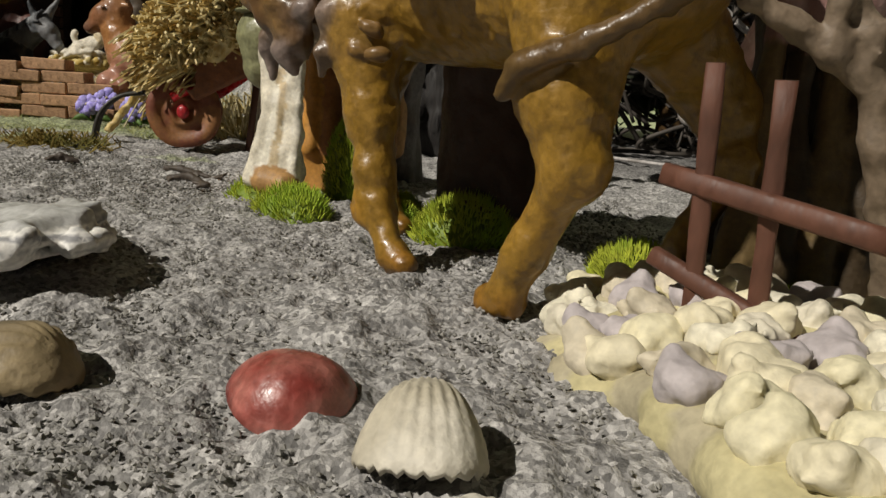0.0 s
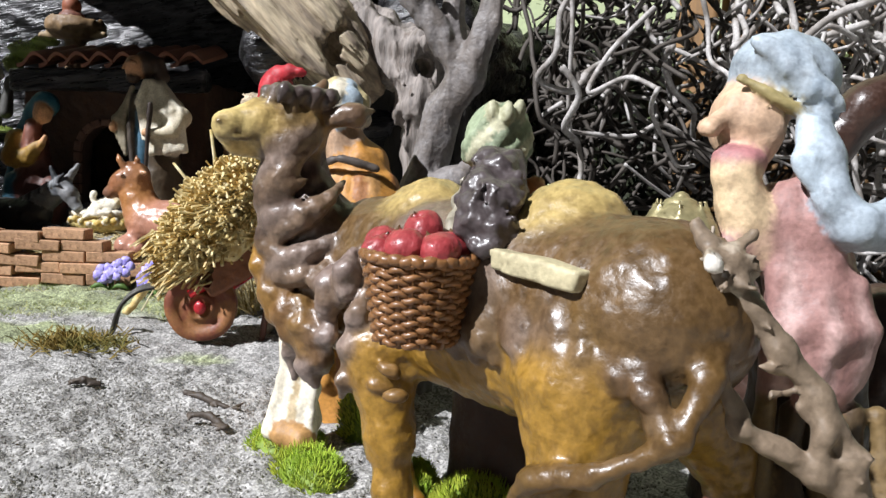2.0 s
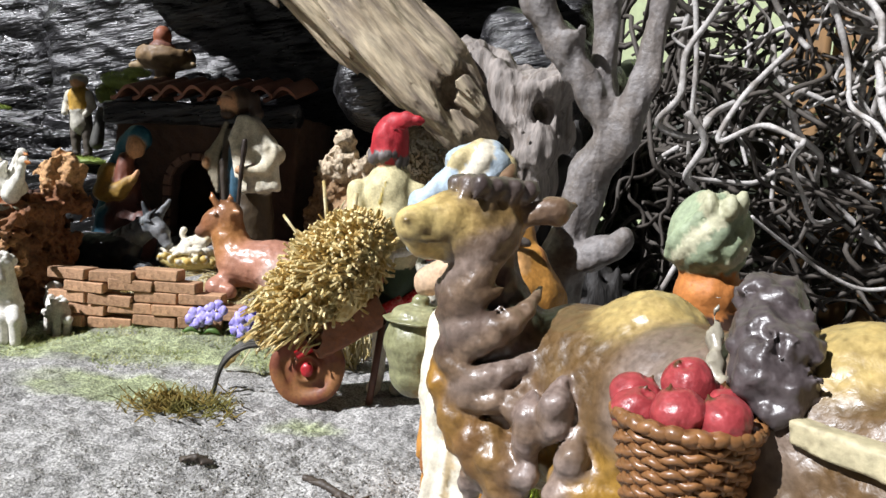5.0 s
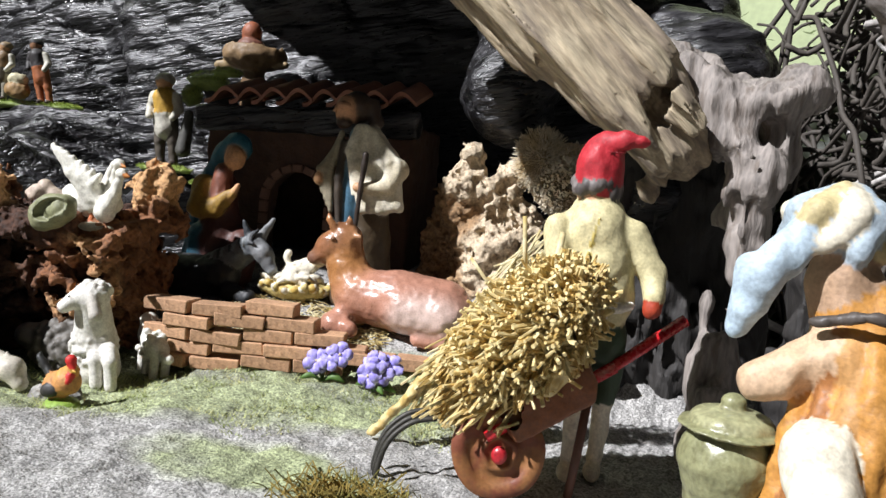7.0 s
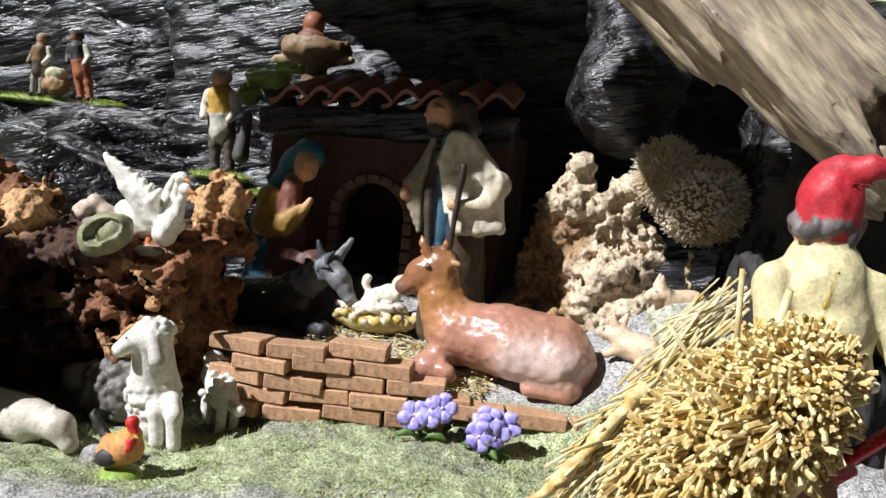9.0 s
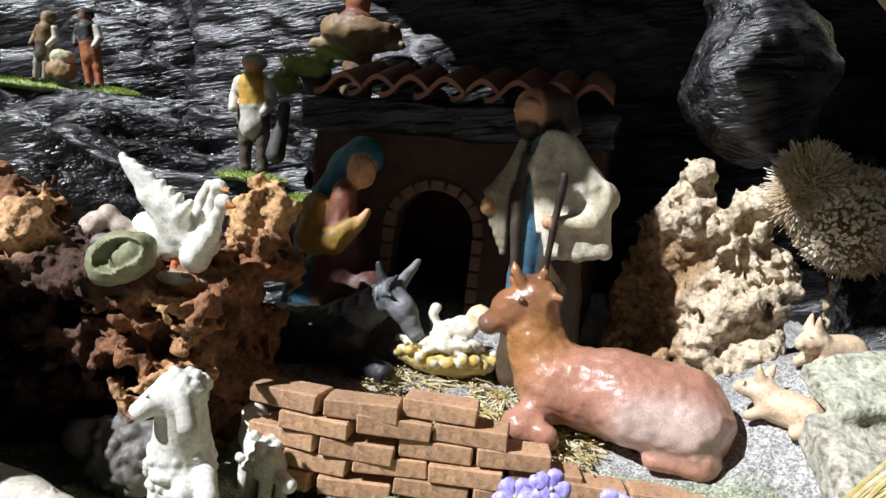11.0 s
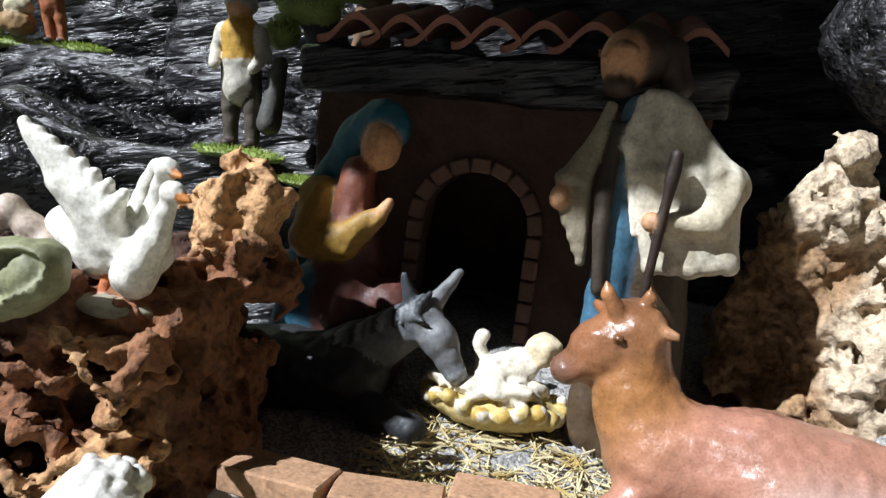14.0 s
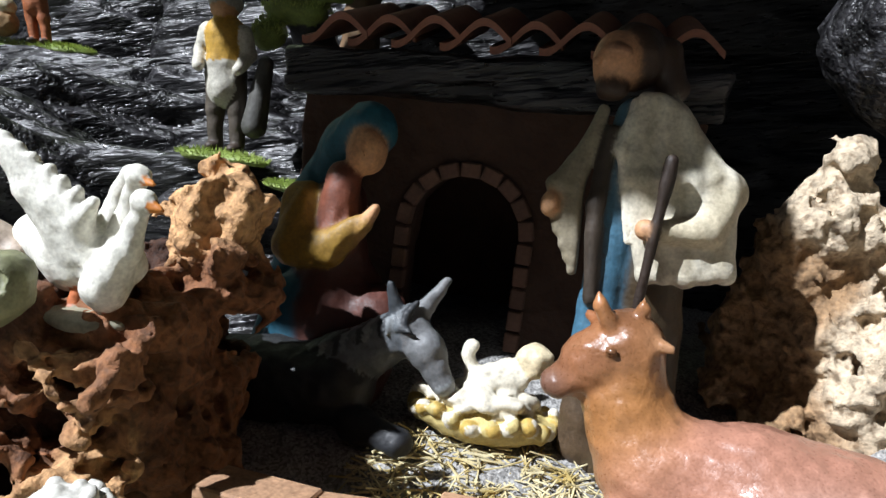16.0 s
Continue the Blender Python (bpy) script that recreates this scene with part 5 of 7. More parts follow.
bundle = group_at("straw_bundle", (-0.20, 0.602, 0.045), "heaped golden bundle of cut straw on the barrow", "straw")
core = Shape(0.002, 0.004).ell((-0.189, 0.602, 0.076), (0.025, 0.025, 0.032), hexc("7a5f2a")).ell((-0.210, 0.600, 0.052), (0.016, 0.018, 0.014), hexc("7a5f2a")).rough(0.002, 0.008, 2, 5)
core.thing("core", STRAW, parent=bundle)
stalks(2100, 3, heap, STRAW, "stalk", bundle, r0=0.00078, kind="stuff", sides=5)
for a, b, r0 in (((-0.196, 0.604, 0.100), (-0.199, 0.598, 0.134), 0.0011), ((-0.184, 0.610, 0.100), (-0.181, 0.606, 0.128), 0.0016), ((-0.206, 0.600, 0.092), (-0.222, 0.596, 0.112), 0.0009)):
    vs, fs = tube([a, tuple((p + q) / 2 for p, q in zip(a, b)), b], [r0, r0 * 1.05, r0 * 0.9], 7)
    place("long_stalk", vs, fs, HAY, bundle, "pale thick stalk standing out of the bundle")


def lower(r):
    p = Vector((-0.214, 0.598, 0.052)) + Vector((r.uniform(-0.018, 0.02), r.uniform(-0.02, 0.015), r.uniform(-0.014, 0.015)))
    out = Vector((-0.6 + r.uniform(-.4, .4), -0.4 + r.uniform(-.3, .3), -0.55 + r.uniform(-.3, .3))).normalized()
    return p - out * 0.006, p + out * r.uniform(0.004, 0.012)


stalks(360, 4, lower, STRAW, "stalk", bundle, r0=0.0007, kind="stuff", sides=4)


def sheaf(r):
    f = r.uniform(0, 1)
    p = Vector((-0.196, 0.655, 0.115)).lerp(Vector((-0.246, 0.650, 0.030)), f) + Vector((r.uniform(-.008, .010), r.uniform(-.012, .012), r.uniform(-.008, .006)))
    out = Vector((-0.50 + r.uniform(-.25, .25), r.uniform(-.25, .25), -0.62 + r.uniform(-.2, .2))).normalized()
    return p - out * 0.012, p + out * r.uniform(0.010, 0.022)


stalks(260, 6, sheaf, HAY, "hay_sheaf", label="pale dry hay sheaf leaning behind the barrow", category="hay", r0=0.0006, kind="stuff")


def spray(r):
    p = Vector((-0.215 + r.uniform(-.022, .02), 0.705 + r.uniform(-.03, .05), 0.035 + r.uniform(-.02, .02)))
    out = Vector((r.uniform(-.5, .2), r.uniform(-.5, .1), r.uniform(0.2, 1))).normalized()
    p.z = gz(p.x, p.y) + 0.0
    return p, p + out * r.uniform(0.012, 0.034)


stalks(300, 7, spray, HAY, "hay_tuft", label="bleached hay tuft spreading over the ground", category="hay", r0=0.0006, kind="stuff")
cob = Shape(0.0014, 0.002)
cob.line([(-0.225, 0.640, 0.075), (-0.250, 0.640, 0.035), (-0.275, 0.640, 0.004)], [0.0032, 0.0028, 0.0022], hexc("a3904f"))
cob.rough(0.0012, 0.004, 2, 9)
cob.thing("straw_rope", STRAW, "twisted straw rope hanging to the ground", "rope")

fork = group_at("pitchfork", (-0.25, 0.60, 0.0), "dark iron pitchfork head lying by the barrow", "pitchfork")
for k in range(3):
    o = 0.0065 * k
    pts = curve_pts([(-0.236 + o * 0.4, 0.610 - o, 0.032), (-0.248 + o * 0.4, 0.606 - o, 0.029), (-0.258 + o * 0.4, 0.602 - o, 0.018), (-0.262 + o * 0.4, 0.600 - o, 0.0)], 5)
    vs, fs = tube(pts, [0.0014] * (len(pts) - 1) + [0.0006], 7)
    place("prong", vs, fs, IRON, fork)
vs, fs = tube([(-0.234, 0.611, 0.032), (-0.230, 0.598, 0.033)], 0.0016, 7)
place("crossbar", vs, fs, IRON, fork)

# ---- the brick wall ----
wallb = group_at("brick_wall", (-0.38, 0.75, 0.0), "low curved wall of tiny loose terracotta bricks", "wall")
arc = curve_pts([(-0.476, 0.741, 0), (-0.455, 0.739, 0), (-0.434, 0.739, 0), (-0.397, 0.746, 0), (-0.362, 0.751, 0), (-0.326, 0.760, 0), (-0.292, 0.764, 0), (-0.256, 0.772, 0), (-0.230, 0.788, 0), (-0.216, 0.812, 0), (-0.212, 0.84, 0)], 10)
alen = [0.0]
for p, q in zip(arc, arc[1:]):
    alen.append(alen[-1] + (q - p).length)


def on_arc(s):
    i = max(j for j in range(len(alen)) if alen[j] <= s or j == 0)
    i = min(i, len(arc) - 2)
    f = (s - alen[i]) / (alen[i + 1] - alen[i])
    p = arc[i].lerp(arc[i + 1], f)
    d = (arc[i + 1] - arc[i]).normalized()
    return p, math.degrees(math.atan2(d.y, d.x))


def brick_mesh(l, d, h, seed):
    r = random.Random(seed)
    bm = bmesh.new()
    bmesh.ops.create_cube(bm, size=1, matrix=Matrix.Diagonal((l, d, h, 1)))
    for v in bm.verts:
        v.co += Vector((r.uniform(-1, 1), r.uniform(-1, 1), r.uniform(-1, 1))) * 0.0005
    bmesh.ops.bevel(bm, geom=bm.edges[:], offset=0.0007, segments=1, affect="EDGES")
    me = bpy.data.meshes.new("brick")
    bm.to_mesh(me)
    bm.free()
    me.materials.append(BRICK)
    return me


BL, BD, BH = 0.0352, 0.0185, 0.0088
bricks = [brick_mesh(BL, BD, BH, s) for s in range(6)]
br = random.Random(4)
course_end = [0.302, 0.150, 0.132, 0.112, 0.100]
for c in range(5):
    s = BL * (0.5 if c % 2 == 0 else 0.95)
    n = 0
    while s < course_end[c]:
        p, yaw = on_arc(min(max(s, 0.001), alen[-1] - 0.001))
        base = min(gz(p.x, p.y), 0.010) if s > 0.15 else gz(p.x, p.y) * 0.4
        if s < 0.07:
            base = -0.004
        ob = new("brick", bricks[br.randrange(6)])
        ob.parent = wallb
        ob.matrix_basis = Matrix.Translation(Vector((p.x, p.y + br.uniform(-0.0016, 0.0016), base + 0.0050 + c * 0.0096)) - wallb.location) @ pose(0, 0, 0, br.uniform(-1.2, 1.2), br.uniform(-1.5, 1.5), yaw + br.uniform(-3, 3))
        s += BL + 0.0016
        n += 1

# ---- the stable ----
stable = group_at("stable", (-0.43, 0.93, 0.045), "brown clay stable with an arched doorway and tiled roof", "stable")
sw = Shape(0.0019, 0.001)
CL = hexc("7a4c31")
sw.box((-0.432, 0.915, 0.115), (0.100, 0.010, 0.075), CL, soft=0.002)
sw.box((-0.524, 0.960, 0.115), (0.008, 0.05, 0.075), CL, soft=0.002).box((-0.340, 0.960, 0.115), (0.008, 0.05, 0.075), CL, soft=0.002)
sw.box((-0.432, 1.005, 0.115), (0.100, 0.006, 0.075), CL, soft=0.002)
sw.cap((-0.439, 0.86, 0.112), (-0.439, 0.95, 0.112), 0.0285, None, CL, sub=True)
sw.box((-0.439, 0.91, 0.07), (0.0285, 0.05, 0.042), CL, soft=0.0, sub=True)
sw.rough(0.0009, 0.009, 3, 111)
sw.thing("clay_wall", STABLE, parent=stable)
STONE = material("arch_stone", hexc("74584a"), rough=0.9, vary=0.25, fine=500, coarse=100, random_hue=0.15)
vm = None
for i in range(9):
    a = math.pi * (i + 0.5) / 9
    if vm is None:
        bm = bmesh.new()
        bmesh.ops.create_cube(bm, size=1, matrix=Matrix.Diagonal((0.0100, 0.006, 0.0074, 1)))
        bmesh.ops.bevel(bm, geom=bm.edges[:], offset=0.0008, segments=1, affect="EDGES")
        vm = bpy.data.meshes.new("arch_stone")
        bm.to_mesh(vm)
        bm.free()
        vm.materials.append(STONE)
    ob = new("arch_stone", vm)
    ob.parent = stable
    ob.matrix_basis = Matrix.Translation(Vector((-0.439 + 0.0315 * math.cos(a), 0.9035, 0.112 + 0.0315 * math.sin(a))) - stable.location) @ pose(0, 0, 0, 0, 90 - math.degrees(a), 0)
for sgn in (-1, 1):
    for j in range(5):
        ob = new("arch_stone", vm)
        ob.parent = stable
        ob.matrix_basis = Matrix.Translation(Vector((-0.439 + sgn * 0.0315, 0.9035, 0.106 - 0.0112 * j)) - stable.location) @ pose(0, 0, 0, 0, 90, 0)
lin = Shape(0.0017, 0.003)
lin.box((-0.432, 0.897, 0.186), (0.104, 0.010, 0.0105), hexc("3a3632"), (0, -2, 0), soft=0.002)
lin.rough(0.0026, 0.010, 3, 112, (0.25, 1, 1))
lin.thing("lintel", CHAR, "weathered grey wooden lintel", parent=stable)


def tile_mesh():
    """One S-shaped roof tile, extruded back."""
    prof = [(0.034 * f - 0.017, 0.0062 * math.sin(1.75 * math.pi * f - 1.9) - 0.0010 * f) for f in np.linspace(0, 1, 19)]
    vs = []
    for y in (0.0, 0.075):
        for x, z in prof:
            vs.append((x, y, z + 0.0018))
        for x, z in reversed(prof):
            vs.append((x, y, z - 0.0018))
    n = 38
    fs = [tuple(range(n)), tuple(reversed(range(n, 2 * n)))] + [(i, i + n, (i + 1) % n + n, (i + 1) % n) for i in range(n)]
    return mesh_from("roof_tile", np.array(vs), [list(f) for f in fs], TILE, False)


tm = tile_mesh()
for i in range(8):
    ob = new("roof_tile", tm)
    ob.parent = stable
    ob.matrix_basis = Matrix.Translation(Vector((-0.513 + 0.0235 * i, 0.888 + 0.002 * math.sin(i * 2), 0.2035 + 0.0010 * i)) - stable.location) @ pose(0, 0, 0, 14, -4, 2 * math.sin(i))

# ---- the family, ox and donkey ----
VEIL, GOWN, YEL = hexc("265f70"), hexc("4a261c"), hexc("90702a")
z0 = gz(-0.48, 0.855)
ma = Shape(0.0010, 0.004, 0.0006)
ma.line([(-0.487, 0.860, z0), (-0.486, 0.860, z0 + 0.03), (-0.490, 0.858, 0.098), (-0.488, 0.857, 0.122)], [0.028, 0.026, 0.0165, 0.0125], GOWN)
ma.cap((-0.470, 0.850, z0 + 0.005), (-0.462, 0.852, z0 + 0.035), 0.016, 0.014, hexc("542e24"))
ma.line([(-0.478, 0.860, 0.158), (-0.492, 0.864, 0.148), (-0.507, 0.868, 0.122), (-0.512, 0.866, 0.08), (-0.512, 0.864, 0.045)], [0.0115, 0.0105, 0.009, 0.012, 0.016], VEIL, k=0.003)
ma.cap((-0.500, 0.850, 0.078), (-0.498, 0.848, 0.045), 0.013, 0.017, hexc("215468"), k=0.003)
ma.ell((-0.479, 0.860, 0.156), (0.0115, 0.0115, 0.0125), VEIL)
ma.ell((-0.4760, 0.8505, 0.1475), (0.0088, 0.0085, 0.0108), hexc("c8976c"), k=0.0015)
ma.cap((-0.4745, 0.8420, 0.148), (-0.473, 0.8410, 0.1455), 0.0012, 0.0015, hexc("c8976c"), k=0.001)
ma.line([(-0.4800, 0.8430, 0.1508), (-0.4755, 0.8415, 0.1512), (-0.4715, 0.8428, 0.1506)], [0.0005, 0.0008, 0.0005], hexc("7a5438"), k=0.0006)
ma.line([(-0.502, 0.850, 0.121), (-0.500, 0.842, 0.103), (-0.484, 0.838, 0.104), (-0.470, 0.838, 0.117)], [0.0100, 0.0100, 0.0074, 0.0048], YEL, k=0.002)
ma.line([(-0.472, 0.838, 0.114), (-0.4645, 0.838, 0.125)], [0.0042, 0.0024], hexc("c8976c"), k=0.001)
ma.cap((-0.484, 0.848, 0.134), (-0.484, 0.846, 0.110), 0.008, 0.010, hexc("6c3c2a"), k=0.002)
ma.rough(0.0006, 0.008, 2, 121).rough(0.0008, 0.006, 2, 124, along=(0.2, 0, 1), ratio=0.25)
ma.thing("kneeling_figurine", MATTE, "kneeling figurine in a blue veil and russet gown", "figurine")

ROBE, TUNIC, BEARD = hexc("c4bca8"), hexc("3f667c"), hexc("35251a")
z1 = gz(-0.36, 0.845)
jo = Shape(0.0010, 0.004, 0.0006)
jo.line([(-0.352, 0.852, z1), (-0.354, 0.852, 0.09), (-0.357, 0.850, 0.15), (-0.362, 0.848, 0.168)], [0.0245, 0.0205, 0.0175, 0.010], hexc("463824"))
jo.line([(-0.366, 0.838, z1 + 0.004), (-0.366, 0.838, 0.078)], [0.0095, 0.009], hexc('4a3a28'), k=0.002)
jo.line([(-0.366, 0.837, 0.084), (-0.366, 0.837, 0.10), (-0.365, 0.840, 0.15), (-0.365, 0.843, 0.175)], [0.0095, 0.0085, 0.0100, 0.007], TUNIC, k=0.002)
jo.line([(-0.352, 0.842, 0.174), (-0.340, 0.843, 0.155), (-0.338, 0.843, 0.124)], [0.0095, 0.0125, 0.0105], ROBE, k=0.003)
for i in range(9):
    f = i / 8
    top = (-0.361 + 0.020 * f, 0.834 + 0.002 * f, 0.181 - 0.013 * f * f)
    mid = (-0.362 + 0.034 * f, 0.829 + 0.004 * f * f, 0.152 + 0.004 * f)
    hem = (-0.352 + 0.030 * f, 0.8275 + 0.005 * f * f, 0.116 + 0.004 * (i % 2) + 0.004 * f)
    jo.line([top, mid, hem], [0.0036, 0.0044 if i % 2 else 0.0034, 0.0034], (ROBE, hexc("b8af98"), hexc("d2ccba"))[i % 3], k=0.0020)
jo.line([(-0.352 + 0.0295 * f, 0.8275 + 0.005 * f * f, 0.1165 + 0.004 * f + 0.0012 * math.sin(9 * f)) for f in (0, 0.25, 0.5, 0.75, 0.97)], 0.0034, ROBE, k=0.002)
jo.line([(-0.364, 0.836, 0.180), (-0.367, 0.829, 0.162), (-0.360, 0.8275, 0.128)], [0.0022, 0.0026, 0.0016], hexc("d8d2c0"), k=0.0008)
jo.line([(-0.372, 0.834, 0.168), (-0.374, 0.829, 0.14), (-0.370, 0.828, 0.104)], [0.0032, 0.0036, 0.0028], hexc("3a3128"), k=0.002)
# left cloak panel in darker cream, its shaded side put into the paint
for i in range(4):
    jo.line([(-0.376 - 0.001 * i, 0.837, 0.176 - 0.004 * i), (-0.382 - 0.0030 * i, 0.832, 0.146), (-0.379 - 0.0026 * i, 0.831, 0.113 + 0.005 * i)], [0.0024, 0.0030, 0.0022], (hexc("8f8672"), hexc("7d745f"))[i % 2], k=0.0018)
jo.line([(-0.329, 0.838, 0.150), (-0.332, 0.828, 0.136), (-0.350, 0.822, 0.134)], [0.010, 0.0062, 0.004], hexc("bfb49a"), k=0.002)
jo.ell((-0.354, 0.820, 0.134), (0.0042, 0.0036, 0.004), hexc("c0936c"), k=0.001)
jo.ell((-0.391, 0.829, 0.138), (0.004, 0.004, 0.005), hexc("c0936c"), k=0.001)
jo.line([(-0.349, 0.818, 0.160), (-0.351, 0.8175, 0.130), (-0.353, 0.819, 0.10), (-0.350, 0.822, z1 + 0.004)], [0.0026, 0.0022, 0.0022, 0.0024], hexc("2c2018"), k=0.0006)
jo.ell((-0.368, 0.845, 0.198), (0.0120, 0.0120, 0.0135), BEARD)
jo.ell((-0.3745, 0.8370, 0.1945), (0.0092, 0.0085, 0.0120), hexc("b98a66"), k=0.001)
jo.cap((-0.3800, 0.8300, 0.197), (-0.3815, 0.8285, 0.193), 0.0012, 0.0018, hexc("b98a66"), k=0.001)
jo.line([(-0.3805, 0.8320, 0.1990), (-0.3745, 0.8285, 0.1995), (-0.369, 0.8292, 0.1985)], [0.0007, 0.0010, 0.0007], hexc("6a4630"), k=0.0008)
jo.ell((-0.3745, 0.8345, 0.1845), (0.0062, 0.0062, 0.0052), BEARD, k=0.001)
jo.line([(-0.357, 0.848, 0.200), (-0.352, 0.848, 0.188), (-0.355, 0.846, 0.178)], [0.007, 0.006, 0.004], BEARD, k=0.002)
jo.rough(0.0004, 0.008, 2, 122).rough(0.0004, 0.006, 2, 123, along=(0, 0, 1), ratio=0.2)
jo.thing("standing_figurine", MATTE, "standing bearded figurine in a cream cloak with a staff", "figurine")

z2 = gz(-0.45, 0.82)
do = Shape(0.0011, 0.003)
DGR, DGL = hexc("222326"), hexc("6c6d6e")
do.line([(-0.535, 0.832, z2 + 0.010), (-0.50, 0.828, z2 + 0.014), (-0.468, 0.826, z2 + 0.018)], [0.016, 0.019, 0.016], DGR)
# neck in lighter grey than the body, painting in its sunlit wedge
do.line([(-0.492, 0.832, 0.044), (-0.468, 0.830, 0.058), (-0.443, 0.830, 0.0765)], [0.0135, 0.0130, 0.0098], hexc("5c6064"))
do.line([(-0.441, 0.829, 0.0785), (-0.432, 0.826, 0.072), (-0.4235, 0.824, 0.0605)], [0.0090, 0.0076, 0.0052], DGL)
do.ell((-0.4225, 0.8235, 0.0590), (0.0048, 0.0046, 0.0046), hexc("8b8f90"), k=0.001)
do.cap((-0.437, 0.832, 0.085), (-0.4285, 0.834, 0.100), 0.0046, 0.0016, DGL, k=0.001)
do.cap((-0.446, 0.826, 0.084), (-0.4495, 0.824, 0.097), 0.0040, 0.0014, hexc("3a3e42"), k=0.001)
do.ell((-0.4375, 0.8215, 0.0775), (0.0018, 0.0014, 0.0014), hexc("0a0a0a"), k=0.0003)
for i in range(16):
    f = i / 15
    do.line([(-0.438 - 0.046 * f, 0.826, 0.0900 - 0.0270 * f), (-0.441 - 0.046 * f, 0.822, 0.0855 - 0.0270 * f), (-0.441 - 0.046 * f, 0.819, 0.0800 - 0.0260 * f)], [0.0016, 0.0020, 0.0007], (hexc("2c2e31"), hexc("54585b"), hexc("74787a"))[i % 3], k=0.0008)
do.line([(-0.4455, 0.8205, 0.0800), (-0.4385, 0.8185, 0.0800), (-0.4345, 0.8185, 0.0785)], [0.0006, 0.0011, 0.0006], hexc("3a3c3e"), k=0.0006)
do.line([(-0.455, 0.815, z2 + 0.008), (-0.435, 0.810, z2 + 0.006)], [0.008, 0.006], DGR)
do.rough(0.0007, 0.005, 2, 123)
do.thing("donkey_figurine", MATTE, "dark grey lying donkey figurine beside the crib", "figurine")

z3 = gz(-0.30, 0.795)
co = Shape(0.0011, 0.004, 0.0025)
CR, CR2, MUZ = hexc("a57662"), hexc("c4aea4"), hexc("5a443c")
co.line([(-0.336, 0.798, z3 + 0.027), (-0.305, 0.797, z3 + 0.028), (-0.272, 0.797, z3 + 0.025)], [0.0205, 0.0225, 0.0222], CR)
co.ell((-0.262, 0.797, z3 + 0.019), (0.0165, 0.020, 0.0185), CR)
# pale flank patch paints in the pinkish white highlight
co.cap((-0.296, 0.783, z3 + 0.022), (-0.270, 0.782, z3 + 0.020), 0.0135, 0.0145, CR2, k=0.012)
co.line([(-0.342, 0.800, z3 + 0.032), (-0.352, 0.802, 0.075), (-0.354, 0.802, 0.092)], [0.0190, 0.0150, 0.0118], hexc("9c6c40"))
co.line([(-0.354, 0.802, 0.0945), (-0.364, 0.800, 0.088), (-0.372, 0.799, 0.080)], [0.0128, 0.0104, 0.0074], hexc("8f5f40"))
co.ell((-0.3755, 0.7980, 0.0775), (0.0066, 0.0064, 0.0060), MUZ, k=0.001)
co.line([(-0.3605, 0.795, 0.1015), (-0.3655, 0.794, 0.1085), (-0.3665, 0.794, 0.1125)], [0.0034, 0.0026, 0.0010], hexc("a9744a"), k=0.001)
co.line([(-0.352, 0.800, 0.1025), (-0.3505, 0.799, 0.1085), (-0.3515, 0.798, 0.1125)], [0.0034, 0.0028, 0.0010], hexc("a9744a"), k=0.001)
co.cap((-0.349, 0.797, 0.0985), (-0.340, 0.794, 0.0975), 0.0040, 0.0018, hexc("b58a66"), k=0.001)
co.cap((-0.364, 0.805, 0.100), (-0.369, 0.809, 0.1015), 0.0034, 0.0016, hexc("8a5636"), k=0.001)
co.ell((-0.3590, 0.7885, 0.0945), (0.0022, 0.0015, 0.0017), hexc("120c08"), k=0.0003)
for i in range(9):
    co.ell((-0.357 + 0.0018 * (i % 3 - 1), 0.799, 0.1035 + 0.001 * (i % 2)), (0.0026, 0.0026, 0.002), hexc("5a3a26"), (0, 20 * i, 0), k=0.0008)
co.line([(-0.345, 0.785, z3 + 0.012), (-0.352, 0.779, z3 + 0.007), (-0.336, 0.775, z3 + 0.005)], [0.0095, 0.0072, 0.0060], CR)
co.line([(-0.268, 0.783, z3 + 0.014), (-0.262, 0.779, z3 + 0.006), (-0.285, 0.776, z3 + 0.004)], [0.012, 0.008, 0.005], CR)
co.rough(0.0007, 0.010, 2, 124).rough(0.0004, 0.0035, 2, 125)
co.thing("ox_figurine", SATIN, "reddish brown lying ox figurine with small horns", "figurine")

z4 = gz(-0.405, 0.835)
cr = Shape(0.0010, 0.002)
STRC, CRM = hexc("bba96e"), hexc("d6cfbc")
cr.ell((-0.407, 0.838, z4 + 0.009), (0.0310, 0.0185, 0.0095), STRC)
for i in range(46):
    a = i * 0.137 * 2
    cr.ell((-0.407 + 0.030 * math.cos(a), 0.838 + 0.0185 * math.sin(a), z4 + 0.012 + 0.002 * math.sin(5 * a)), (0.0034, 0.003, 0.0036), (STRC, CRM, hexc("b99c50"))[i % 3], (20 * i, 10 * i, 0), k=0.0008)
for i in range(30):
    a = rng.uniform(0, 6.28)
    r0 = rng.uniform(0.2, 1.1)
    cr.ell((-0.407 + 0.024 * r0 * math.cos(a), 0.836 + 0.012 * r0 * math.sin(a), z4 + 0.019 + rng.uniform(-0.003, 0.004)), (0.0058, 0.0045, 0.0026), CRM, (rng.uniform(-30, 30), rng.uniform(-30, 30), 0), k=0.0012)
cr.cap((-0.410, 0.836, z4 + 0.025), (-0.396, 0.840, z4 + 0.029), 0.0066, 0.0070, CRM, k=0.002)
cr.ell((-0.389, 0.841, z4 + 0.036), 0.0078, hexc("d3c3a0"), k=0.001)
cr.line([(-0.400, 0.834, z4 + 0.026), (-0.409, 0.829, z4 + 0.024)], [0.0032, 0.0026], CRM, k=0.001)
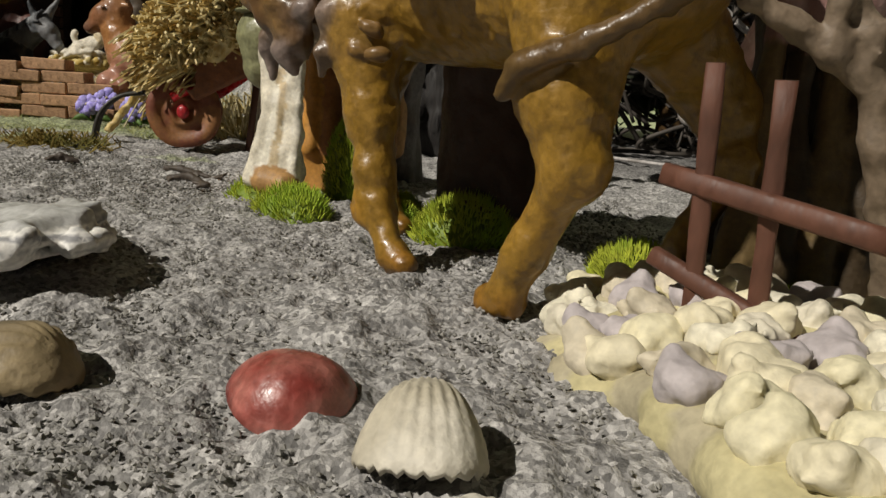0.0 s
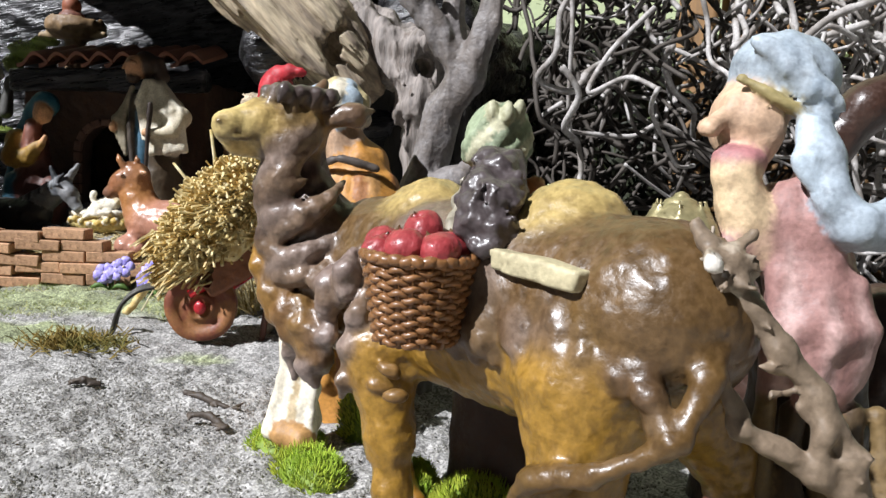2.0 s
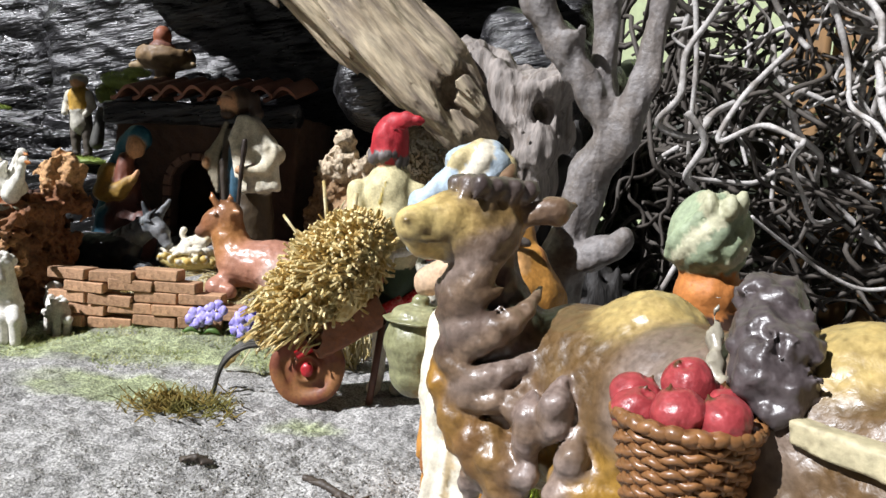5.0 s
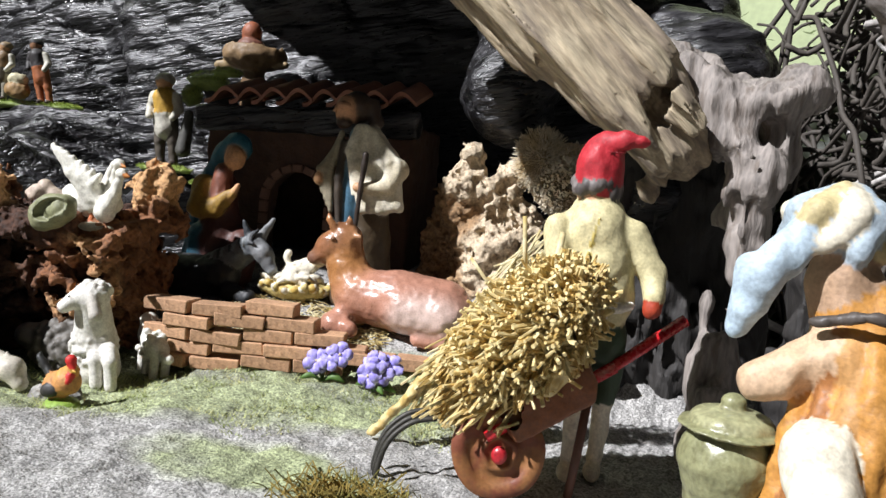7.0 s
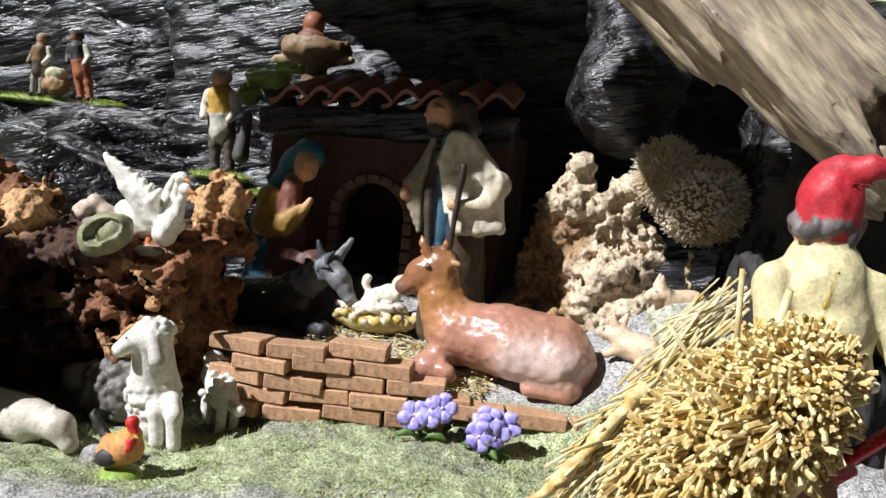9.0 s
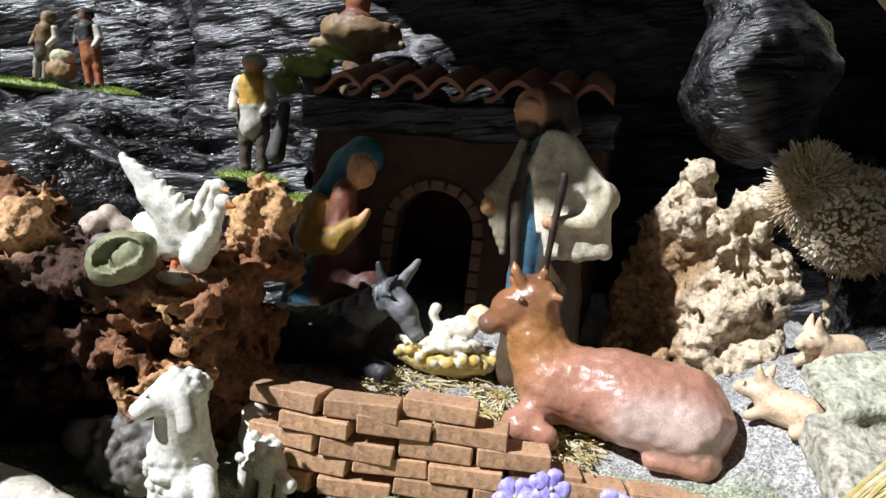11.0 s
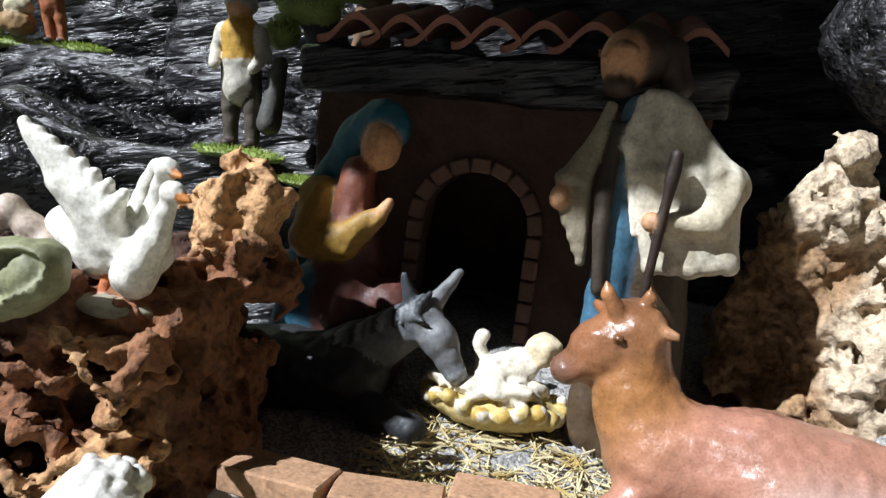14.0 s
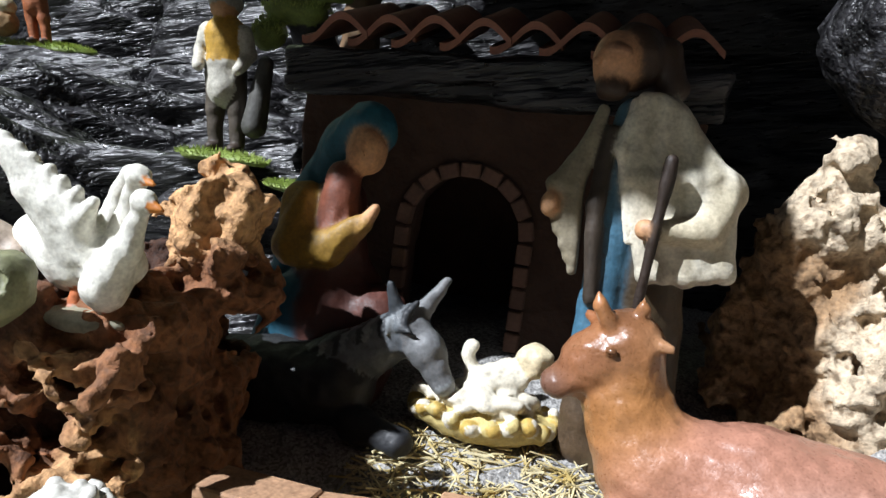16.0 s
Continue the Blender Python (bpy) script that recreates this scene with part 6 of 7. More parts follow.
cr.line([(-0.412, 0.838, z4 + 0.023), (-0.417, 0.840, z4 + 0.034), (-0.4155, 0.840, z4 + 0.038)], [0.0036, 0.0028, 0.003], CRM, k=0.001)
cr.rough(0.0009, 0.005, 2, 125)
cr.thing("manger_figurine", MATTE, "cream manger of straw with a small swaddled doll", "figurine")


def litter(r):
    x, y = r.uniform(-0.45, -0.31), r.uniform(0.772, 0.83)
    a = r.uniform(0, 6.28)
    z = gz(x, y) + 0.001
    l = r.uniform(0.004, 0.011)
    return (x - l * math.cos(a), y - l * math.sin(a), z), (x + l * math.cos(a), y + l * math.sin(a), z + r.uniform(0.0, 0.006))


stalks(900, 9, litter, HAY, "hay_bedding", label="scattered pale hay bedding in the stable yard", category="hay", r0=0.00035, kind="stuff", sides=4)

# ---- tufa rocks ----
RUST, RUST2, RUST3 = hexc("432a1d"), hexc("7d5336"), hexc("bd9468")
rk = Shape(0.0014, 0.006, 0.002)
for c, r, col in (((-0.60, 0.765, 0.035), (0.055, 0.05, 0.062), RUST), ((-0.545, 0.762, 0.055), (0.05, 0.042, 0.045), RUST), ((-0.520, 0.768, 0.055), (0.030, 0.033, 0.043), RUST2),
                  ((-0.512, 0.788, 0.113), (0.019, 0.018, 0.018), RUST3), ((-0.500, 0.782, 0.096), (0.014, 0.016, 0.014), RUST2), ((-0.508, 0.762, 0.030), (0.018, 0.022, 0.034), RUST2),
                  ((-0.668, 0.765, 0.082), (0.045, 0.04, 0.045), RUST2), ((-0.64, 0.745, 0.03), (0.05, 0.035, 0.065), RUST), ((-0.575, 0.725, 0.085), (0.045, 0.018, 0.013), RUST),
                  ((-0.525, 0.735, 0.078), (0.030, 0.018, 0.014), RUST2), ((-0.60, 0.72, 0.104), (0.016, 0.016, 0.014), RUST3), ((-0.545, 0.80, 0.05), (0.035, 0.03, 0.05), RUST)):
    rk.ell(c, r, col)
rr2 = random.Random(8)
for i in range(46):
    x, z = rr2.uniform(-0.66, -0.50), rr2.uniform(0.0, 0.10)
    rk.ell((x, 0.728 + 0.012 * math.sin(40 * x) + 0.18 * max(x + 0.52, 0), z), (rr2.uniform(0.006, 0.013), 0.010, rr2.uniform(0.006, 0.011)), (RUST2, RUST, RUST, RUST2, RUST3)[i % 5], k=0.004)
for i in range(90):
    rk.ell((rr2.uniform(-0.62, -0.49), 0.715 + rr2.uniform(0, 0.012), rr2.uniform(0.015, 0.075)), (rr2.uniform(0.004, 0.012), 0.020, rr2.uniform(0.003, 0.007)), RUST, sub=True)
rk.ell((-0.565, 0.70, 0.006), (0.038, 0.05, 0.026), RUST, sub=True)
# lobes left of the view, added to cast shade on goat and sheep
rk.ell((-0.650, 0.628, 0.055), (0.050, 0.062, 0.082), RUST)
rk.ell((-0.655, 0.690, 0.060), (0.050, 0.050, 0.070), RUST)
rk.rough(0.0078, 0.018, 4, 131).rough(0.0056, 0.0075, 3, 135)
rk.thing("tufa_rock", TUFA, "craggy rust-brown porous tufa rock", "rock", group="tufa rocks")

WT, WT2 = hexc("bcab92"), hexc("8f7252")
rw = Shape(0.0014, 0.006, 0.002)
for c, r, col in (((-0.270, 0.90, 0.10), (0.030, 0.026, 0.055), WT2), ((-0.277, 0.885, 0.150), (0.020, 0.018, 0.020), WT), ((-0.276, 0.880, 0.168), (0.010, 0.010, 0.009), WT),
                  ((-0.243, 0.885, 0.130), (0.022, 0.020, 0.038), WT), ((-0.228, 0.88, 0.105), (0.018, 0.018, 0.024), WT), ((-0.252, 0.870, 0.085), (0.018, 0.016, 0.035), WT), ((-0.236, 0.865, 0.065), (0.018, 0.015, 0.018), WT),
                  ((-0.290, 0.89, 0.12), (0.014, 0.016, 0.024), WT2), ((-0.30, 0.90, 0.08), (0.018, 0.02, 0.04), WT2), ((-0.255, 0.89, 0.05), (0.05, 0.03, 0.03), WT2)):
    rw.ell(c, r, col)
for i in range(42):
    rw.ell((rr2.uniform(-0.29, -0.22), 0.862 + rr2.uniform(0, 0.014), rr2.uniform(0.06, 0.165)), (rr2.uniform(0.002, 0.005), 0.008, rr2.uniform(0.003, 0.007)), WT2, sub=True)
rw.rough(0.007, 0.020, 4, 141).rough(0.003, 0.0055, 2, 145)
rw.thing("tufa_rock", TUFA, "pale cream pitted tufa rock", "rock", group="tufa rocks")

# ---- dried seed head ball ----
ball = group_at("dried_flower_ball", (-0.196, 0.862, 0.12), "round tuft of dried brown seed heads", "dried flower")
core = Shape(0.002, 0.004).ell((-0.216, 0.870, 0.170), (0.018, 0.014, 0.020), hexc("b09c78")).ell((-0.190, 0.874, 0.152), (0.026, 0.018, 0.025), hexc("b09c78")).cap((-0.193, 0.885, 0.14), (-0.185, 0.91, 0.04), 0.0016, 0.0016, hexc("2a2420")).rough(0.003, 0.006, 2, 3)
core.thing("core", SEED, parent=ball)


def bristle(r):
    c, s = ((-0.216, 0.870, 0.170), (0.020, 0.016, 0.022)) if r.random() < 0.38 else ((-0.190, 0.874, 0.154), (0.028, 0.020, 0.027))
    d = Vector((r.gauss(0, 1), r.gauss(0, 1) - 0.7, r.gauss(0, 1))).normalized()
    p = Vector(c) + Vector((d.x * s[0], d.y * s[1], d.z * s[2]))
    return p - d * 0.004, p + d * r.uniform(0.0015, 0.0065) + Vector((r.uniform(-.002, .002), 0, r.uniform(-.002, .002)))


stalks(5200, 11, bristle, material("seed_bristle", hexc("e0d6c2"), rough=0.85, vary=0.4, second=hexc("b9a684")), "bristle", ball, r0=0.00026, kind="stuff", sides=3)


def kernel(r):
    d = Vector((r.gauss(0, 1), r.gauss(0, 1) - 0.9, r.gauss(0, 1))).normalized()
    p = Vector((-0.192, 0.874, 0.155)) + Vector((d.x * 0.031, d.y * 0.023, d.z * 0.029))
    return p, p + d * 0.0022


stalks(900, 12, kernel, material("pale_seed", hexc("ded5c2"), rough=0.7, vary=0.3, second=hexc("bda98a")), "seed", ball, r0=0.0010, kind="stuff", sides=5)

# ---- slab, piglets ----
sl = Shape(0.0016, 0.003)
sl.box((-0.192, 0.795, 0.078), (0.024, 0.020, 0.006), hexc("a7a895"), (24, -14, 20), soft=0.003)
sl.box((-0.185, 0.765, 0.048), (0.030, 0.028, 0.010), hexc("a39f90"), (26, -6, 10), soft=0.004)
sl.rough(0.0016, 0.012, 3, 151)
sl.thing("stone_slab", TUFA, "flat grey-green stone slab propped behind the straw", "stone")


def piglet(at, turn, label):
    P, P2 = hexc("c4ab8e"), hexc("d0b89c")
    s = Shape(0.0010, 0.002)
    m = np.array(Euler([radians(a) for a in turn]).to_matrix())

    def w(x, y, z):
        return tuple(m @ np.array((x, y, z)) + np.array(at))
    s.cap(w(0.006, 0, 0.009), w(0.022, 0, 0.009), 0.0088, 0.0095, P)
    s.cap(w(0, -0.001, 0.014), w(-0.006, -0.003, 0.0135), 0.0075, 0.0050, P2)
    s.ell(w(-0.0105, -0.004, 0.0130), (0.003, 0.003, 0.0034), P2, k=0.001)
    for e in (-1, 1):
        s.cap(w(-0.001, 0.004 * e, 0.0195), w(-0.001 + 0.002 * e, 0.0055 * e, 0.0270), 0.0032, 0.0010, P, k=0.001)
        s.ell(w(-0.0125, -0.004 + 0.0012 * e, 0.0135), 0.0007, P, sub=True)
        s.ell(w(-0.0065, -0.003 + 0.0042 * e, 0.0162), 0.0008, hexc("2a1e16"), k=0.0002)
        s.cap(w(0.003, 0.005 * e, 0.005), w(-0.002, 0.0065 * e, 0.001), 0.0034, 0.0028, P, k=0.001)
        s.cap(w(0.024, 0.006 * e, 0.005), w(0.021, 0.008 * e, 0.001), 0.0038, 0.003, P, k=0.001)
    s.rough(0.0004, 0.005, 2, 152)
    return s.thing("piglet_figurine", MATTE, label, "figurine", group="piglets")


piglet((-0.212, 0.822, 0.078), (0, 0, 25), "beige clay piglet figurine sitting with pricked ears")
piglet((-0.236, 0.805, 0.052), (0, 4, -28), "beige clay piglet figurine lying by the ox")

# ---- sheep, lamb, rooster, geese ----
WOOLW = hexc("d0cdc4")


def curls(s, c, r, n, seed, col, size=0.0022):
    q = random.Random(seed)
    for i in range(n):
        d = Vector((q.gauss(0, 1), q.gauss(0, 1), q.gauss(0, 1))).normalized()
        s.ell((c[0] + d.x * r[0], c[1] + d.y * r[1], c[2] + d.z * r[2]), size * q.uniform(0.7, 1.3), col, k=0.0006)


sh = Shape(0.0010, 0.003)
sh.line([(-0.490, 0.700, -0.004), (-0.491, 0.698, 0.016), (-0.490, 0.693, 0.036)], [0.0155, 0.0135, 0.0115], WOOLW)
curls(sh, (-0.491, 0.697, 0.010), (0.0145, 0.013, 0.020), 150, 1, WOOLW)
sh.ell((-0.490, 0.690, 0.046), (0.0122, 0.0112, 0.0112), WOOLW)
curls(sh, (-0.489, 0.692, 0.049), (0.0105, 0.0098, 0.008), 70, 2, WOOLW, 0.002)
sh.cap((-0.496, 0.683, 0.045), (-0.501, 0.678, 0.040), 0.0062, 0.0044, hexc("dcd9d0"), k=0.002)
sh.ell((-0.4970, 0.6772, 0.0475), (0.0010, 0.0008, 0.0010), hexc("2a2622"), k=0.0003)
sh.ell((-0.5030, 0.6748, 0.0390), (0.0013, 0.0010, 0.0009), hexc("8a6a60"), k=0.0003)
sh.cap((-0.484, 0.683, 0.047), (-0.479, 0.680, 0.037), 0.0036, 0.0044, hexc("b5b0a6"), k=0.001)
for x in (-0.470, -0.481):
    sh.line([(x - 0.004, 0.690, 0.012), (x + 0.001, 0.684, 0.006), (x + 0.003, 0.683, -0.010)], [0.005, 0.0042, 0.004], WOOLW)
sh.thing("sheep_figurine", MATTE, "white curly sitting sheep figurine", "figurine", group="farm animals")
gs = Shape(0.0013, 0.003)
GSC = hexc("5f5b55")
gs.ell((-0.522, 0.712, 0.004), (0.028, 0.018, 0.019), GSC)
curls(gs, (-0.522, 0.712, 0.004), (0.028, 0.018, 0.019), 260, 3, GSC, 0.0026)
gs.ell((-0.548, 0.705, 0.010), (0.010, 0.009, 0.009), GSC)
gs.thing("sheep_figurine", MATTE, "dark grey woolly lying sheep figurine", "figurine", group="farm animals")
lb = Shape(0.0010, 0.003)
lb.cap((-0.476, 0.742, 0.014), (-0.462, 0.728, 0.006), 0.0098, 0.0088, WOOLW)
lb.ell((-0.480, 0.744, 0.023), (0.0066, 0.0066, 0.0062), WOOLW)
curls(lb, (-0.469, 0.735, 0.010), (0.013, 0.012, 0.010), 50, 4, WOOLW, 0.0022)
for x, y in ((-0.478, 0.735), (-0.471, 0.730), (-0.460, 0.722), (-0.454, 0.727)):
    lb.cap((x, y, 0.002), (x, y - 0.001, -0.012), 0.0034, 0.0030, WOOLW, k=0.001)
lb.cap((-0.453, 0.722, 0.004), (-0.446, 0.716, 0.004), 0.0032, 0.0038, WOOLW, k=0.001)
lb.thing("lamb_figurine", MATTE, "white woolly lamb figurine grazing by the wall", "figurine", group="farm animals")
wg = Shape(0.0012, 0.003)
WG = hexc("b9b2a4")
wg.cap((-0.575, 0.660, -0.001), (-0.538, 0.655, 0.0), 0.0135, 0.0125, WG)
wg.line([(-0.530, 0.654, 0.002), (-0.515, 0.651, 0.002), (-0.508, 0.650, -0.006)], [0.0095, 0.0075, 0.005], WG)
for x in (-0.536, -0.566):
    for y in (0.650, 0.662):
        wg.cap((x, y, -0.006), (x, y, -0.020), 0.0038, 0.003, WG, k=0.001)
wg.cap((-0.518, 0.652, 0.007), (-0.520, 0.652, 0.012), 0.0024, 0.001, WG, k=0.0008)
wg.thing("goat_figurine", MATTE, "cream white grazing goat figurine", "figurine", group="farm animals")
ro = Shape(0.0008, 0.002)
RO = hexc("b8824a")
ro.cap((-0.471, 0.637, 0.002), (-0.462, 0.634, 0.006), 0.0085, 0.0078, RO)
ro.line([(-0.462, 0.634, 0.010), (-0.4585, 0.633, 0.014)], [0.0062, 0.0042], hexc("c48a42"))
ro.line([(-0.4605, 0.633, 0.018), (-0.459, 0.632, 0.020), (-0.457, 0.631, 0.016)], [0.0018, 0.0032, 0.002], hexc("c02420"), k=0.0006)
ro.cap((-0.4575, 0.630, 0.012), (-0.458, 0.6285, 0.008), 0.0022, 0.0016, hexc("c02420"), k=0.0006)
ro.cap((-0.455, 0.630, 0.0145), (-0.4525, 0.629, 0.0138), 0.0012, 0.0004, hexc("c9a040"), k=0.0005)
for i in range(6):
    ro.line([(-0.476, 0.638, 0.006), (-0.481 - 0.001 * i, 0.639, 0.012 + 0.001 * i), (-0.486, 0.640, 0.011 + 0.0016 * i)], [0.0022, 0.0018, 0.0010], hexc("1e1e1c"), k=0.0008)
ro.ell((-0.470, 0.6285, 0.001), (0.006, 0.0025, 0.0045), hexc("2c2a28"), (0, -15, 0), k=0.0008)
ro.ell((-0.466, 0.635, -0.009), (0.011, 0.010, 0.005), hexc("7f9a3c"), k=0.001)
ro.rough(0.0004, 0.004, 2, 160)
ro.thing("rooster_figurine", MATTE, "orange rooster figurine with a red comb on a green base", "figurine", group="farm animals")

GW = hexc("dbd8cc")
ge = Shape(0.0011, 0.003)
ge.line([(-0.548, 0.742, 0.110), (-0.530, 0.740, 0.106), (-0.514, 0.738, 0.106)], [0.007, 0.0115, 0.009], GW)
for i in range(8):
    ge.line([(-0.527 + 0.0012 * i, 0.732, 0.108), (-0.540 + 0.0026 * i, 0.729, 0.126 - 0.001 * i), (-0.554 + 0.0055 * i, 0.727, 0.144 - 0.0026 * i)], [0.0042, 0.0042, 0.0022], GW, k=0.0016)
ge.line([(-0.514, 0.735, 0.108), (-0.5085, 0.734, 0.122), (-0.5045, 0.732, 0.134)], [0.006, 0.0036, 0.0030], GW, k=0.002)
ge.ell((-0.5035, 0.731, 0.1355), (0.0042, 0.0036, 0.0036), GW, k=0.001)
ge.cap((-0.5000, 0.730, 0.1345), (-0.4965, 0.729, 0.1335), 0.0018, 0.0010, hexc("c47a34"), k=0.0006)
ge.line([(-0.512, 0.730, 0.100), (-0.504, 0.728, 0.113), (-0.499, 0.727, 0.127)], [0.0075, 0.0042, 0.0030], GW, k=0.002)
ge.ell((-0.4975, 0.726, 0.1290), (0.0042, 0.0036, 0.0036), GW, k=0.001)
ge.cap((-0.494, 0.725, 0.1280), (-0.490, 0.724, 0.1272), 0.0018, 0.0010, hexc("c47a34"), k=0.0006)
ge.line([(-0.524, 0.745, 0.112), (-0.519, 0.745, 0.128), (-0.516, 0.744, 0.134)], [0.006, 0.0034, 0.003], GW, k=0.002)
ge.cap((-0.513, 0.743, 0.1345), (-0.509, 0.742, 0.134), 0.0022, 0.0010, hexc("c47a34"), k=0.0006)
ge.cap((-0.524, 0.735, 0.099), (-0.525, 0.733, 0.092), 0.0022, 0.0026, hexc("b9683a"), k=0.001)
ge.cap((-0.512, 0.732, 0.096), (-0.511, 0.730, 0.090), 0.0020, 0.0024, hexc("b9683a"), k=0.001)
ge.ell((-0.518, 0.732, 0.088), (0.015, 0.010, 0.004), hexc("8f8a76"), k=0.001)
ge.rough(0.0005, 0.005, 2, 161)
ge.thing("geese_figurine", MATTE, "three white geese figurine with a raised wing", "figurine", group="farm animals")
nest = Shape(0.0010, 0.002)
nest.ell((-0.537, 0.708, 0.098), (0.0185, 0.0125, 0.0120), hexc("7f8060"), (0, -28, 0)).ell((-0.533, 0.700, 0.101), (0.0125, 0.007, 0.0070), hexc("98986c"), (0, -28, 0), sub=True).ell((-0.532, 0.705, 0.100), (0.009, 0.005, 0.006), hexc("b9b25a"), (0, -28, 0))
nest.rough(0.0010, 0.006, 3, 162)
nest.thing("green_pod", MATTE, "mossy green half-open pod resting on the rock", "pod")
frag = Shape(0.0012, 0.002)
frag.line([(-0.575, 0.735, 0.106), (-0.566, 0.735, 0.113), (-0.558, 0.737, 0.108), (-0.550, 0.735, 0.103)], [0.006, 0.0045, 0.005, 0.004], hexc("b9a898")).ell((-0.560, 0.728, 0.100), (0.008, 0.006, 0.005), hexc("6f6a66"))
frag.rough(0.001, 0.006, 2, 163)
frag.thing("stone_chip", MATTE, "small pale broken stone chips on the rock", "stone")
whs = Shape(0.0011, 0.002).ell((-0.487, 0.655, -0.012), (0.016, 0.012, 0.009), hexc("8f8d88")).rough(0.002, 0.007, 3, 164)
whs.thing("pebble_stone", TUFA, "small rough grey stone on the grass", "stone")


# ---- figures on the charred slope ----
def villager(at, tall, cols, label, lean=0.0):
    hair, skin, top, low, leg = cols
    s = Shape(tall / 95, 0.002)
    x, y, z = at
    k = tall / 0.09

    def p(a, b, c):
        return (x + a * k + lean * c * k, y + b * k, z + c * k)
    for e in (-1, 1):
        s.line([p(0.006 * e, 0, 0.045), p(0.007 * e, 0, 0.024), p(0.007 * e, 0.0, 0.004)], [0.0068 * k, 0.0052 * k, 0.0042 * k], leg)
        s.ell(p(0.007 * e, -0.003, 0.0028), (0.004 * k, 0.0065 * k, 0.003 * k), hexc("3c3128"), k=0.0008)
    s.line([p(0, 0, 0.036), p(0, 0, 0.05)], [0.0105 * k, 0.0105 * k], low)
    s.line([p(0, 0, 0.052), p(0, 0, 0.066)], [0.0105 * k, 0.0115 * k], top)
    for e in (-1, 1):
        s.line([p(0.0115 * e, 0, 0.068), p(0.0155 * e, -0.001, 0.056), p(0.0125 * e, -0.009, 0.047)], [0.0050 * k, 0.0042 * k, 0.0032 * k], hexc("b9b5a6") if tall > 0.09 or e > 0 else top, k=0.001)
    s.ell(p(0, -0.001, 0.0805), 0.0078 * k, skin)
    s.ell(p(0, 0.001, 0.0835), (0.0096 * k, 0.0096 * k, 0.0070 * k), hair, k=0.001)
    s.rough(0.0004 * k, 0.005, 2, 170)
    return s.thing("villager_figurine", MATTE, label, "figurine", group="villagers on the slope")


v1 = villager((-0.597, 0.945, 0.1325), 0.092, (hexc("9b9a90"), hexc("b58a62"), hexc("b08a34"), hexc("b5b1a4"), hexc("4a4238")), "small villager figurine in an ochre waistcoat and grey cap", -0.10)
fl = Shape(0.0012, 0.001).cap((-0.580, 0.944, 0.150), (-0.577, 0.946, 0.186), 0.0075, 0.0045, hexc("4a4944"))
fl.thing("grey_sack", MATTE, "dark grey sack beside the villager", "sack")
villager((-0.912, 1.075, 0.190), 0.072, (hexc("7d6a50"), hexc("a8805a"), hexc("6b5230"), hexc("4a4030"), hexc("8a8678")), "small villager figurine in a brown coat bending forward", 0.08)
villager((-0.846, 1.075, 0.190), 0.078, (hexc("1c1a1a"), hexc("8a6244"), hexc("2a2626"), hexc("9a5a34"), hexc("9a5a34")), "small villager figurine in black coat and orange skirt", -0.25)
fb = Shape(0.0012, 0.002).ell((-0.885, 1.072, 0.204), (0.016, 0.012, 0.011), hexc("8a6d44")).ell((-0.885, 1.072, 0.217), (0.013, 0.010, 0.008), hexc("bdb596")).rough(0.0012, 0.006, 2, 171)
fb.thing("bread_basket", MATTE, "brown basket with pale loaves between the villagers", "basket")
bow = Shape(0.0015, 0.002)
bow.ell((-0.560, 1.045, 0.262), (0.036, 0.030, 0.018), hexc("7a6244")).ell((-0.560, 1.045, 0.276), (0.032, 0.027, 0.016), hexc("5a4630"), sub=True).cap((-0.560, 1.045, 0.246), (-0.560, 1.05, 0.20), 0.012, 0.014, hexc("6a5238")).cap((-0.60, 1.04, 0.249), (-0.52, 1.04, 0.253), 0.005, 0.004, hexc("8f7a58"))
bow.rough(0.0012, 0.008, 2, 172)
bow.thing("wooden_bowl", MATTE, "carved brown wooden bowl on the charred log", "bowl")
hd = Shape(0.0013, 0.002).ell((-0.565, 1.045, 0.286), (0.011, 0.011, 0.013), hexc("8a4f34")).ell((-0.565, 1.045, 0.272), (0.016, 0.014, 0.010), hexc("6a4030"))
hd.thing("clay_bust", MATTE, "small terracotta bust sitting in the wooden bowl", "figurine")

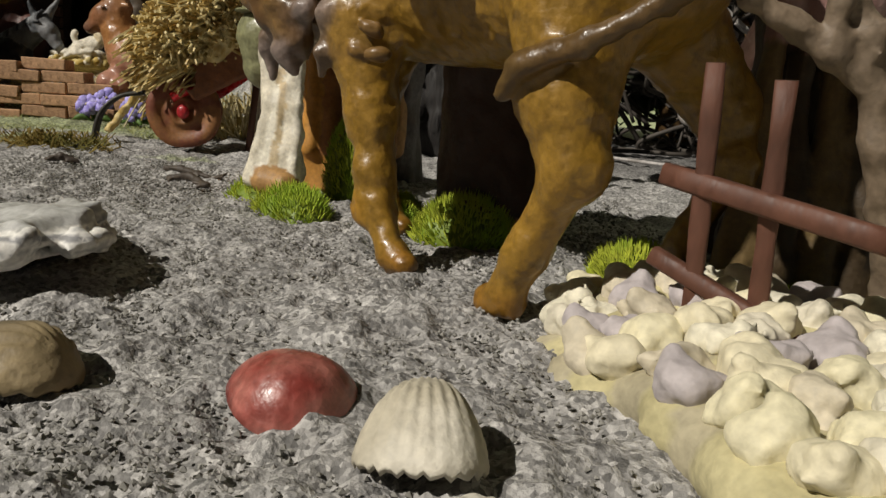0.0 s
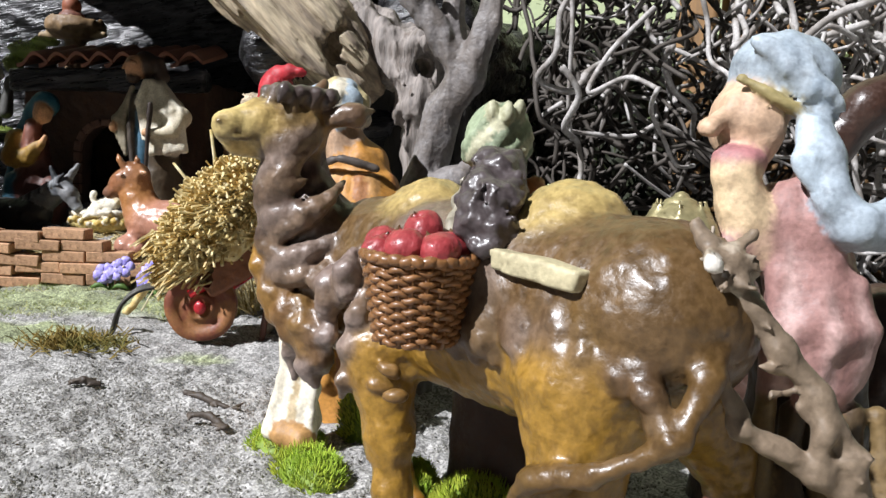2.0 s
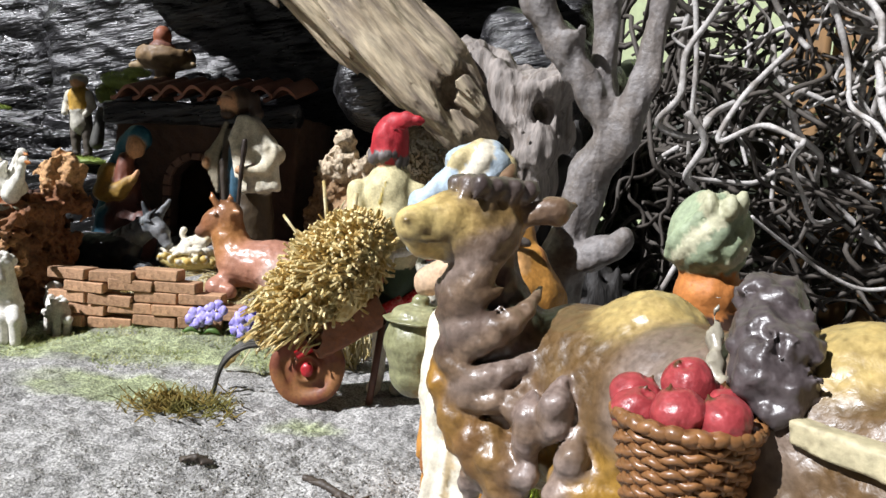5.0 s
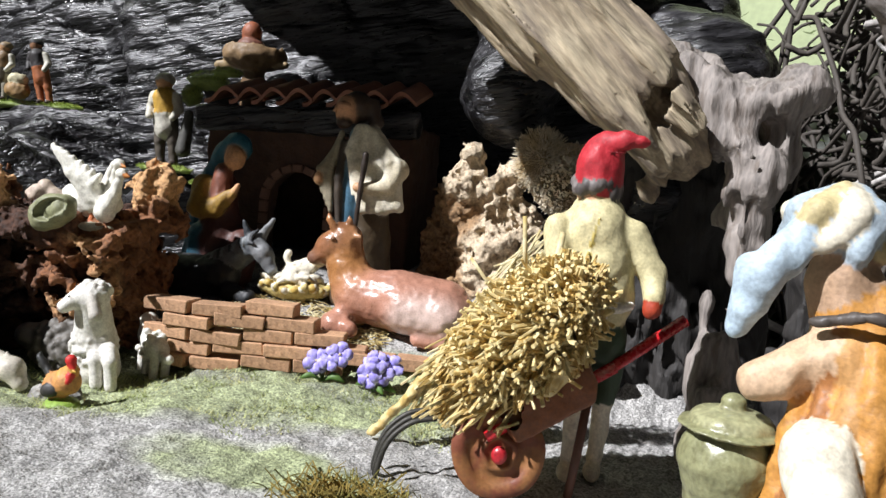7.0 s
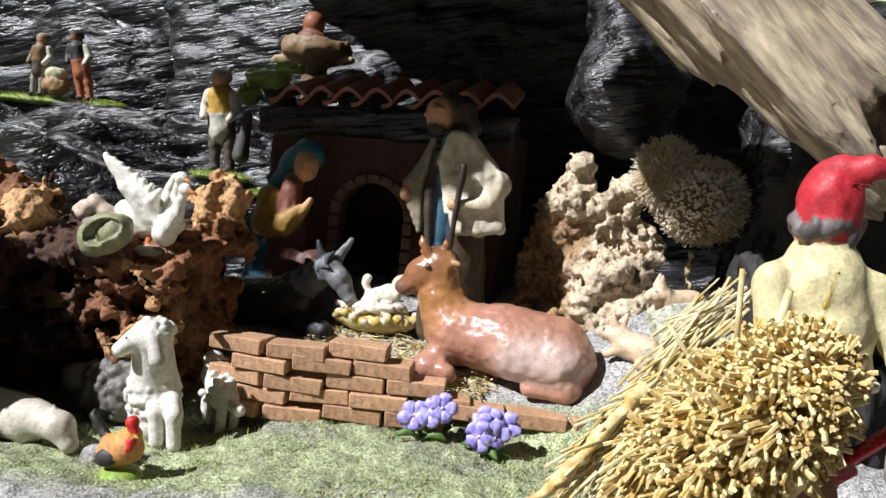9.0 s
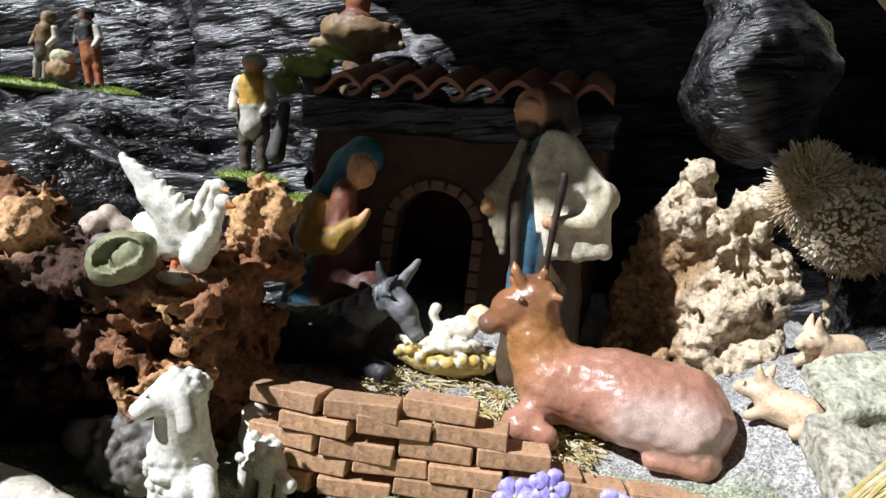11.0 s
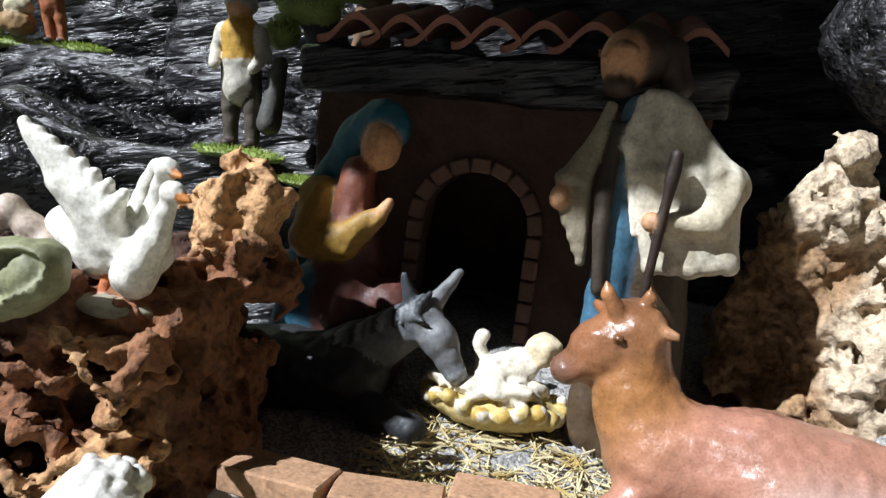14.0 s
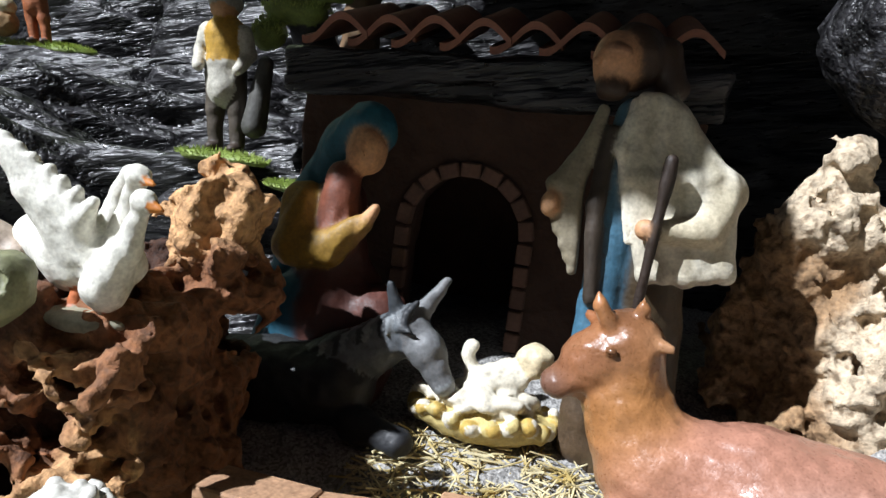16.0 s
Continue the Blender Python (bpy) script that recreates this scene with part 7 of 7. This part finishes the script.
# green flock on the ledges
for name, spec, n in (("moss_ledge", [(-0.92, 1.082, 0.186, 0.07, 0.016, 0.006), (-0.83, 1.080, 0.187, 0.03, 0.014, 0.005), (-1.0, 1.082, 0.185, 0.04, 0.016, 0.006)], 2600),
                      ("moss_ledge", [(-0.595, 0.938, 0.129, 0.030, 0.010, 0.004), (-0.545, 0.935, 0.118, 0.02, 0.008, 0.003)], 900),
                      ("moss_ledge", [(-0.575, 0.975, 0.222, 0.022, 0.012, 0.010), (-0.590, 0.972, 0.205, 0.010, 0.01, 0.012), (-0.553, 0.975, 0.232, 0.014, 0.012, 0.005)], 1200),
                      ("moss_patch", [(-0.515, 0.835, 0.040, 0.016, 0.012, 0.004)], 500)):
    tuft = group_at(name, (spec[0][0], spec[0][1], spec[0][2]), "thin green moss growing on charred wood", "moss", "moss on ledges")
    core = Shape(0.0022, 0.004)
    for c in spec:
        core.ell(c[:3], (c[3] * 0.95, c[4] * 0.95, c[5] * 0.8), hexc("84954a"))
    if spec[0][0] == -0.575:
        core.cap((-0.572, 0.985, 0.218), (-0.572, 1.02, 0.19), 0.012, 0.016, hexc("2b2a2b"))
    core.rough(0.0012, 0.006, 2, 90)
    core.thing("cushion", MATTE, parent=tuft)
    vs, fs = blades(spec, None, 70 + n, n, 0.0032, 0.0004)
    place("fibre", vs, fs, material("pale_moss", hexc("b0bf66"), rough=0.9, vary=0.4, second=hexc("8a9c48")), tuft, smooth=False, kind="stuff")

# ---- violets ----
pet = []
for vi, (cx, cy, n) in enumerate(((-0.339, 0.733, 4), (-0.301, 0.729, 6))):
    vio = group_at("violet_posy", (cx, cy, 0.0), "small posy of lilac violet flowers on the grass", "flower", "violets")
    q = random.Random(60 + vi)
    for f in range(n):
        c = Vector((cx + q.uniform(-0.013, 0.013), cy + q.uniform(-0.008, 0.006), 0.012 + q.uniform(0, 0.010)))
        face = Vector((q.uniform(-0.5, 0.5), -1, q.uniform(0.1, 0.9))).normalized()
        e = face.orthogonal().normalized()
        f2 = face.cross(e)
        spin = q.uniform(0, 6.28)
        vs, fs = tube([c - face * 0.0012, c + face * 0.0010, c + face * 0.0016], [0.0006, 0.0011, 0.0004], 6)
        flower = place("flower", vs, fs, HAY, vio)
        for k in range(5):
            a = spin + k * 1.257
            d = e * math.cos(a) + f2 * math.sin(a)
            sd = face.cross(d)
            vs = []
            for t, wd, lift in ((0.0, 0.0006, 0.0), (0.3, 0.0028, 0.0008), (0.65, 0.0042, 0.0016 + 0.0012 * math.sin(3 * k + f)), (0.9, 0.0036, 0.0006 + 0.0022 * math.sin(2 * k + f)), (1.05, 0.0014, -0.0010)):
                for s in (-1, 0, 1):
                    vs.append(c + d * 0.0086 * t + sd * wd * s + face * (lift - 0.0007 * abs(s) + 0.0002))
                for s in (1, 0, -1):
                    vs.append(c + d * 0.0086 * t + sd * wd * s * 0.96 + face * (lift - 0.0007 * abs(s) - 0.0002))
            fs = [(r * 6 + j, r * 6 + (j + 1) % 6, r * 6 + 6 + (j + 1) % 6, r * 6 + 6 + j) for r in range(4) for j in range(6)]
            place("petal", vs, fs, PETAL, flower)
        vs, fs = tube([c - face * 0.001, (c.x * 0.5 + cx * 0.5, cy + 0.003, 0.006), (cx, cy + 0.004, 0.0)], 0.0005, 5)
        place("stem", vs, fs, LEAF, vio)
    for f in range(4):
        a = q.uniform(0, 6.28)
        vs, fs = tube(curve_pts([(cx, cy, 0.001), (cx + 0.008 * math.cos(a), cy + 0.006 * math.sin(a), 0.005), (cx + 0.016 * math.cos(a), cy + 0.011 * math.sin(a), 0.002)], 3), [0.0005, 0.0010, 0.0016, 0.0024, 0.0024, 0.0014, 0.0003], 6)
        place("leaf", vs, fs, LEAF, vio)


# ---- litter on the sand ----
def turf(r):
    x, y = r.gauss(-0.262, 0.014), r.gauss(0.560, 0.010)
    a = r.uniform(0, 6.28)
    return (x, y, 0.0), (x + 0.008 * math.cos(a), y + 0.008 * math.sin(a), r.uniform(0.001, 0.009))


stalks(420, 21, turf, material("dry_turf", hexc("8a7434"), rough=0.85, vary=0.4, second=hexc("5f5a26")), "dry_turf", label="matted clump of dry brown turf on the sand", category="turf", r0=0.0003, sides=4)
for i, pts in enumerate((((-0.160, 0.482, 0.003), (-0.150, 0.476, 0.004), (-0.140, 0.470, 0.003), (-0.131, 0.468, 0.002)), ((-0.145, 0.452, 0.003), (-0.134, 0.448, 0.005), (-0.124, 0.441, 0.003)), ((-0.222, 0.486, 0.002), (-0.214, 0.484, 0.004), (-0.207, 0.486, 0.002)))):
    s = Shape(0.0007, 0.001)
    s.line(pts, [0.0012, 0.0016, 0.0014, 0.0008][:len(pts)], hexc("3f362e"))
    for k in range(8):
        j = pts[k % len(pts)]
        s.cap(j, (j[0] + 0.006 * math.cos(k * 1.9), j[1] + 0.006 * math.sin(k * 1.9), 0.002 + 0.002 * (k % 2)), 0.0009, 0.0004, hexc("4a4036"))
    s.rough(0.0005, 0.003, 2, 180 + i)
    s.thing("dead_twig", MATTE, "dark dry twig scrap on the sand", "twig", group="twigs on the sand")

def flock_fibres():
    """Short green fibres dusted over the turf in front of the wall."""
    r = random.Random(31)
    vs, fs = [], []
    while len(fs) < 3 * 5200:
        x, y = r.uniform(-0.56, -0.215), r.uniform(0.595, 0.765)
        if y - 0.25 * (x + 0.42) < 0.612 + 0.02 * math.sin(60 * x) or math.sin(70 * x + 3) * math.sin(90 * y + 1) + r.uniform(-1, 1) < -0.4:
            continue
        z, a, ln = gz(x, y), r.uniform(0, 6.28), r.uniform(0.0012, 0.0042)
        o = len(vs)
        for k in range(3):
            vs.append((x + 0.0004 * math.cos(2.1 * k + a), y + 0.0004 * math.sin(2.1 * k + a), z - 0.0008))
        vs.append((x + ln * 0.9 * math.cos(a), y + ln * 0.9 * math.sin(a), z + ln * r.uniform(0.3, 0.9)))
        fs += [(o, o + 1, o + 3), (o + 1, o + 2, o + 3), (o + 2, o, o + 3)]
    return vs, fs


vs, fs = flock_fibres()
place("turf_flock", vs, fs, material("flock_fibre", hexc("8f9a5c"), rough=0.9, vary=0.4, second=hexc("a9a878")), label="short green flock fibres dusted over the sand", category="turf", smooth=False, kind="stuff")


def sand_grains(n):
    r = random.Random(41)
    vs, fs = [], []
    for _ in range(n):
        x, y = r.uniform(-0.24, 0.06), 0.19 + 0.34 * r.random() ** 1.3
        w, z = r.uniform(0.00028, 0.00075), r.uniform(-0.0004, 0.0016)
        o, a = len(vs), r.uniform(0, 6.28)
        for k in range(4):
            q = w * r.uniform(0.7, 1.3)
            vs.append((x + q * math.cos(a + 1.57 * k), y + q * math.sin(a + 1.57 * k), z + r.uniform(-0.3, 0.3) * w))
        vs += [(x, y, z + w * r.uniform(0.6, 1.1)), (x, y, z - w)]
        for k in range(4):
            fs += [(o + k, o + (k + 1) % 4, o + 4), (o + (k + 1) % 4, o + k, o + 5)]
    return vs, fs


vs, fs = sand_grains(22000)
GRAIN = material("sand_grain", hexc("94928c"), rough=0.9, vary=0.5, fine=800, coarse=240, bump=0.2, second=hexc("6a6862"))
place("sand_grains", vs, fs, GRAIN, label="loose coarse grey grains lying on the sand", category="sand", smooth=False, kind="stuff")

# ---- vines, boards behind ----
vb = group_at("vine_bush", (0.16, 0.85, 0.0), "dense tangle of pale dry twisting vine canes", "bush")
vr = random.Random(77)


def cane(start, head, n, step, wander, pull):
    p, d = Vector(start), Vector(head).normalized()
    pts = [p.copy()]
    for i in range(n):
        d = (d + Vector((vr.gauss(0, 1), vr.gauss(0, 0.7), vr.gauss(0, 1))) * wander + Vector(pull)).normalized()
        if p.x < 0.03 and p.z > 0.10:
            d.x = abs(d.x) * 0.7
        if p.y < 0.68:
            d.y = abs(d.y)
        if p.y > 1.0:
            d.y = -abs(d.y)
        p = p + d * step
        p.z = max(p.z, 0.004)
        pts.append(p.copy())
    return pts


for i in range(150):
    st = (vr.uniform(0.02, 0.42), vr.uniform(0.70, 0.95), vr.uniform(0.0, 0.36))
    if st[0] < 0.20 and st[2] < 0.17 and i % 5:
        st = (st[0] + 0.16, st[1], st[2] + 0.14)
    pts = curve_pts(cane(st, (vr.uniform(-1, 1), vr.uniform(-0.4, 0.4), vr.uniform(-0.6, 1)), vr.randrange(6, 11), 0.030, 0.48, (0, 0, -0.03 if st[2] > 0.2 else 0.12)), 6)
    r0 = vr.uniform(0.0015, 0.0039)
    rad = [r0 * (1 - 0.35 * j / len(pts)) * (1.28 if j % 17 == 8 else 1.0) for j in range(len(pts))]
    vs, fs = tube(pts, rad, 7)
    place("cane", vs, fs, VINE, vb)
# inner twiglets coloured dark for the shade between the canes
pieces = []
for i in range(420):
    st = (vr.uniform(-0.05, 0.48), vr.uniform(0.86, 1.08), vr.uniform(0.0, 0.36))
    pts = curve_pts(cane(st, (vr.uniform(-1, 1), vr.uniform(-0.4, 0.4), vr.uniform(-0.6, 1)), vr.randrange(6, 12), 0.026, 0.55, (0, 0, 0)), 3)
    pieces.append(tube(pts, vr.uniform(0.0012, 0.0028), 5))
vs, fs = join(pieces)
place("twiglet", vs, fs, VINE_SHADE, vb, kind="stuff")
boards = group_at("board_fence", (0.30, 1.15, 0.0), "upright orange-brown boards behind the vines", "fence")
for i in range(12):
    x = 0.20 + 0.052 * i
    bar("board", (x, 1.14 + 0.004 * (i % 2), -0.01), (x + 0.004, 1.145, 0.75), 0.0235, 0.006, PLANK, boards)
# added dark mass, in place of the shaded wall behind the canes
bk = Shape(0.006, 0.03)
for i in range(40):
    bk.ell((vr.uniform(-0.10, 0.6), vr.uniform(1.16, 1.30), vr.uniform(-0.02, 0.19 + 0.05 * (i % 3))), (0.05, 0.04, 0.05), hexc("2c3020"))
for i in range(26):
    bk.ell((-0.08 + 0.013 * i, vr.uniform(1.17, 1.24), vr.uniform(0.20, 0.27)), (0.04, 0.03, 0.05), hexc("262a1c"))
bk.rough(0.02, 0.05, 3, 191)
bk.thing("leaf_litter_bank", MATTE, "added dark mass for the shaded wall behind the vines", "bank")
hr = random.Random(5)
lv, lf = [], []
for i in range(2600):
    p = Vector((hr.uniform(-0.12, 0.62), hr.uniform(1.10, 1.22), hr.uniform(0.0, 0.30) if hr.random() < 0.8 else hr.uniform(0.2, 0.36)))
    d = Vector((hr.gauss(0, 1), hr.gauss(0, 1), hr.gauss(0, 1))).normalized()
    e = d.orthogonal().normalized()
    o = len(lv)
    L, W = hr.uniform(0.010, 0.022), hr.uniform(0.0008, 0.003)
    lv += [p, p + d * L * 0.5 + e * W, p + d * L, p + d * L * 0.5 - e * W + d.cross(e) * W * 0.5]
    lf += [(o, o + 1, o + 2), (o, o + 2, o + 3)]
place("ivy_leaves", lv, lf, material("dull_leaf", hexc("46522c"), rough=0.7, vary=0.4), label="dull green ivy leaves behind the vine canes", category="ivy", smooth=False, kind="stuff")
